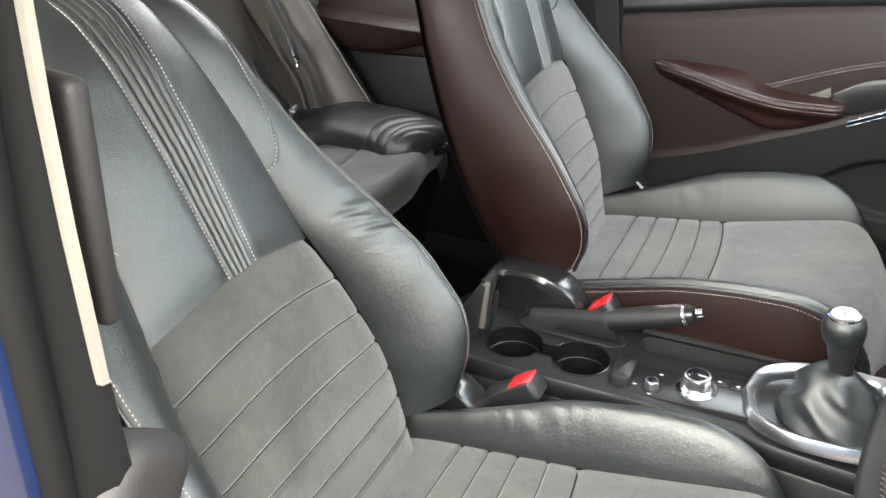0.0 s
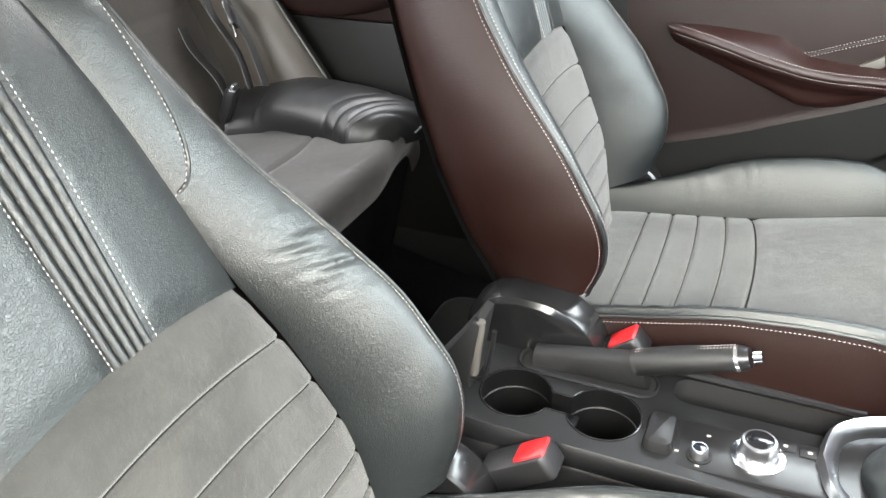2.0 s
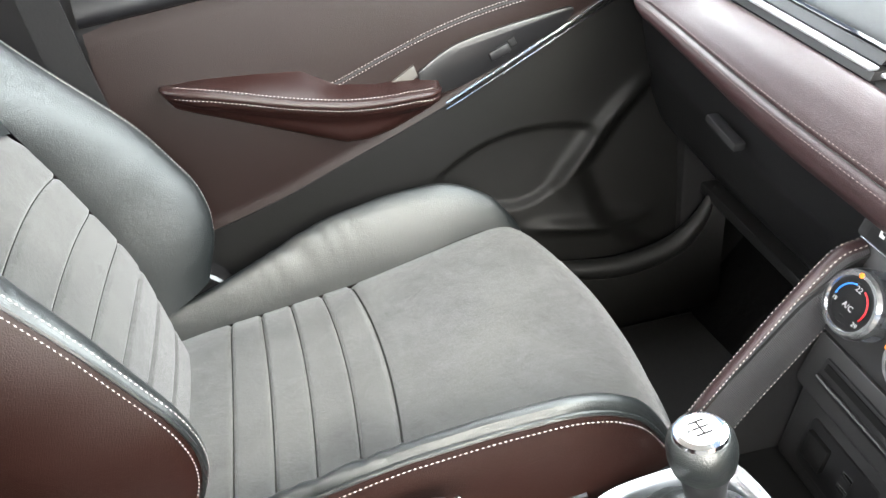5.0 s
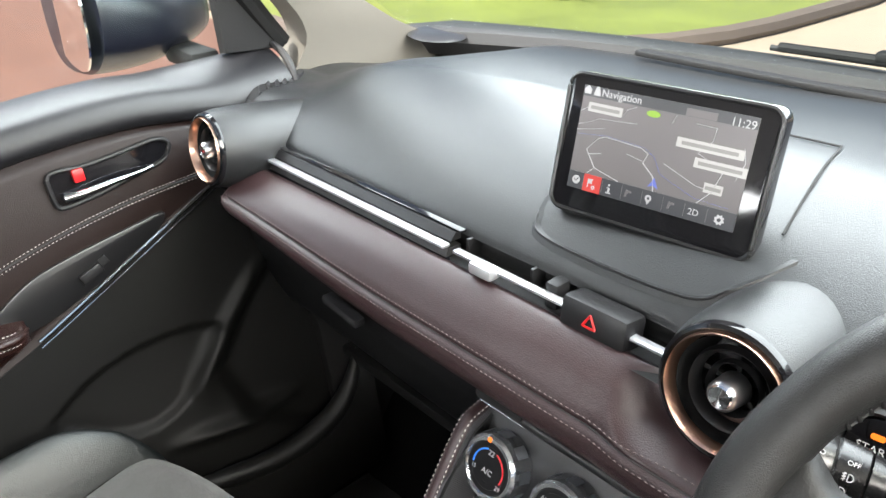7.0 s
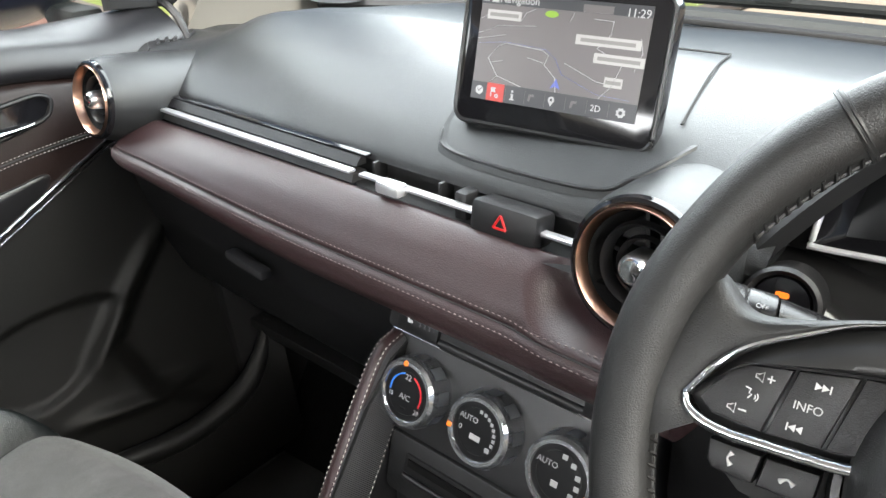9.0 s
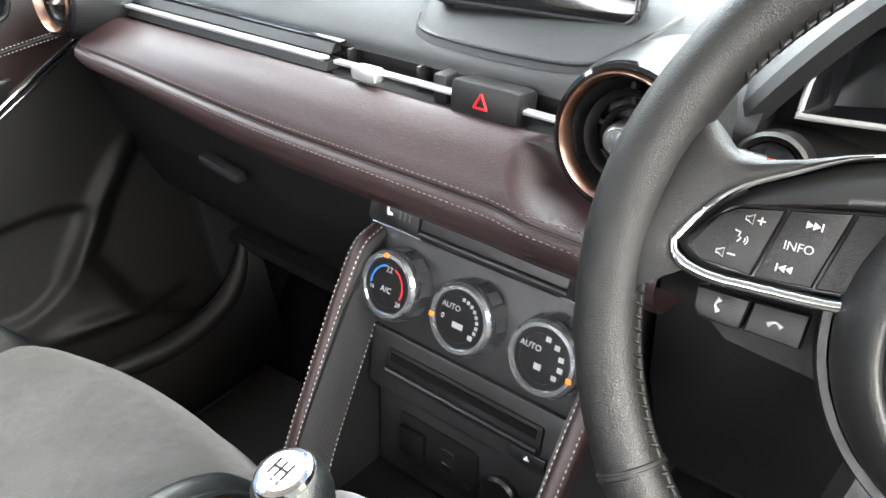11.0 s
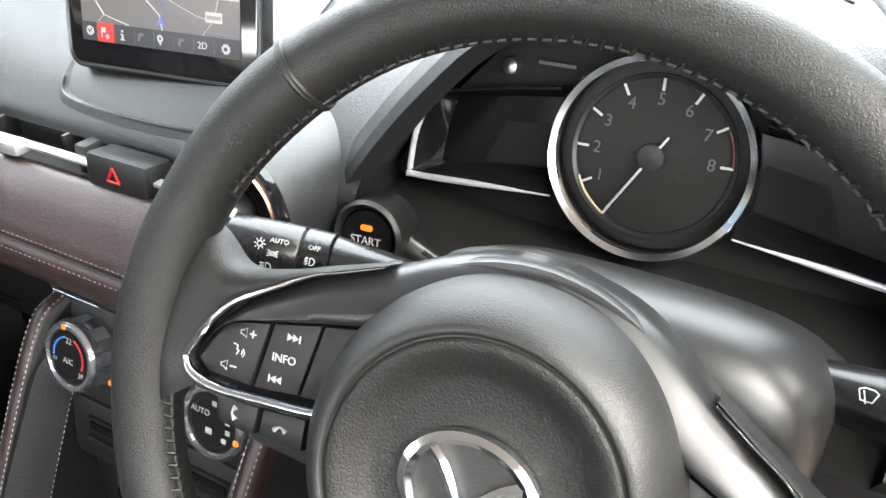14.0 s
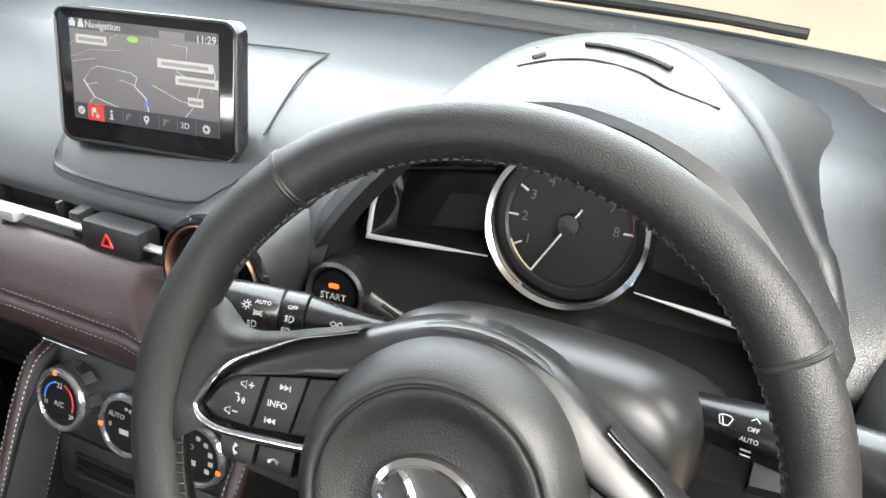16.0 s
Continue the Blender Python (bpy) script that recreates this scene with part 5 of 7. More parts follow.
def climate_knob(x, marks):
    k = m @ Matrix.Translation((x, -0.002, 0.0)) @ Matrix.Scale(0.93, 4)
    prof = [(0.0372, 0.0), (0.0376, 0.004), (0.0368, 0.021), (0.0355, 0.0265), (0.0325, 0.0298), (0.0292, 0.03), (0.0278, 0.0275)]
    knob = part("knob", lathe(prof, k, 56), KNOBMETAL, stack, "silver knob ring", sharp=25)
    part("knob_face", lathe([(0.0280, 0.0277), (0.0, 0.028)], k, 40), KNOBBLACK, knob, "black knob face")
    part("face_ring", ring(k, 0.0222, 0.0229, 0.0278, 0.0283), SMOOTH, knob)
    facets = bmesh.new()
    for j in range(18):
        if j % 2:
            continue
        merge(facets, grid(lambda u, v: k @ Vector(((0.0380 - 0.0008 * v) * math.cos((j + u) * math.tau / 18), (0.0380 - 0.0008 * v) * math.sin((j + u) * math.tau / 18), 0.005 + 0.0155 * v)), 5, 1))
    part("knurling", facets, KNURL, knob, "dull facets round the knob", kind="stuff")
    f = k @ Matrix.Translation((0, 0, 0.0284))
    for kind, arg, mx, my, size, mat in marks:
        if kind == "text":
            text("dial_print", arg, size, f @ Matrix.Translation((mx, my, 0)), mat, knob)
        elif kind == "arc":
            part("dial_arc", tube([f @ Vector((size * math.cos(q), size * math.sin(q), 0)) for q in np.linspace(mx, my, 14)], 0.0009, 6), mat, knob)
        else:
            part("dial_mark", box(f @ Vector((mx, my, 0)), (size, size * arg, 0.0004), 0, f.to_3x3().to_4x4()), mat, knob)
    return knob


k1 = climate_knob(-0.085, (("text", "22", 0, 0.017, 0.0085, PALEPRINT), ("text", "15", -0.0185, -0.006, 0.006, PALEPRINT), ("text", "29", 0.018, -0.014, 0.007, PALEPRINT), ("text", "A/C", 0, -0.004, 0.0085, PALEPRINT), ("arc", 0, radians(105), radians(185), 0.0205, BLUEPRINT), ("arc", 0, radians(70), radians(-22), 0.0205, REDPRINT), ("mark", 0.4, 0, -0.016, 0.006, PLASTIC)))
k2 = climate_knob(0.0, (("text", "AUTO", -0.011, 0.010, 0.0078, PALEPRINT), ("text", "0", -0.0185, -0.002, 0.0075, PALEPRINT), ("mark", 0.45, 0, -0.006, 0.012, PALEPRINT), ("mark", 0.9, 0.016, -0.012, 0.005, PALEPRINT), *[("mark", 1.0, 0.0205 * math.cos(q), 0.0205 * math.sin(q), 0.0032, PALEPRINT) for q in np.linspace(1.5, -0.3, 8)]))
k3 = climate_knob(0.085, (("text", "AUTO", -0.013, 0.008, 0.0078, PALEPRINT), ("mark", 0.8, -0.002, -0.008, 0.007, PALEPRINT), *[("mark", 0.9, 0.0195 * math.cos(q), 0.0195 * math.sin(q), 0.005, PALEPRINT) for q in (1.45, 0.9, 0.35, -0.15, -0.65)]))
for kk, (x, q) in ((k1, (-0.085, 1.75)), (k2, (0.0, 3.3)), (k3, (0.085, -0.25))):
    part("pointer", box(m @ Vector((x + 0.0288 * math.cos(q), -0.002 + 0.0288 * math.sin(q), 0.0265)), (0.0045, 0.0045, 0.005), 0.001, m.to_3x3().to_4x4()), AMBER, kk, "amber pointer light")
# heated seat switches above
DIMBAR = material("unlit switch bar", (0.09, 0.09, 0.09), 0.5)
m2 = axes((-0.005, 0.402, 0.588), (1, 0, 0), (0, 0.3, 0.95))
part("upper_strip", prism(rounded(0.28, 0.034, 0.006), m2, -0.02, 0.0, 0.002), STACKSKIN, stack)
for x in (-0.1, 0.11):
    part("switch_line", tube([m2 @ Vector((x + dx, -0.0155, 0.002)) for dx in (-0.03, 0.0, 0.03)], 0.001, 6), KNOBMETAL, stack, "thin bright line under the switch")
    sw = part("seat_heater_switch", prism(rounded(0.052, 0.026, 0.003), m2 @ Matrix.Translation((x, 0, 0)), 0.0, 0.004, 0.001), SMOOTH, stack, "black seat heater switch")
    part("symbol", prism([(-0.004, 0.004), (-0.002, 0.0045), (-0.0005, -0.0005), (0.0035, -0.001), (0.004, -0.0035), (-0.002, -0.004)], m2 @ Matrix.Translation((x - 0.01, 0, 0.0042)), 0, 0.0004), WHITE, sw)
    for j in range(3):
        part("symbol_bar", box(m2 @ Vector((x + 0.003 + 0.006 * j, 0, 0.0044)), (0.0016, 0.008, 0.0004), 0.0, m2.to_3x3().to_4x4()), DIMBAR, sw)
# disc slot and socket panel below
m3 = axes((-0.003, 0.362, 0.445), (1, 0, 0), (0, 0.2, 0.98))
cd = part("disc_panel", prism(rounded(0.228, 0.066, 0.008), m3, -0.03, 0.0, 0.003), STACKSKIN, stack, "black disc player panel")
part("disc_slot", prism(rounded(0.18, 0.03, 0.003), m3 @ Matrix.Translation((0, 0.002, 0)), 0.0, 0.003, 0.001), SMOOTH, cd)
part("slot_lip", tube([m3 @ Vector((x, -0.006, 0.004)) for x in np.linspace(-0.088, 0.088, 8)], 0.003, 8), SMOOTH, cd)
part("slot_gap", box(m3 @ Vector((0, 0.009, 0.0035)), (0.168, 0.008, 0.002), 0, m3.to_3x3().to_4x4()), PITCH, cd)
part("eject_key", box(m3 @ Vector((0.08, -0.018, 0.002)), (0.036, 0.012, 0.004), 0.001, m3.to_3x3().to_4x4()), SMOOTH, cd)
part("eject_mark", prism([(-0.003, -0.002), (0.003, -0.002), (0, 0.003)], m3 @ Matrix.Translation((0.08, -0.018, 0.0042)), 0, 0.0004), WHITE, cd)
m4 = axes((-0.003, 0.368, 0.352), (1, 0, 0), (0, 0.06, 0.998))
sock = part("socket_panel", prism(rounded(0.228, 0.11, 0.006), m4, -0.02, 0.0, 0.003), STACKSKIN, stack, "black socket panel in the bin")
part("socket_plate", prism(rounded(0.102, 0.066, 0.006), m4 @ Matrix.Translation((-0.033, -0.003, 0)), 0.0, 0.003, 0.001), SMOOTH, sock)
part("card_slot", box(m4 @ Vector((-0.062, 0.0, 0.005)), (0.032, 0.034, 0.008), 0.002, m4.to_3x3().to_4x4()), PITCH, sock)
for y in (0.01, -0.008):
    u = part("usb_socket", box(m4 @ Vector((-0.018, y, 0.003)), (0.015, 0.007, 0.003), 0.0008, m4.to_3x3().to_4x4()), CHROME, sock, "metal usb socket")
    part("usb_tongue", box(m4 @ Vector((-0.018, y - 0.0008, 0.0046)), (0.012, 0.003, 0.0008), 0, m4.to_3x3().to_4x4()), DARK, u)
part("audio_socket", ring(m4 @ Matrix.Translation((0.008, -0.016, 0.002)), 0.002, 0.0042, 0.0, 0.002, 16), SMOOTH, sock)
part("power_socket", lathe([(0.02, 0.0), (0.021, 0.006), (0.018, 0.009), (0.0, 0.009)], m4 @ Matrix.Translation((0.047, 0.0, 0)), 28), SMOOTH, sock, "round black power socket cap")
part("bin_floor", box((-0.005, 0.33, 0.29), (0.24, 0.11, 0.008), 0.002), CONSOLE, stack)
for sx in (-1, 1):
    rail = curve([(sx * 0.132, 0.40, 0.565), (sx * 0.132, 0.375, 0.556), (sx * 0.13, 0.345, 0.52), (sx * 0.128, 0.30, 0.45), (sx * 0.126, 0.258, 0.38), (sx * 0.124, 0.235, 0.33)], 30)
    rp = thing("knee_pad", (sx * 0.128, 0.3, 0.35), "dark brown stitched leather pad along the centre stack", "knee pad", "knee pads")
    rings = []
    for i, p in enumerate(rail):
        d = (rail[min(i + 1, 29)] - rail[max(i - 1, 0)]).normalized()
        nrm = Vector((0, -d.z, d.y)) * (1 if d.y < 0 else 1)
        if nrm.y > 0:
            nrm = -nrm
        rings.append([p + Vector((sx * a, 0, 0)) + nrm * b for a, b in ((0.008, -0.02), (0.0095, -0.003), (0.0075, 0.003), (0.001, 0.005), (-0.005, 0.003), (-0.0065, -0.003), (-0.006, -0.02))])
    part("pad", loft(rings), BROWN, rp, sharp=60)
    part("stitching", stitches([p + Vector((sx * 0.0075, -0.003, 0.0025)) for p in rail], bm=stitches([p + Vector((-sx * 0.005, -0.003, 0.0025)) for p in rail])), THREAD, rp, kind="stuff")
    CARBON = bpy.data.materials.get("woven carbon-look trim") or material("woven carbon-look trim", (0.05, 0.05, 0.052), 0.35, bump=(("weave", 260, 0.5),), spot=0.15)
    inner = []
    for i, p in enumerate(rail):
        d = (rail[min(i + 1, 29)] - rail[max(i - 1, 0)]).normalized()
        nrm = Vector((0, -d.z, d.y))
        nrm = -nrm if nrm.y > 0 else nrm
        inner.append([p + Vector((-sx * a, 0, 0)) + nrm * b for a, b in ((0.0062, 0.0), (0.009, -0.004), (0.0125, -0.046), (0.0062, -0.046))])
    part("inner_strip", loft(inner), CARBON, rp, "woven grey carbon-look strip", sharp=50)
    part("stitching", stitches([Vector(r[2]) + Vector((-sx * 0.0006, 0, 0)) for r in inner]), THREAD, rp, kind="stuff")
    part("flank", prism([(0.42, 0.57), (0.375, 0.55), (0.335, 0.51), (0.29, 0.44), (0.25, 0.375), (0.23, 0.325), (0.25, 0.05), (0.6, 0.05), (0.6, 0.57)], Matrix(((0, 0, 1, sx * 0.126), (1, 0, 0, 0), (0, 1, 0, 0), (0, 0, 0, 1))), -0.005, 0.005), STACKSKIN, rp, "black panel beside the centre stack")

# ---- dashboard ----
dash = thing("dashboard", (0, 0.6, 0.3), "black grained dashboard with a padded dark brown leather band", "dashboard")
TOP = ((0.0, 0.432, 0.722), (0.07, 0.438, 0.735), (0.2, 0.475, 0.765), (0.4, 0.54, 0.797), (0.55, 0.62, 0.815), (0.7, 0.72, 0.808), (0.85, 0.85, 0.8), (1.0, 1.0, 0.79))


top_pts = curve(TOP, 160)


def dash_top(u, v):
    x = -0.78 + 1.56 * u
    y = float(np.interp(v, [p.x for p in top_pts], [p.y for p in top_pts]))
    z = float(np.interp(v, [p.x for p in top_pts], [p.z for p in top_pts]))
    # the rear tier lies a little lower behind a soft step
    z -= 0.007 * smooth(0.60, 0.64, v + 0.12 * smooth(0.25, 0.6, -x)) * smooth(0.05, -0.2, x)
    z -= 0.05 * smooth(0.5, 0.72, abs(x)) * smooth(0.1, 0.5, v)
    y += 0.035 * smooth(0.54, 0.64, abs(x)) * (1 - v)
    y -= 0.16 * (x / 0.78) ** 2 * smooth(0.6, 1, v)
    return (x, y, z)


bm = grid(dash_top, 71, 60)
bmesh.ops.delete(bm, geom=[f for f in bm.faces if abs(f.calc_center_median().x - 0.368) < 0.18 and f.calc_center_median().y < 0.56], context="FACES")
part("upper_skin", bm, DASHSKIN, dash, "grained black upper skin")
# vent slot with the bright strip
SLOTGREY = material("satin grey slot face", (0.035, 0.034, 0.034), 0.38, 0.3, spot=0.1)
part("slot_back", box((-0.25, 0.452, 0.71), (0.68, 0.02, 0.05), 0.003), DARK, dash)
part("slot_ceiling", grid(lambda u, v: (-0.59 + 0.68 * u, 0.432 + 0.02 * v, 0.7225 + 0.006 * v), 20, 2), DARK, dash)
part("slot_floor", grid(lambda u, v: (-0.59 + 0.68 * u, 0.392 + 0.07 * v, 0.7 + 0.002 * v), 20, 2), DARK, dash)
part("slot_fin", box((-0.385, 0.44, 0.7265), (0.38, 0.03, 0.003), 0.001), GLOSS, dash)
part("slot_face", loft([[(x, 0.423, 0.7255), (x, 0.4165, 0.7175), (x, 0.43, 0.7175), (x, 0.43, 0.7255)] for x in (-0.574, -0.4, -0.2)]), PLASTIC, dash, "upper face of the long slot")
part("slot_face", loft([[(x, 0.4125, 0.711), (x, 0.4095, 0.7025), (x, 0.43, 0.7025), (x, 0.43, 0.711)] for x in (-0.574, -0.4, -0.2)]), SLOTGREY, dash, "satin grey lower face of the long slot")
part("slot_line", box((-0.385, 0.408, 0.7005), (0.378, 0.012, 0.0025), 0.0008), GLOSS, dash)
strip = part("bright_strip", box((-0.387, 0.411, 0.7145), (0.374, 0.010, 0.0038), 0.0012), BRIGHT, dash, "long bright metal strip")
part("bright_strip", box((-0.112, 0.411, 0.715), (0.15, 0.009, 0.0036), 0.0012), BRIGHT, dash, "bright metal strip on the middle vent")
part("bright_strip", box((0.042, 0.411, 0.715), (0.045, 0.009, 0.0036), 0.0012), BRIGHT, dash)
tab = part("vent_tab", box((-0.14, 0.404, 0.7145), (0.03, 0.016, 0.013), 0.004), BRIGHT, dash, "silver vent tab")
for x in (-0.185, -0.1, -0.075):
    part("vent_blade", box((x, 0.44, 0.711), (0.004, 0.03, 0.024), 0.001), SMOOTH, dash)
part("vent_divider", box((-0.068, 0.43, 0.711), (0.014, 0.03, 0.028), 0.003), PLASTIC, dash)
hz = part("hazard_switch", box((-0.012, 0.415, 0.7145), (0.068, 0.03, 0.03), 0.006, Matrix.Rotation(radians(-8), 4, "X")), PLASTIC, dash, "black hazard light switch")
mh = axes((-0.013, 0.4, 0.716), (1, 0, 0), (0, 0.14, 0.99))
for k in range(3):
    q0, q1 = math.pi / 2 + k * math.tau / 3, math.pi / 2 + (k + 1) * math.tau / 3
    part("hazard_line", tube([mh @ Vector((0.0075 * math.cos(q0), 0.0075 * math.sin(q0), 0.0003)), mh @ Vector((0.0075 * math.cos(q1), 0.0075 * math.sin(q1), 0.0003))], 0.0011, 6), RED, hz)
# padded leather band
def spline(rows):
    """A smooth profile through rows of (share, y, z)."""
    pts = curve(rows, 160)
    t, ys, zs = [p.x for p in pts], [p.y for p in pts], [p.z for p in pts]
    return lambda v: (float(np.interp(v, t, ys)), float(np.interp(v, t, zs)))


PAD = ((0.0, 0.412, 0.700), (0.1, 0.399, 0.7045), (0.3, 0.380, 0.691), (0.5, 0.366, 0.671), (0.62, 0.360, 0.658), (0.7, 0.356, 0.648), (0.78, 0.3545, 0.638), (0.86, 0.358, 0.626), (0.93, 0.37, 0.615), (1.0, 0.41, 0.606))


pad_line = spline(PAD)


def band_pad(u, v):
    x = -0.575 + 0.745 * u
    y, z = pad_line(v)
    y += 0.02 * smooth(-0.552, -0.575, x) ** 2
    end = smooth(-0.2, -0.575, x)
    y -= 0.012 * end * v
    z += (0.70 - z) * 0.42 * end
    wrap = smooth(0.02, 0.07, x)
    y -= 0.008 * wrap * math.sin(math.pi * v)
    y += 0.0025 * math.exp(-((v - 0.65) / 0.02) ** 2)
    tip = smooth(-0.53, -0.575, x) ** 2
    z += (0.688 - z) * 0.5 * tip
    # the band gives way to the round vent
    d = math.hypot(x - 0.113, z - 0.722)
    if y < 0.405:
        y += (0.405 - y) * smooth(0.092, 0.055, d) * smooth(0.655, 0.676, z)
    return (x, y, z)


part("leather_band", grid(band_pad, 170, 90), BROWN, dash, "padded dark brown leather band")
for v in (0.6, 0.7):
    part("stitching", stitches([Vector(band_pad(u, v)) + Vector((0, -0.0012, 0.001)) for u in np.linspace(0.02, 0.99, 120)], 0.0058, 0.0042, 0.0008), BROWNTHREAD, dash, kind="stuff")
part("band_seam", tube([Vector(band_pad(u, 0.65)) + Vector((0, 0.0006, 0)) for u in np.linspace(0.02, 1, 60)], 0.0012, 6), RUBBER, dash)
# lower dash and glove box
LATCH = material("satin grey-black plastic", (0.02, 0.02, 0.021), 0.35, spot=0.1)
LOW = ((0.0, 0.44, 0.60), (0.15, 0.436, 0.575), (0.4, 0.455, 0.5), (0.7, 0.5, 0.4), (1.0, 0.6, 0.3))


def lower(u, v):
    x = -0.72 + 0.6 * u
    return (x, lerp([(r[0], r[1]) for r in LOW], v), lerp([(r[0], r[2]) for r in LOW], v) + 0.03 * smooth(-0.3, -0.65, x) * (1 - v))


part("lower_dash", grid(lower, 30, 30, us=(-0.1, 1)), PLASTIC, dash, "black lower dashboard with the glove box")
part("glove_latch", box((-0.427, 0.43, 0.533), (0.075, 0.018, 0.013), 0.004, Matrix.Rotation(radians(6), 4, "Y")), LATCH, dash, "glove box latch")
part("glove_lip", box((-0.263, 0.43, 0.575), (0.085, 0.012, 0.006), 0.002), LATCH, dash)
part("glove_gap", tube([Vector(lower(u, 0.18)) + Vector((0, -0.001, 0)) for u in np.linspace(0.2, 0.92, 12)], 0.0016, 6), RUBBER, dash)
part("right_lower", loft([[(x, 0.44, 0.66), (x, 0.43, 0.64), (x, 0.44, 0.5), (x, 0.5, 0.36), (x, 0.7, 0.34), (x, 0.7, 0.66)] for x in (0.14, 0.3, 0.5, 0.72)]), PLASTIC, dash)
for sx in (-1, 1):
    end = [Vector(dash_top(0.5 + sx * (0.5 - 0.16 * f), 0.0)) for f in np.linspace(0, 1, 10)]
    part("dash_end", loft([end, [p + Vector((0, -0.03, -0.05)) for p in end], [Vector((p.x, 0.46, 0.6)) for p in end], [Vector((p.x, 0.6, 0.3)) for p in end]], closed=False), PLASTIC, dash, "black end of the dashboard")
# Cover added to keep stray light out of the footwell.
part("leak_cover", box((0, 0.78, 0.29), (1.5, 0.42, 0.02), 0.004), DARK, dash, "black cover added under the dashboard against stray light")
part("core", box((0, 0.76, 0.5), (1.4, 0.28, 0.34), 0.02), DARK, dash)


def round_vent(at, r, label):
    v = thing("round_vent", at, label, "air vent", "round air vents")
    m = axes(at, (1, 0, 0), (0, 0.12, 0.99))
    part("cowl", lathe([(r * 1.02, 0.004), (r * 1.12, 0.002), (r * 1.2, -0.012), (r * 1.27, -0.05), (r * 1.3, -0.11), (r * 1.28, -0.17), (r * 1.0, -0.21)], m, 48), DASHSKIN, v, "grained cowl round the vent")
    part("outer_ring", lathe([(r * 1.13, -0.03), (r * 1.12, 0.002), (r * 1.09, 0.007), (r * 1.03, 0.0085), (r * 0.955, 0.005)], m, 48), GLOSS, v, "glossy black outer ring")
    part("copper_ring", lathe([(r * 0.985, 0.006), (r * 0.955, 0.0105), (r * 0.905, 0.007), (r * 0.88, -0.006)], m, 48), COPPER, v, "thin copper-coloured ring")
    part("barrel", lathe([(r * 0.87, 0.0), (r * 0.8, -0.02), (r * 0.74, -0.05), (0.0, -0.05)], m, 40), DARK, v)
    part("inner_ring", lathe([(r * 0.7, -0.006), (r * 0.66, 0.0), (r * 0.6, -0.004), (r * 0.58, -0.012)], m, 40), SMOOTH, v)
    for k in range(5):
        q = k * math.tau / 5 + 0.5
        part("blade", box((0, 0, 0), (r * 0.74, 0.004, 0.016), 0.001, m @ Matrix.Rotation(q, 4, "Z") @ Matrix.Translation((r * 0.4, 0, -0.022))), DARK, v)
    part("inner_ring", lathe([(r * 0.46, -0.01), (r * 0.43, -0.004), (r * 0.39, -0.008), (r * 0.38, -0.014)], m, 36), SMOOTH, v)
    part("hub", lathe([(0.0, 0.012), (r * 0.2, 0.011), (r * 0.25, 0.008), (r * 0.27, -0.01)], m, 28), SILVER, v, "satin silver hub")
    part("hub_cap", lathe([(0.0, 0.0135), (r * 0.17, 0.0125), (r * 0.19, 0.011)], m, 24), CHROME, v)
    return v


round_vent((0.115, 0.392, 0.723), 0.047, "round air vent with a copper ring beside the leather band")
round_vent((-0.588, 0.356, 0.729), 0.042, "round air vent with a copper ring at the dashboard's door end")
round_vent((0.645, 0.385, 0.725), 0.05, "round air vent with a copper ring near the driver's door")

# ---- screen ----
scr = thing("infotainment_screen", (-0.03, 0.5, 0.765), "black upright touch screen showing a grey navigation map", "screen")
ms = axes((-0.0273, 0.4895, 0.8288), (1, 0.118, 0), (0, 0.22, 0.97))
part("housing", prism(rounded(0.19, 0.1235, 0.011), ms, -0.016, 0.0, 0.004), GLOSS, scr, "glossy black screen housing")
part("housing_rim", tube([ms @ Vector((x, y, -0.001)) for x, y in rounded(0.186, 0.12, 0.012) + rounded(0.186, 0.12, 0.012)[:1]], 0.0022, 6), SMOOTH, scr)
part("rear_shell", prism(rounded(0.17, 0.1, 0.02), ms, -0.028, -0.014, 0.0), PLASTIC, scr)
part("foot", box(ms @ Vector((0, -0.066, -0.016)), (0.15, 0.03, 0.02), 0.005, ms.to_3x3().to_4x4()), DARK, scr)
dm = ms @ Matrix.Translation((0, 0.006, 0.0006))
disp = part("display", prism(rounded(0.154, 0.09, 0.001), dm, 0.0, 0.0006), SCREENGREY, scr, "lit map display")


def flat(name, x, y, w, h, mat, lift=0.0010):
    return part(name, box(dm @ Vector((x, y, lift)), (w, h, 0.0003), 0, dm.to_3x3().to_4x4()), mat, disp)


def road(points, w=0.0016):
    part("map_road", tube([dm @ Vector((x * 0.077, y * 0.045, 0.0009)) for x, y in points], w / 2, 4, flat=0.3), SCREENWHITE, disp)


flat("title_bar", 0, 0.0405, 0.154, 0.009, SCREENDARK)
flat("menu_bar", 0, -0.0375, 0.154, 0.015, SCREENDARK)
text("title_word", "Navigation", 0.0088, dm @ Matrix.Translation((-0.04, 0.0405, 0.0014)), SCREENWHITE, disp)
text("clock_digits", "11:29", 0.0092, dm @ Matrix.Translation((0.0655, 0.0385, 0.0014)), SCREENWHITE, disp)


def icon(points, x, y, mat=SCREENWHITE, name="menu_icon"):
    part(name, prism(points, dm @ Matrix.Translation((x, y, 0.0014)), 0, 0.0003), mat, disp)


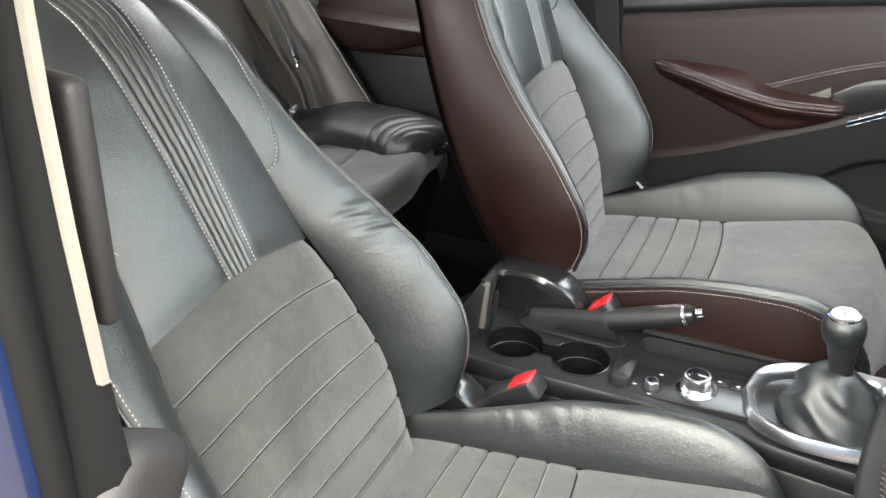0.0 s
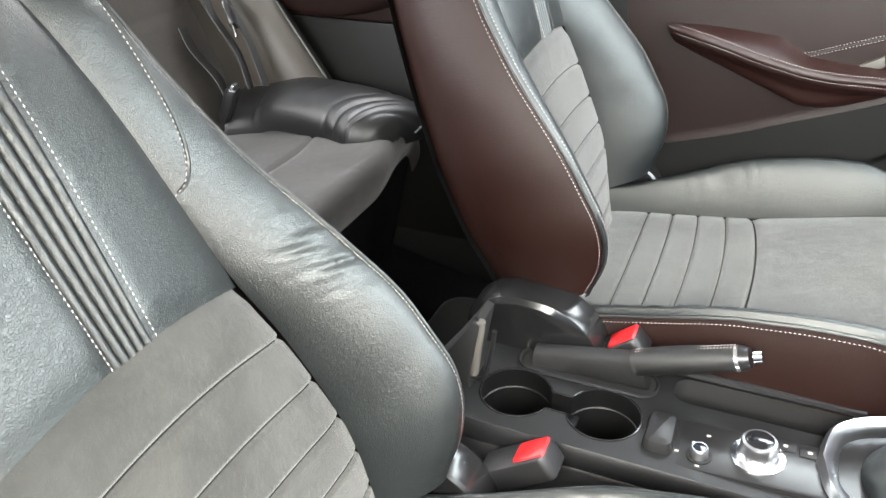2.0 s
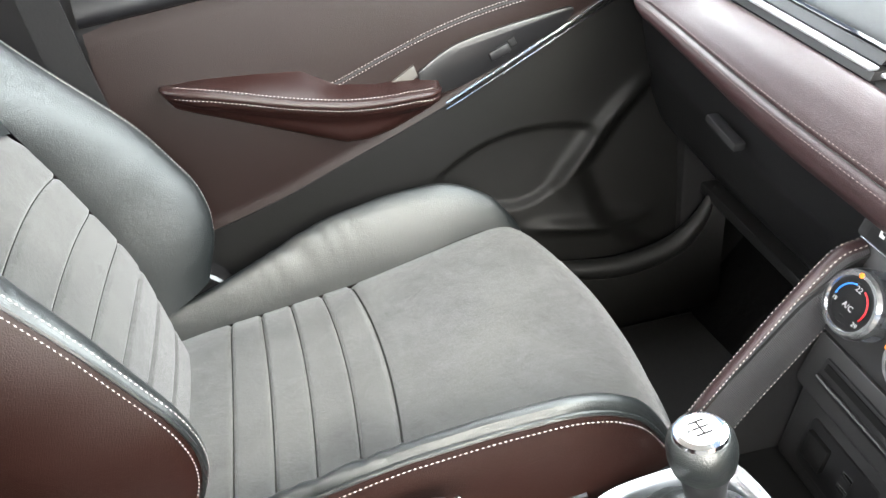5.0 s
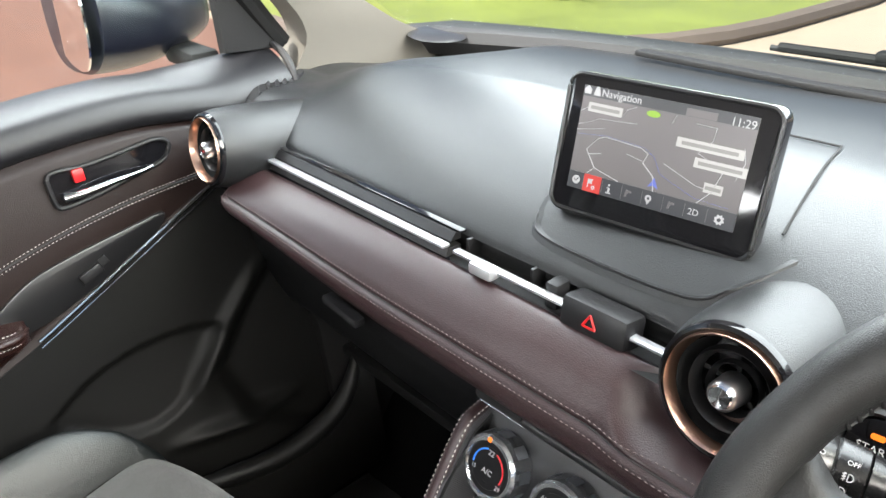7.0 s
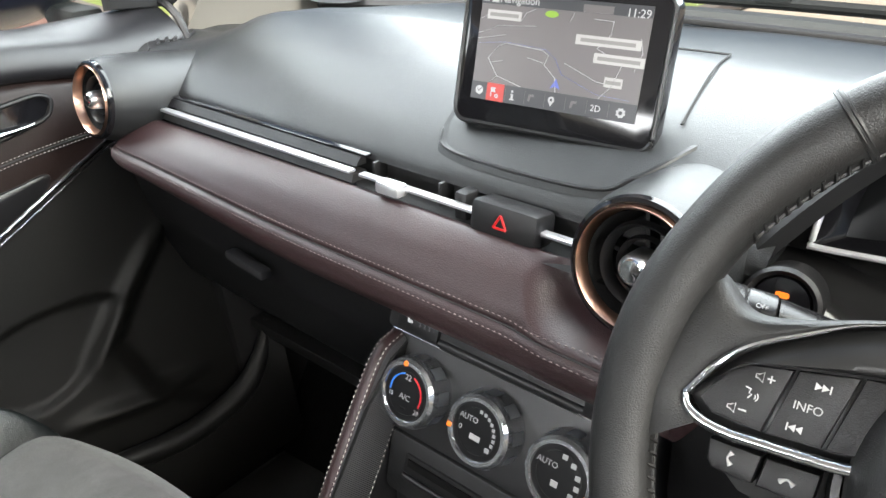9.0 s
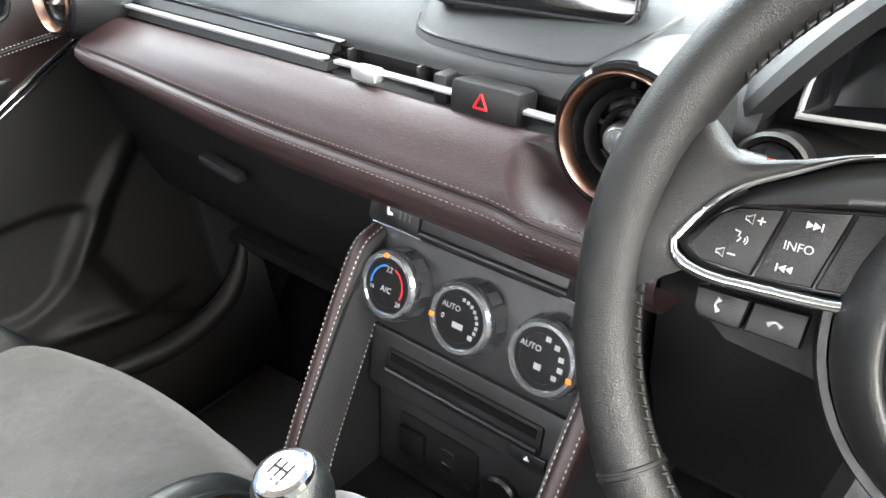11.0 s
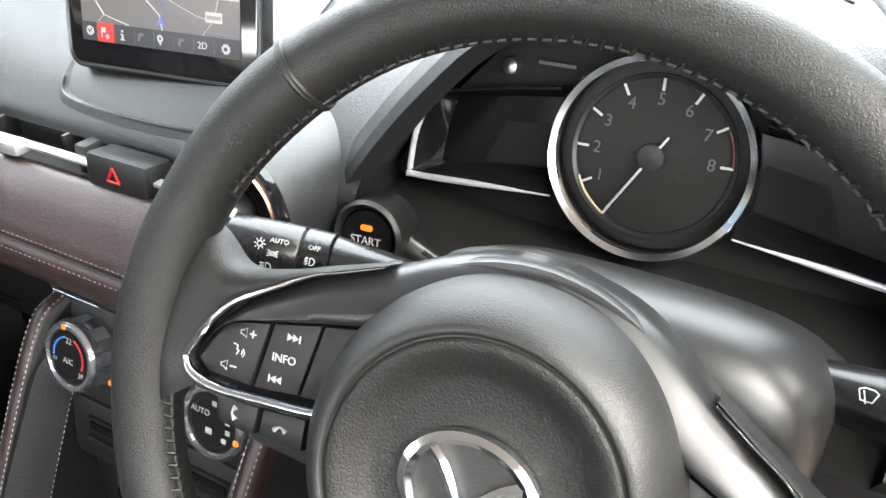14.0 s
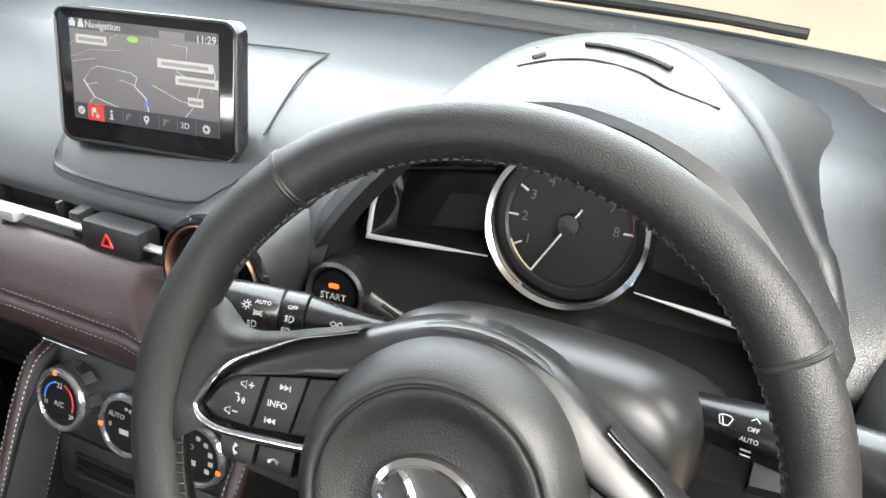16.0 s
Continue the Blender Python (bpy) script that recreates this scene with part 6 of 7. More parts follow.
icon([(-0.0032, -0.003), (0.0032, -0.003), (0.0032, 0.0004), (0.0042, 0.0004), (0, 0.0042), (-0.0042, 0.0004), (-0.0032, 0.0004)], -0.0725, 0.041, name="title_icon")
icon([(-0.0034, -0.0035), (0.0034, -0.0035), (0.0026, 0.0005), (0.0012, 0.0042), (-0.0012, 0.0042), (-0.0026, 0.0005)], -0.0632, 0.041, name="title_icon")
flat("menu_tile", -0.0523, -0.0375, 0.0172, 0.015, SCREENRED, 0.0014)
part("menu_icon", prism([(-0.003, -0.004), (-0.0022, -0.004), (-0.0022, 0.0), (0.002, 0.0), (0.001, 0.002), (0.002, 0.004), (-0.003, 0.004)], dm @ Matrix.Translation((-0.0535, -0.0375, 0.0018)), 0, 0.0003), SCREENWHITE, disp)
part("menu_icon", ring(dm @ Matrix.Translation((-0.0505, -0.0405, 0.0018)), 0.0008, 0.0018, 0, 0.0003, 12), SCREENWHITE, disp)
icon(disc(0.0038, 18), -0.0685, -0.0372)
part("menu_icon", tube([dm @ Vector((-0.0685 + a, -0.0372 + b, 0.0018)) for a, b in ((-0.0018, 0.0012), (-0.0002, -0.0012), (0.0022, 0.002))], 0.0005, 5), SCREENDARK, disp)
icon([(-0.0022, -0.0042), (0.0022, -0.0042), (0.0022, -0.0032), (0.0011, -0.0032), (0.0011, 0.001), (-0.0018, 0.001), (-0.0018, 0.0002), (-0.0008, 0.0002), (-0.0008, -0.0032), (-0.0022, -0.0032)], -0.0354, -0.0378)
icon(disc(0.0011, 10), -0.0354, -0.0346)
part("menu_icon", ring(dm @ Matrix.Translation((0.0022, -0.0365, 0.0014)), 0.0012, 0.0029, 0, 0.0003, 16), SCREENWHITE, disp)
icon([(-0.0022, 0.0), (0, -0.004), (0.0022, 0.0)], 0.0022, -0.038)
text("menu_word", "2D", 0.0075, dm @ Matrix.Translation((0.0425, -0.0378, 0.0014)), SCREENWHITE, disp)
icon([((0.0042 if (k // 2) % 2 else 0.0034) * math.cos(k * math.tau / 32), (0.0042 if (k // 2) % 2 else 0.0034) * math.sin(k * math.tau / 32)) for k in range(32)], 0.0645, -0.038)
part("menu_icon", prism(disc(0.0016, 12), dm @ Matrix.Translation((0.0645, -0.038, 0.0018)), 0, 0.0003), SCREENDARK, disp)
for x in (-0.017, 0.0225):
    icon([(-0.003, -0.003), (-0.001, -0.003), (0.0, 0.001), (0.003, 0.001), (0.003, 0.003), (-0.002, 0.003)], x, -0.0375, SCREENGREY)
for k in range(7):
    flat("menu_divider", -0.0615 + 0.0192 * k, -0.0375, 0.0003, 0.011, SCREENGREY, 0.0014)
road([(0.06, -0.67), (0.03, -0.41), (-0.12, -0.2), (-0.08, -0.02), (-0.17, 0.06), (-0.62, 0.11), (-0.71, 0.05), (-0.83, -0.2), (-0.69, -0.52), (-0.37, -0.66)], 0.0021)
road([(-0.69, -0.52), (-0.77, -0.64)], 0.0018)
road([(-0.79, -0.28), (-0.64, -0.22)])
road([(-0.33, -0.11), (-0.13, -0.17)])
road([(0.12, -0.12), (0.51, -0.37), (0.73, -0.4)])
road([(0.76, -0.04), (0.69, -0.41), (0.56, -0.66)], 0.002)
road([(-1.0, 0.24), (-0.87, 0.32), (-0.74, 0.42), (-0.28, 0.47)], 0.0011)
road([(-1.0, 0.14), (-0.65, 0.26)], 0.0011)
road([(-1.0, 0.5), (-0.89, 0.61)], 0.0011)
road([(-0.48, 0.52), (-0.42, 0.69), (-0.32, 0.77)], 0.0012)
road([(0.6, 0.69), (0.59, 0.46), (0.46, 0.2), (0.59, 0.11)], 0.0015)
road([(0.38, 0.7), (0.6, 0.69)], 0.0011)
road([(0.11, 0.61), (0.15, 0.78)], 0.0011)
road([(0.92, 0.45), (0.96, 0.2), (0.9, -0.12)], 0.0012)
part("map_river", tube([dm @ Vector((x * 0.077, y * 0.045, 0.0008)) for x, y in ((-0.98, 0.06), (-0.62, 0.13), (-0.13, 0.08), (0.0, -0.06), (0.1, -0.33), (0.52, -0.59), (0.9, -0.62))], 0.0003, 4, flat=0.3), SCREENBLUE, disp)
icon([(-0.0045, -0.0035), (0, -0.0018), (0.0045, -0.0035), (0, 0.0048)], 0.004, -0.0235, SCREENBLUE, "map_arrow")
for x, y, w in ((-0.053, 0.0275, 0.033), (0.044, 0.0148, 0.056), (0.0555, 0.0018, 0.043), (0.054, -0.0158, 0.0155)):
    tag = flat("map_tag", x, y, w, 0.0078, SCREENTAG, 0.0014)
    part("tag_bar", box(dm @ Vector((x, y, 0.0018)), (w * 0.84, 0.003, 0.0003), 0, dm.to_3x3().to_4x4()), TAGBAR, tag)
icon([(0.0062 * math.cos(q), 0.0027 * math.sin(q)) for q in np.linspace(0, math.tau, 20, endpoint=False)], -0.0085, 0.032, SCREENGREEN, "map_sign")
flat("menu_tag", 0.0316, 0.0392, 0.026, 0.006, SCREENGREY, 0.0014)
# tray under the screen
def on_dash(x, y, lift):
    return Vector((x, y, lerp([(r[1], r[2]) for r in TOP], y) + lift))


front = curve([on_dash(x, y, 0.004) for x, y in ((-0.135, 0.50), (-0.128, 0.462), (-0.1, 0.446), (0.035, 0.446), (0.07, 0.462), (0.1, 0.5))], 30)
tray = part("screen_tray", loft([[p + Vector((0, -0.004, -0.006)) for p in front], front, [p.lerp(Vector((-0.02, 0.5, 0.772)), 0.12) + Vector((0, 0.004, -0.002)) for p in front], [p.lerp(Vector((-0.02, 0.505, 0.772)), 0.9) for p in front]], closed=False), DASHSKIN, dash, "shallow tray at the screen's foot", sharp=30)
part("tray_lip", tube(front[6:24], 0.0012, 6), SMOOTH, tray)
def dash_at(x, y, lift=0.0008):
    v = min(np.linspace(0, 1, 200), key=lambda v: abs(dash_top((x + 0.78) / 1.56, v)[1] - y))
    return Vector(dash_top((x + 0.78) / 1.56, float(v))) + Vector((0, 0, lift))


gap_line = [dash_at(x, y, 0.0022) for x, y in ((-0.09, 0.676), (-0.006, 0.679), (0.036, 0.680), (0.0425, 0.678), (0.0465, 0.673), (0.062, 0.6), (0.077, 0.517))]
part("panel_gap", tube(curve(gap_line, 60), 0.0011, 5), DARK, dash)
for sx in (-1, 1):
    vent = part("corner_speaker", lathe([(0.0, 0.004), (0.045, 0.004), (0.052, 0.0)], Matrix.Translation((0.575 if sx > 0 else -0.715, 0.93 if sx > 0 else 0.85, 0.775 if sx > 0 else 0.782)) @ Matrix.Rotation(radians(4), 4, "Y"), 36), LATCH, dash, "round black speaker grille")
part("top_vent", box((-0.05, 0.93, 0.796), (0.62, 0.02, 0.008), 0.002), DARK, dash, "narrow black demister vent")
sv = part("side_vent", grid(lambda u, v: dash_at(-0.738 + (0.043 + 0.016 * math.sin(math.pi * v)) * (1 - 0.75 * v) * u, 0.478 + 0.105 * v, 0.0012), 6, 24), DARK, dash, "black side window vent")
for k in range(6):
    f = (k + 0.7) / 6.6
    end = -0.738 + (0.043 + 0.016 * math.sin(math.pi * f)) * (1 - 0.75 * f)
    a, b = dash_at(end, 0.474 + 0.105 * f, 0.001), dash_at(-0.738, 0.496 + 0.105 * f, 0.001)
    part("louvre", loft([[p + Vector((0, 0, -0.002)), p + Vector((0, 0.004, 0.0035)), p + Vector((0, 0.0075, 0.0035)), p + Vector((0, 0.009, -0.002))] for p in (a, a.lerp(b, 0.5), b)]), LATCH, sv)

# ---- instrument hood and dials ----
from mathutils.bvhtree import BVHTree

DIMPRINT = material("dim grey print", (0.06, 0.062, 0.065), 0.6)
GOLDPRINT = material("pale gold print", (0.4, 0.33, 0.2), 0.5)
DIMRED = material("dim red print", (0.08, 0.01, 0.01), 0.6)
SATIN = material("brushed edge metal", (0.6, 0.6, 0.62), 0.36, 0.45)
hood = thing("instrument_cluster", (0.368, 0.55, 0.7), "instrument cluster with one large round dial under a black hood", "instrument cluster")
HX = 0.368


def arch(rows, y0, y1, n=44):
    pts = [(-w, z) for w, z in rows] + [(w, z) for w, z in rows[-2::-1]]
    c = curve([(x, z, 0) for x, z in pts], n)
    zmin, zmax = rows[0][1], rows[-1][1]
    return [(HX + p.x, y0 + (y1 - y0) * (p.y - zmin) / (zmax - zmin), p.y) for p in c]


A0 = ((0.232, 0.655), (0.217, 0.705), (0.19, 0.755), (0.142, 0.816), (0.09, 0.86), (0.0, 0.882))
A1 = ((0.236, 0.655), (0.224, 0.71), (0.198, 0.762), (0.148, 0.824), (0.094, 0.868), (0.0, 0.89))
A2 = ((0.24, 0.655), (0.23, 0.71), (0.208, 0.76), (0.16, 0.816), (0.098, 0.855), (0.0, 0.872))
A3 = ((0.245, 0.655), (0.24, 0.70), (0.225, 0.745), (0.18, 0.785), (0.1, 0.805), (0.0, 0.81))
I0 = tuple((w - 0.014, z - 0.012) for w, z in A0)
I1 = tuple((w - 0.004, z - 0.012) for w, z in A0)
skin_bm = loft([arch(A0, 0.43, 0.475), arch(A1, 0.436, 0.5), arch(A1, 0.5, 0.6), arch(A2, 0.6, 0.7), arch(A3, 0.72, 0.82), arch(tuple((w, z - 0.05) for w, z in A3), 0.78, 0.9)], closed=False)
skin_tree = BVHTree.FromBMesh(skin_bm)


def on_hood(x, y, lift=0.0):
    hit = skin_tree.ray_cast(Vector((x, y, 1.2)), Vector((0, 0, -1)))[0]
    return hit + Vector((0, 0, lift))


part("hood_skin", skin_bm, DASHSKIN, hood, "grained black hood", sharp=60)
ridge = curve([on_hood(*p) for p in ((0.30, 0.60), (0.345, 0.645), (0.385, 0.655), (0.425, 0.63), (0.46, 0.585), (0.495, 0.545), (0.525, 0.512), (0.548, 0.49))], 40) + [Vector((0.585, 0.455, 0.70)), Vector((0.596, 0.445, 0.66))]
ridge = curve(ridge[::3] + ridge[-2:], 60)
part("hood_ridge", tube(ridge, [0.002 + 0.009 * smooth(6, 40, k) for k in range(60)], 14, flat=0.6), DASHSKIN, hood, "rounded ridge sweeping down the hood's side")
part("hood_edge", loft([arch(I0, 0.428, 0.474), arch(tuple((w - 0.006, z - 0.005) for w, z in A0), 0.424, 0.468), arch(A0, 0.43, 0.475)], closed=False), PLASTIC, hood, sharp=60)
part("hood_lining", loft([arch(I0, 0.428, 0.474), arch(I1, 0.5, 0.535)], closed=False), DARK, hood, "black hood lining")
mt = axes((0.365, 0.506, 0.772), (1, 0, 0), (0, 0.26, 0.966))
back_pts = [(p[0] - 0.365, (p[2] - 0.772) * 1.03) for p in arch(I1, 0, 0, 30)]
part("back_plate", prism(back_pts, mt @ Matrix.Translation((0, 0, -0.022)), -0.006, 0.0), DARK, hood, "black back plate")
LEDGE = material("satin ledge plastic", (0.012, 0.012, 0.012), 0.29, spot=0.12)
ledge_line = curve(((0.0, 0.52, 0.705), (0.3, 0.48, 0.698), (0.5, 0.455, 0.692), (0.62, 0.442, 0.687), (0.75, 0.434, 0.675), (1.0, 0.429, 0.64)), 60)


def ledge(x, v):
    """The moulding under the dials, drawn up round the start button."""
    p = ledge_line[min(59, int(v * 59))]
    up = smooth(-0.09, -0.17, x)
    return (HX + x, p.y - 0.004 * up, p.z + up * (0.01 + 0.022 * smooth(0.2, 0.6, v)) * smooth(1.0, 0.75, v))
part("lower_ledge", grid(lambda u, v: ledge(-0.225 + 0.45 * u, v), 60, 24), LEDGE, hood, "satin black ledge below the dials", sharp=70)
part("ledge_lip", tube([Vector(ledge(x, 0.62)) + Vector((0, -0.0004, 0.0003)) for x in np.linspace(-0.13, 0.2, 40)], 0.0016, 6), LEDGE, hood)
tach = part("dial_ring", lathe([(0.0655, -0.02), (0.0665, 0.004), (0.0645, 0.007), (0.0605, 0.005), (0.0575, -0.008)], mt, 64), CHROME, hood, "polished dial ring")
part("dial_face", lathe([(0.058, -0.009), (0.0, -0.009)], mt, 48), DARK, tach, "black dial face")
part("dial_inner_ring", lathe([(0.053, -0.0085), (0.0525, -0.006), (0.05, -0.007), (0.0495, -0.0085)], mt, 48), SMOOTH, tach)


def around(r, deg, z):
    q = radians(deg)
    return mt @ Vector((r * math.cos(q), r * math.sin(q), z))


for k in range(9):
    deg = 240 - k * 29.6
    d = mt.to_3x3().to_4x4() @ Matrix.Rotation(radians(deg), 4, "Z")
    part("tick", box(around(0.046, deg, -0.0075), (0.008, 0.0016, 0.0005), 0, d), PALEPRINT, tach)
    if k:
        text("dial_number", str(k), 0.011, mt @ Matrix.Translation((0.0365 * math.cos(radians(deg)), 0.0365 * math.sin(radians(deg)), -0.0075)), DIMPRINT, tach)
part("dial_arc", tube([around(0.0495, a, -0.0065) for a in np.linspace(240, 205, 12)], 0.0008, 5), GOLDPRINT, tach)
part("dial_arc", tube([around(0.0495, a, -0.0065) for a in np.linspace(30, 4, 12)], 0.0007, 5), DIMRED, tach)
nd = mt.to_3x3().to_4x4() @ Matrix.Rotation(radians(240), 4, "Z")
part("needle", box(around(0.014, 240, -0.004), (0.062, 0.0016, 0.0012), 0.0004, nd), PALEPRINT, tach, "white needle")
part("needle_hub", lathe([(0.009, -0.007), (0.0085, -0.003), (0.0, -0.002)], mt, 24), PLASTIC, tach)
GHOST = material("unlit display cell", (0.009, 0.0092, 0.0095), 0.6, **{"Specular IOR Level": 0.1})
SCREENBLACK = material("unlit display", (0.004, 0.0042, 0.0045), 0.2, **{"Specular IOR Level": 0.12})
for sx in (-1, 1):
    outer = curve([(x, y, 0) for x, y in ((0.0595, -0.0385), (0.115, -0.0425), (0.166, -0.0462), (0.1695, -0.043), (0.1675, -0.014), (0.1605, 0.008), (0.1555, 0.0145), (0.144, 0.0192), (0.1, 0.0285), (0.064, 0.0345))], 60)
    inner = curve([(x, y, 0) for x, y in ((0.0595, -0.022), (0.11, -0.0285), (0.1475, -0.0342), (0.1505, -0.0315), (0.149, -0.01), (0.1455, 0.007), (0.1425, 0.0125), (0.134, 0.0155), (0.098, 0.0215), (0.064, 0.0265))], 60)

    def at(p, h, k=0.0):
        return mt @ Vector((sx * p.x, p.y, h))
    side = part("display_bezel", loft([[at(p, -0.012) for p in outer], [at(p, 0.002) for p in outer], [at(p.lerp(q, 0.14), 0.0035) for p, q in zip(outer, inner)], [at(p.lerp(q, 0.3), 0.001) for p, q in zip(outer, inner)], [at(q, -0.014) for q in inner]], closed=False), GLOSS, hood, "glossy black frame of the side display", sharp=50)
    part("display_edge", tube([at(p.lerp(q, 0.08), 0.003) for p, q in zip(outer[:44], inner)], [0.0008 + 0.0016 * smooth(0, 8, k) * smooth(44, 34, k) for k in range(44)], 8), SATIN, side, "bright edge of the display")
    part("display_glint", tube([at(p.lerp(q, 0.12), 0.003) for p, q in zip(outer[44:], inner[44:])], 0.0009, 6), SMOOTH, side)
    panel = [(sx * q.x, q.y) for q in inner[::3]] + [(sx * 0.05, 0.027), (sx * 0.05, -0.022)]
    part("side_display", prism(panel if sx < 0 else panel[::-1], mt, -0.018, -0.014), SCREENBLACK, side, "unlit black display")
    ghost = [(sx * 0.118, -0.028), (sx * 0.066, -0.021), (sx * 0.066, 0.008), (sx * 0.104, 0.003)]
    part("display_segment", prism(ghost if sx < 0 else ghost[::-1], mt, -0.0138, -0.0134), GHOST, side)
part("trip_knob", lathe([(0.006, -0.02), (0.0055, 0.0), (0.0, 0.001)], mt @ Matrix.Translation((-0.108, 0.0405, -0.012)), 16), SILVER, hood)
part("hood_print", box(mt @ Vector((-0.074, 0.0465, -0.012)), (0.026, 0.0022, 0.0004), 0, mt.to_3x3().to_4x4()), DIMPRINT, hood)
flap = [on_hood(x, y, 0.0015) for x, y in ((0.344, 0.588), (0.362, 0.583), (0.38, 0.579), (0.398, 0.575), (0.414, 0.570))]
part("hood_slot", tube(flap, 0.0035, 8, flat=0.6), DARK, hood, "black slot on top of the hood")
part("flap_seam", tube(curve([on_hood(x, y, 0.0006) for x, y in ((0.305, 0.54), (0.33, 0.547), (0.36, 0.548), (0.395, 0.543), (0.42, 0.532), (0.455, 0.54))], 24), 0.0009, 5), DARK, hood)
part("flap_mark", tube([on_hood(x, y, 0.001) for x, y in ((0.311, 0.558), (0.318, 0.566))], 0.0022, 6), DARK, hood)

# start button
sb = thing("start_button", (0.203, 0.43, 0.71), "round black start button with an amber light", "start button")
mb = axes((0.203, 0.424, 0.712), (1, 0.1, 0), (0, 0.25, 0.96))
part("button_ring", lathe([(0.026, -0.03), (0.026, 0.0), (0.0235, 0.003), (0.0205, 0.0), (0.02, -0.004)], mb, 36), PLASTIC, sb)
bt = part("button_face", lathe([(0.0195, -0.004), (0.0185, 0.0), (0.0, 0.001)], mb, 32), GLOSS, sb)
part("lamp", prism(rounded(0.009, 0.004, 0.0018), mb @ Matrix.Translation((0, 0.007, 0.001)), 0, 0.0006), AMBER, bt, "amber lamp")
text("word", "START", 0.0078, mb @ Matrix.Translation((0, -0.002, 0.0018)), PALEPRINT, bt)
text("word", "STOP", 0.0078, mb @ Matrix.Translation((0, -0.010, 0.0016)), PALEPRINT, bt)

# ---- steering column, stalks and wheel ----
SHROUD = material("satin grained column plastic", (0.013, 0.013, 0.0128), 0.36, bump=(("cell", 1000, 0.08),), spot=0.12)
col = thing("steering_column", (0.385, 0.4, 0.7), "black steering column shroud behind the wheel", "steering column")
rings = []
for y, w, h, z in ((0.322, 0.06, 0.03, 0.71), (0.324, 0.092, 0.05, 0.714), (0.332, 0.101, 0.059, 0.717), (0.36, 0.106, 0.063, 0.719), (0.42, 0.113, 0.05, 0.697), (0.47, 0.117, 0.03, 0.675)):
    rings.append([(0.391 + w * math.copysign(abs(math.cos(q)) ** 0.6, math.cos(q)), y, z + h * math.copysign(abs(math.sin(q)) ** 0.7, math.sin(q))) for q in np.linspace(0, math.tau, 40, endpoint=False)])
part("shroud", loft(rings), SHROUD, col, "black plastic shroud", sharp=60)


STALK = material("smooth stalk plastic", (0.0065, 0.0065, 0.0068), 0.27, spot=0.1)
LAMP = [(0.2 + 0.75 * math.cos(q), 0.7 * math.sin(q)) for q in np.linspace(-math.pi / 2, math.pi / 2, 9)] + [(0.0, 0.7), (0.0, -0.7), (0.2, -0.7)]
RAYS = [[(-0.3, y), (-1.0, y)] for y in (-0.5, 0.0, 0.5)]
GLYPHS = {
    "~sun": [[(0.45 * math.cos(q), 0.45 * math.sin(q)) for q in np.linspace(0, math.tau, 13)]] + [[(0.65 * math.cos(q), 0.65 * math.sin(q)), (math.cos(q), math.sin(q))] for q in np.linspace(0, math.tau, 8, endpoint=False)],
    "~side": [[(0.15 * k, -0.4), (0.45 * k, -0.4), (0.45 * k, 0.4), (0.15 * k, 0.4), (0.15 * k, -0.4)] for k in (-1, 1)] + [[(0.55 * k, 0.3 * j), (1.05 * k, 0.6 * j)] for k in (-1, 1) for j in (-1, 0, 1)],
    "~beam": [LAMP] + RAYS,
    "~fog": [LAMP] + [[(-0.3, y), (-1.0, y - 0.25)] for y in (-0.35, 0.15, 0.65)] + [[(-0.65, -0.8), (-0.55, -0.3), (-0.75, 0.3), (-0.65, 0.8)]],
    "~turn": [[(k * 0.2, -0.3), (k * 0.7, -0.3), (k * 0.7, -0.65), (k * 1.25, 0.0), (k * 0.7, 0.65), (k * 0.7, 0.3), (k * 0.2, 0.3), (k * 0.2, -0.3)] for k in (-1, 1)],
    "~wipe": [[(-1, 0.5), (-0.5, 0.8), (0.5, 0.8), (1, 0.5), (0.6, -0.6), (-0.6, -0.6), (-1, 0.5)], [(0.0, -0.9), (-0.5, 0.5)]],
    "~up": [[(-0.7, -0.3), (0.0, 0.3), (0.7, -0.3)]],
}


def stalk(name, a, b, r, label, words):
    s = thing(name, a, label, "stalk", "column stalks")
    a, b = Vector(a), Vector(b)
    d = (b - a).normalized()
    part("arm", tube([a, a + d * 0.03, b - d * 0.069], [r * 0.5, r * 0.62, r * 0.9], 20), STALK, s)
    part("barrel", tube([b - d * 0.068, b - d * 0.067, b - d * 0.051, b - d * 0.05], [r * 0.9, r * 0.965, r * 0.99, r * 0.95], 28), STALK, s)
    part("end_barrel", tube([b - d * 0.049, b - d * 0.048, b - d * 0.003, b], [r * 0.97, r * 1.01, r * 1.02, r * 0.85], 28), STALK, s)
    part("collar", tube([b - d * 0.051, b - d * 0.048], r * 0.94, 24), DARK, s)
    m = axes((0, 0, 0), d if d.x > 0 else -d, (0, 0.35, 0.9))
    for t, off, up, size in words:
        p = b - d * off
        n = m.to_3x3() @ Vector((0, math.sin(up), math.cos(up)))
        frame_m = axes(p + n * (r * 1.03), d if d.x > 0 else -d, n.cross(d if d.x > 0 else -d))
        if t[0] == "=":
            part("mark", box((0, 0, 0), (0.006, 0.001, 0.0004), 0, frame_m), PALEPRINT, s)
        elif t in GLYPHS:
            for line in GLYPHS[t]:
                part("mark", tube([frame_m @ Vector((x * size, y * size, 0)) for x, y in line], 0.00038, 4), PALEPRINT, s)
        else:
            text("word", t, size, frame_m, PALEPRINT, s)
    return s


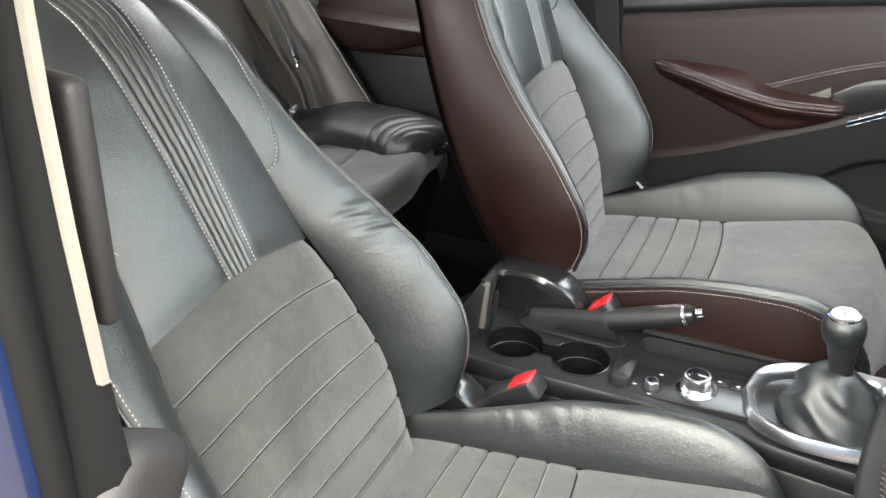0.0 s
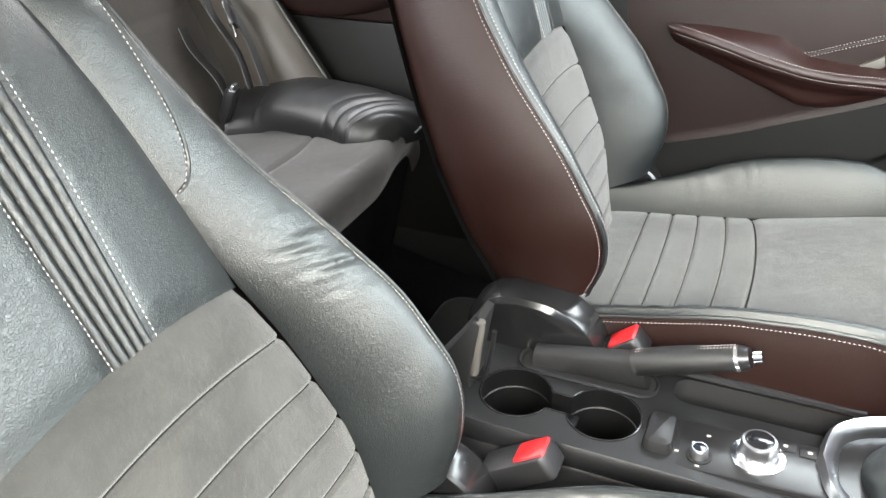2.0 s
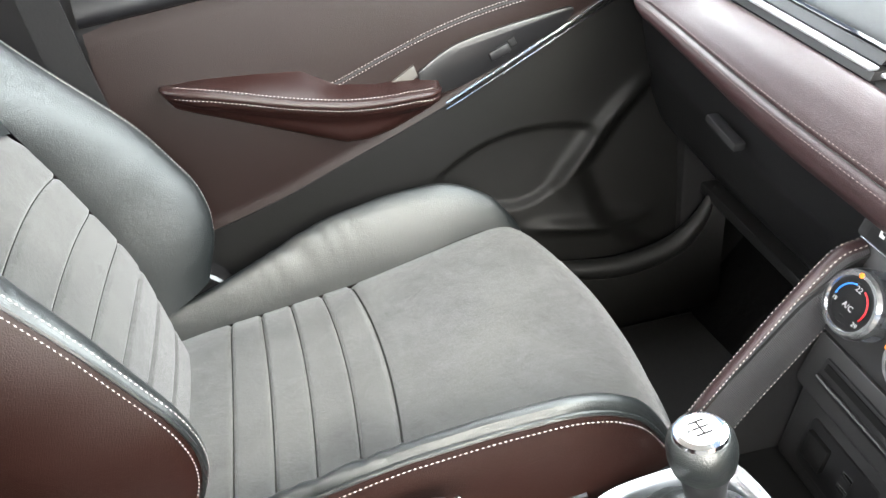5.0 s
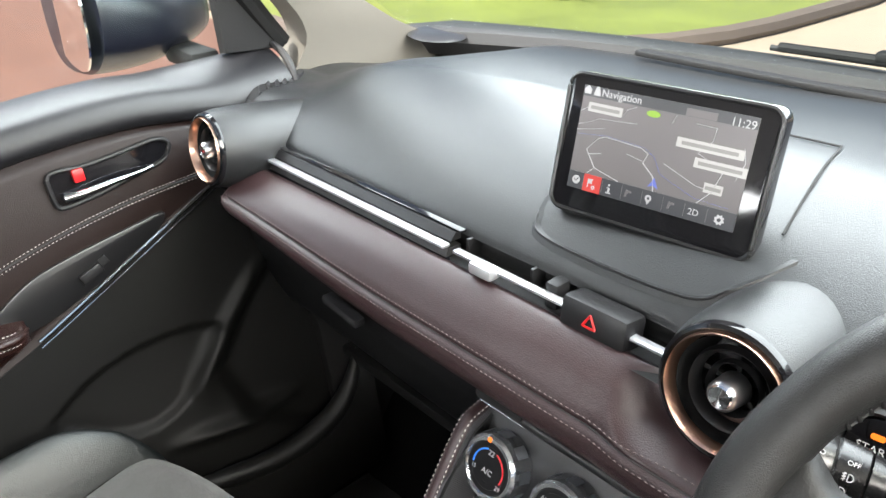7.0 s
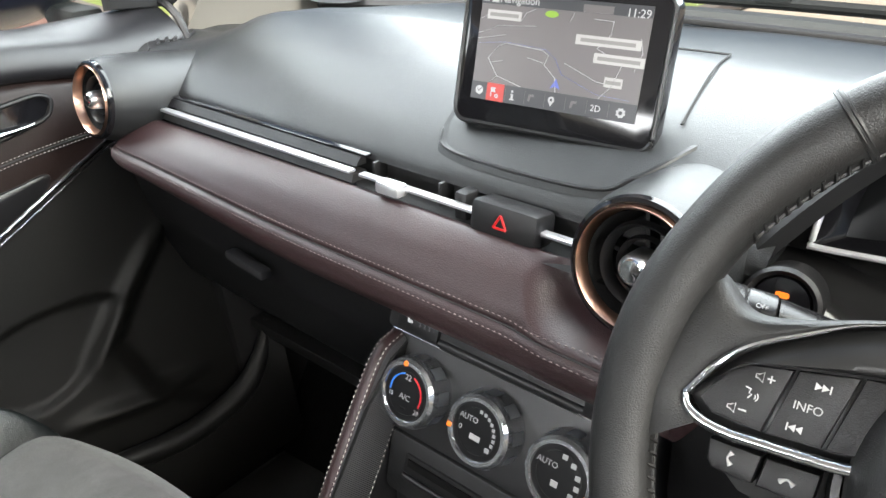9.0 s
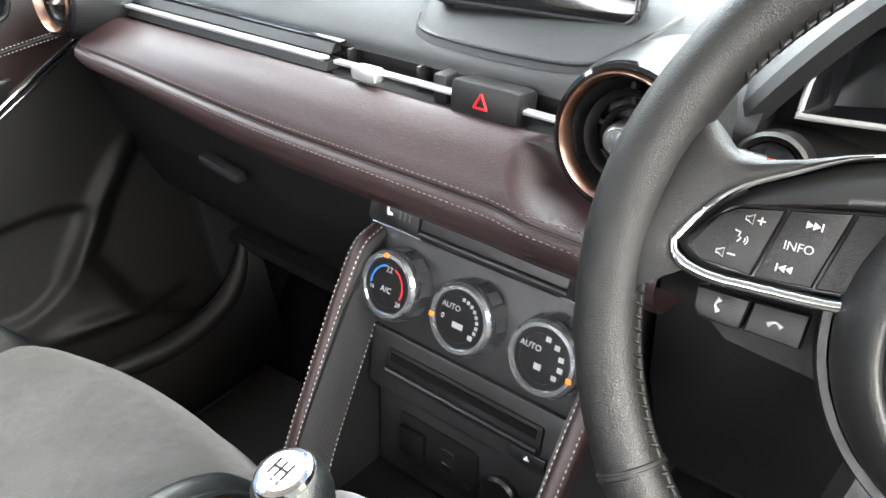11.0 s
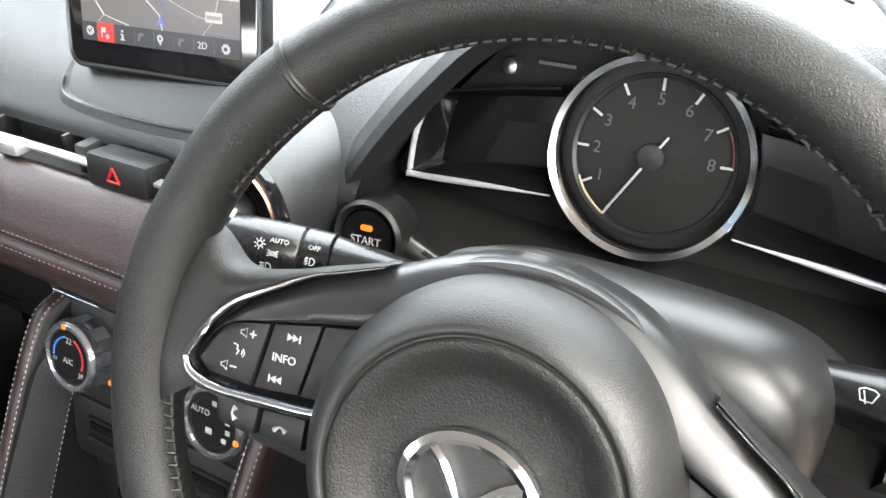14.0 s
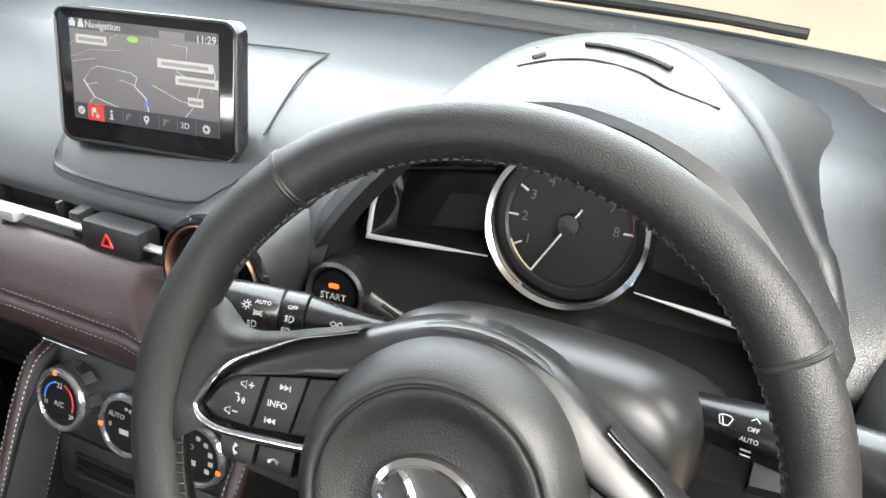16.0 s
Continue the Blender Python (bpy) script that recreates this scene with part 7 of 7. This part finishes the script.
stalk("light_stalk", (0.285, 0.395, 0.716), (0.15, 0.352, 0.732), 0.0195, "black light stalk with white symbols", (("AUTO", 0.0375, 0.62, 0.0042), ("~sun", 0.026, 0.45, 0.0036), ("~side", 0.035, 0.22, 0.0032), ("~beam", 0.0315, -0.2, 0.0034), ("OFF", 0.059, 0.62, 0.0042), ("~fog", 0.058, 0.2, 0.0032), ("~fog", 0.056, -0.25, 0.0032), ("~turn", 0.092, 0.3, 0.0036)))
stalk("wiper_stalk", (0.455, 0.39, 0.73), (0.612, 0.358, 0.752), 0.021, "black wiper stalk with white lettering", (("~up", 0.088, 0.62, 0.0036), ("OFF", 0.088, 0.35, 0.0038), ("AUTO", 0.089, 0.05, 0.0038), ("=", 0.09, -0.25, 0.007), ("=", 0.09, -0.42, 0.007), ("~wipe", 0.104, 0.38, 0.004), ("~wipe", 0.06, 0.3, 0.004)))

HUBSKIN = material("grained airbag skin", (0.0085, 0.0085, 0.0083), 0.47, bump=(("cell", 700, 0.25), ("noise", 30, 0.4)), spot=0.18)
DISHSKIN = material("coarse grained airbag skin", (0.0065, 0.0065, 0.0064), 0.55, bump=(("cell", 520, 0.5), ("noise", 30, 0.4)), spot=0.2, **{"Specular IOR Level": 0.4})
SPOKESKIN = material("satin spoke plastic", (0.011, 0.011, 0.011), 0.34, bump=(("cell", 1100, 0.1),), spot=0.12)
wheel = thing("steering_wheel", (0.3737, 0.2739, 0.7376), "black leather steering wheel with silver-edged switch pads, turned slightly", "steering wheel")
YAW, RAKE = 0.1037, 0.4703
mw = axes((0.3737, 0.2739, 0.7376), (math.cos(YAW), math.sin(YAW), 0), (-math.sin(YAW) * math.sin(RAKE), math.cos(YAW) * math.sin(RAKE), math.cos(RAKE))) @ Matrix.Rotation(radians(-9), 4, "Z")
flatw = mw.to_3x3().to_4x4()
RR, TR = 0.188, 0.0168


def rim_point(deg, p, k=1.0):
    """A place on the rim's skin: deg round the wheel, p round the tube."""
    q = radians(deg)
    side = min(abs((deg - c + 180) % 360 - 180) for c in (35, 145, 0, 180))
    thick = k * TR * (1.0 + 0.09 * math.exp(-(side / 14) ** 2))
    r = RR + thick * math.cos(p)
    return mw @ Vector((r * math.cos(q), r * math.sin(q), 1.06 * thick * math.sin(p)))


rings = [[rim_point(deg, p) for p in np.linspace(0, math.tau, 24, endpoint=False)] for deg in np.linspace(0, 360, 145)]
part("rim", loft(rings, caps=False), WHEELSKIN, wheel, "black leather rim", sharp=80)
for deg in (41, 139, 226, 314):
    for off in (-0.35, 0.35):
        part("rim_seam", tube([rim_point(deg + off, p, 1.012) for p in np.linspace(0, math.tau, 28)], 0.0011, 5), WHEELSKIN, wheel)
    part("seam_gap", tube([rim_point(deg, p, 1.004) for p in np.linspace(0, math.tau, 28)], 0.0009, 5), RUBBER, wheel)
# the laced seam round the inside of the rim
lace = bmesh.new()
for a0, a1 in ((43, 137), (141, 160), (196, 224), (228, 312), (316, 344), (20, 39)):
    for deg in np.arange(a0, a1, 2.1):
        tube([rim_point(deg - 0.5, math.pi - 0.42, 1.0), rim_point(deg, math.pi - 0.2, 1.045), rim_point(deg + 0.75, math.pi + 0.12, 1.0)], [0.0006, 0.0013, 0.0006], 5, lace)
part("lacing", lace, WHEELSKIN, wheel, "laced seam inside the rim", kind="stuff")
gap = bmesh.new()
for a0, a1 in ((43, 160), (193, 347), (20, 39)):
    tube([rim_point(deg, math.pi - 0.15, 0.995) for deg in np.linspace(a0, a1, 60)], 0.001, 5, gap)
part("lace_groove", gap, RUBBER, wheel)

hubm = mw @ Matrix.Translation((-0.001, -0.0085, 0))
part("hub", lathe([(0.084, -0.05), (0.0835, -0.01), (0.0825, 0.004), (0.0805, 0.015), (0.077, 0.025), (0.072, 0.0335), (0.0675, 0.0382), (0.0645, 0.0396), (0.0628, 0.0388), (0.062, 0.0355)], hubm, 96), HUBSKIN, wheel, "black padded airbag cover", sharp=60)
part("hub_dish", lathe([(0.062, 0.0355), (0.0612, 0.0382), (0.0592, 0.0388), (0.056, 0.0378), (0.0515, 0.0345), (0.0465, 0.030), (0.042, 0.0278), (0.03, 0.0272), (0.0, 0.027)], hubm, 96), DISHSKIN, wheel, "dished leather-grained centre of the airbag cover", sharp=60)
part("cover_groove", tube([hubm @ Vector((0.062 * math.cos(q), 0.062 * math.sin(q), 0.0364)) for q in np.linspace(0, math.tau, 97)], 0.001, 5), RUBBER, wheel, "dark groove round the airbag cover")
collar = part("hub_collar", lathe([(0.0835, -0.02), (0.0885, -0.01), (0.0895, -0.004), (0.0875, 0.0005), (0.0838, 0.0)], hubm, 96), SPOKESKIN, wheel, "satin collar round the airbag cover", sharp=70)
em = hubm @ Matrix.Translation((0.0, -0.002, 0.0285))


def badge_out(q):
    return em @ Vector((0.0295 * math.cos(q), 0.0235 * math.sin(q), 0.0035))


band = []
for q in np.linspace(0, math.tau, 97):
    w = 0.0042 + 0.0012 * math.cos(q) ** 2
    c, d = badge_out(q), em.to_3x3() @ Vector((math.cos(q), math.sin(q), 0))
    up = em.to_3x3() @ Vector((0, 0, 1))
    band.append([c - d * w - up * 0.004, c - d * w + up * 0.0005, c - d * w * 0.5 + up * 0.0016, c + d * 0.0008 + up * 0.0002, c + d * 0.0012 - up * 0.004])
badge = part("badge_ring", loft(band, closed=False), CHROME, wheel, "chrome oval badge", sharp=30)
for sx in (-1, 1):
    mid = curve([(sx * 0.0225, 0.0135, 0.0035), (sx * 0.0135, 0.0075, 0.0042), (sx * 0.006, -0.001, 0.0046), (sx * 0.0008, -0.0095, 0.0046)], 16)
    rows = []
    for i, p in enumerate(mid):
        d = (mid[min(i + 1, 15)] - mid[max(i - 1, 0)]).normalized()
        n = Vector((-d.y, d.x, 0))
        w = 0.0026 - 0.0006 * i / 15
        rows.append([em @ (p + n * a * w + Vector((0, 0, b))) for a, b in ((-1, -0.004), (-1, -0.0004), (0, 0.0009), (1, -0.0004), (1, -0.004))])
    part("badge_wing", loft(rows, closed=False), CHROME, badge, sharp=30)
part("badge_plate", prism([(0.027 * math.cos(q), 0.021 * math.sin(q)) for q in np.linspace(0, math.tau, 48, endpoint=False)], em, -0.003, 0.0006), HUBSKIN, badge)

LINE = [(0.0, 0.0815), (0.03, 0.077), (0.052, 0.068), (0.0725, 0.0556), (0.0895, 0.0468), (0.1054, 0.039), (0.1225, 0.0262), (0.1405, 0.0117), (0.151, -0.004), (0.1583, -0.023)]
EDGE = [(0.0, 0.05), (0.03, 0.046), (0.052, 0.038), (0.0725, 0.028), (0.083, 0.0246), (0.093, 0.0212), (0.106, 0.0165), (0.1195, 0.0112), (0.13, 0.0075), (0.139, 0.0036)]
WEB = [(0.0725, 0.0556), (0.0895, 0.0468), (0.1054, 0.039), (0.1225, 0.0262), (0.1405, 0.0117), (0.151, -0.004), (0.1583, -0.023), (0.1545, -0.029), (0.1464, -0.0318)]
REACH = [(0.0733, 0.0572), (0.0905, 0.0487), (0.1066, 0.0414), (0.127, 0.0318), (0.149, 0.026), (0.176, 0.036), (0.1875, -0.02), (0.183, -0.045), (0.174, -0.06)]
for sx in (-1, 1):
    def fl(pts):
        return [(sx * x, y) for x, y in pts] if sx > 0 else [(sx * x, y) for x, y in pts][::-1]

    def S(x, y, n):
        return mw @ Vector((sx * x, y, n))
    n = 48
    line, edge = curve([(*p, 0) for p in LINE], n), curve([(*p, 0) for p in EDGE], n)
    # the upper spoke plate, crowned between its silver line and the switches
    wing = []
    for f, h in ((0.0, -0.03), (0.0, -0.008), (0.06, -0.001), (0.2, 0.0045), (0.45, 0.0095), (0.75, 0.0135), (0.92, 0.014), (0.98, 0.0125), (1.0, 0.009), (1.0, -0.006)):
        wing.append([S(p.x + (q.x - p.x) * f, p.y + (q.y - p.y) * f, h - 0.004 * smooth(0.09, 0.0, p.x) - 0.002 * smooth(0.12, 0.16, p.x)) for p, q in zip(line, edge)])
    part("spoke", loft(wing, closed=False), SPOKESKIN, wheel, "satin black spoke", sharp=60)
    # leather web between the rim and the silver line
    near, far = curve([(*p, 0) for p in WEB], n), curve([(*p, 0) for p in REACH], n)
    web = []
    for f, h in ((0.0, -0.01), (0.0, 0.0075), (0.12, 0.0095), (0.35, 0.0105), (0.65, 0.009), (0.88, 0.004), (1.0, -0.004), (1.0, -0.014)):
        web.append([S(p.x + (q.x - p.x) * f, p.y + (q.y - p.y) * f, h * (0.4 + 0.6 * smooth(0.07, 0.11, p.x)) if h > 0 else h) for p, q in zip(near, far)])
    part("rim_web", loft(web, closed=False), WHEELSKIN, wheel, "leather web of the rim", sharp=70)
    part("switch_tray", prism(fl([(0.158, -0.023), (0.151, -0.004), (0.1405, 0.0117), (0.119, 0.0115), (0.0725, 0.028), (0.06, 0.034), (0.06, -0.012), (0.0858, -0.021), (0.12, -0.0285), (0.1464, -0.031)]), mw, -0.022, 0.0015, 0.0005), SMOOTH, wheel)
    up = curve([S(x, y, 0.0085) for x, y in ((0.0725, 0.0556), (0.0895, 0.0468), (0.1054, 0.039), (0.1225, 0.0262), (0.1405, 0.0117), (0.151, -0.004), (0.1583, -0.023))], 40)
    part("silver_edge", tube(up, [0.0005 + 0.0013 * smooth(0.1, 0.8, k / 39) for k in range(40)], 8), CHROME, wheel, "thin silver line of the switch pad")
    low = curve([S(x, y, z) for x, y, z in ((0.1583, -0.023, 0.0085), (0.1545, -0.0285, 0.0085), (0.1464, -0.0313, 0.0085), (0.134, -0.0312, 0.0085), (0.12, -0.0285, 0.0085), (0.1, -0.0243, 0.0085), (0.0858, -0.021, 0.0085), (0.06, -0.013, 0.0085))], 40)
    part("silver_edge", tube(low, [0.0018 + 0.0012 * smooth(0.0, 0.3, k / 39) for k in range(40)], 10), CHROME, wheel, "silver lower edge of the switch pad")
    pads = ([(0.1515, -0.0215), (0.1445, -0.0035), (0.138, 0.0028), (0.1192, 0.0095), (0.1208, -0.0235), (0.144, -0.0262)], [(0.1173, 0.0103), (0.0935, 0.0189), (0.0955, -0.0175), (0.1188, -0.0232)], [(0.0918, 0.0195), (0.07, 0.0268), (0.072, -0.011), (0.0938, -0.017)])
    for k, pts in enumerate(pads):
        pd = part("switch_pad", prism(fl(pts), mw, -0.01, 0.0072 if k < 2 else 0.0085, 0.0014), PLASTIC, wheel, "black wheel switch pad")
        if sx > 0:
            continue
        if k == 1:
            text("word", "INFO", 0.0056, mw @ Matrix.Translation((-0.1072, -0.0037, 0.0075)) @ Matrix.Rotation(0.17, 4, "Z"), PALEPRINT, pd)
            for x, y, back in ((0.1053, 0.0078, 1), (0.1088, -0.0145, -1)):
                g = mw @ Matrix.Translation((-x, y, 0.0073)) @ Matrix.Rotation(0.17 + (0 if back > 0 else math.pi), 4, "Z")
                for j in (-1, 0):
                    part("mark", prism([(-0.0014, -0.0018), (0.0016, 0), (-0.0014, 0.0018)], g @ Matrix.Translation((0.003 * j + 0.001, 0, 0)), 0, 0.0004), PALEPRINT, pd)
                part("mark", box(g @ Vector((0.0032, 0, 0.0002)), (0.0007, 0.0036, 0.0004), 0, g.to_3x3().to_4x4()), PALEPRINT, pd)
        elif k == 0:
            for x, y, sign in ((0.1288, 0.0005, "+"), (0.1345, -0.0185, "-")):
                g = mw @ Matrix.Translation((-x, y, 0.0073)) @ Matrix.Rotation(0.17, 4, "Z")
                horn = [(-0.0042, -0.0009), (-0.003, -0.0009), (-0.0008, -0.0024), (-0.0008, 0.0024), (-0.003, 0.0009), (-0.0042, 0.0009)]
                part("mark", tube([g @ Vector((a, b, 0.0003)) for a, b in horn + horn[:1]], 0.0003, 4), PALEPRINT, pd)
                part("mark", box(g @ Vector((0.0026, 0, 0.0002)), (0.0036, 0.0007, 0.0004), 0, g.to_3x3().to_4x4()), PALEPRINT, pd)
                if sign == "+":
                    part("mark", box(g @ Vector((0.0026, 0, 0.0002)), (0.0007, 0.0036, 0.0004), 0, g.to_3x3().to_4x4()), PALEPRINT, pd)
            g = mw @ Matrix.Translation((-0.1315, -0.009, 0.0073)) @ Matrix.Rotation(0.17, 4, "Z")
            part("mark", tube([g @ Vector(p) for p in ((-0.003, 0.0025, 0.0003), (-0.0005, 0.002, 0.0003), (-0.001, 0, 0.0003), (0.0003, -0.0005, 0.0003), (-0.001, -0.0025, 0.0003))], 0.0004, 4), PALEPRINT, pd)
            for r in (0.0012, 0.0024):
                part("mark", tube([g @ Vector((0.001 + r * math.cos(q), -0.0012 + r * math.sin(q), 0.0003)) for q in np.linspace(-0.9, 0.9, 7)], 0.0003, 4), PALEPRINT, pd)
    for pts, mx, my, turn in (([(0.1406, -0.0385), (0.1160, -0.0345), (0.1152, -0.0488), (0.120, -0.0505), (0.1345, -0.0515), (0.138, -0.0485)], 0.1285, -0.043, 0.9), ([(0.1142, -0.0342), (0.0905, -0.0292), (0.0885, -0.0455), (0.1135, -0.0487)], 0.102, -0.0395, 0.17)):
        pd = part("lower_switch", prism(fl(pts), mw, -0.045, 0.0005, 0.0022), PLASTIC, wheel, "black lower wheel switch")
        if sx < 0:
            g = mw @ Matrix.Translation((-mx, my, 0.0008)) @ Matrix.Rotation(turn + (0.9 if turn > 0.5 else 0), 4, "Z")
            part("mark", tube(curve([g @ Vector(p) for p in ((-0.0032, -0.001, 0), (0, 0.0009, 0), (0.0032, -0.001, 0))], 8), [0.0014, 0.0011, 0.0007, 0.0006, 0.0006, 0.0007, 0.0011, 0.0014], 6), PALEPRINT, pd)
    part("switch_back", prism(fl([(0.139, -0.03), (0.07, -0.015), (0.07, -0.056), (0.12, -0.058), (0.136, -0.05)]), mw, -0.07, -0.012), DARK, wheel)
    part("lower_spoke", loft([[mw @ Vector((sx * (x + a), y, z)) for a, z in ((-0.013, -0.03), (0.013, -0.03), (0.015, -0.012), (0.008, -0.002), (-0.008, -0.002), (-0.015, -0.012))] for x, y in ((0.036, -0.07), (0.038, -0.12), (0.046, -0.181))]), SPOKESKIN, wheel)

# ---- outside the windows ----
lawn_pts = [(-40, 4.2), (-9, 4.0), (-6, 3.7), (-4.6, 4.1), (-3.75, 4.9), (-3.35, 5.6), (-3.18, 6.2), (-3.11, 6.86), (-3.1, 7.65), (-3.1, 8.84), (-3.2, 9.75), (-3, 14), (0, 22), (10, 40), (-40, 50)]
lawn = part("lawn", prism(lawn_pts, Matrix.Translation((0, 0, GROUND)), -0.05, 0.1), GRASS)
tagged(lawn, "sunlit mown lawn beside the car park", "lawn", kind="structure")
kerb = part("kerb", tube([(x, y, GROUND + 0.06) for x, y in lawn_pts[:13]], 0.09, 8), KERBSTONE)
tagged(kerb, "low stone kerb along the lawn", "kerb", kind="structure")
pave = part("pavement", box((-9, -2.5, GROUND + 0.02), (12, 12, 0.06), 0.01), BRICKRED)
tagged(pave, "red-brown block pavement", "pavement", kind="structure")

# tall grass-like plants on the lawn
LEAF = material("fresh green leaves", (0.12, 0.19, 0.055), 0.55, spot=0.4, spot_scale=6)
BLOOM = material("yellow flowers", (0.7, 0.5, 0.03), 0.6)
rng = np.random.default_rng(7)
for px, py, r in ((-5.6, 6.7, 0.5), (-6.4, 6.6, 0.6), (-7.3, 6.4, 0.6), (-6.2, 7.6, 0.7), (-8.4, 6.3, 0.7)):
    plant = thing("flower_clump", (px, py, GROUND + 0.1), "clump of long green leaves with a few yellow flowers", "plant", "plants on the lawn")
    bm = bmesh.new()
    fl = bmesh.new()
    for k in range(420):
        a, d = rng.uniform(0, math.tau), r * math.sqrt(rng.uniform())
        q = Vector((px + d * math.cos(a), py + d * math.sin(a), GROUND + 0.1))
        h, w = rng.uniform(0.3, 0.7), rng.uniform(0.008, 0.02)
        lean = Vector((rng.normal() * 0.14, rng.normal() * 0.14, 0))
        side = Vector((math.cos(a * 3), math.sin(a * 3), 0)) * w
        p0, p1, p2 = q, q + lean * 0.5 + Vector((0, 0, h * 0.6)), q + lean * 1.8 + Vector((0, 0, h * (1 - lean.length)))
        v = [bm.verts.new(c) for c in (p0 - side, p0 + side, p1 + side * 0.8, p1 - side * 0.8, p2)]
        bm.faces.new(v[:4])
        bm.faces.new((v[3], v[2], v[4]))
        if k % 30 == 0:
            bmesh.ops.create_icosphere(fl, subdivisions=1, radius=0.035, matrix=Matrix.Translation(p2))
    part("leaves", bm, LEAF, plant)
    part("flowers", fl, BLOOM, plant, "yellow flowers")
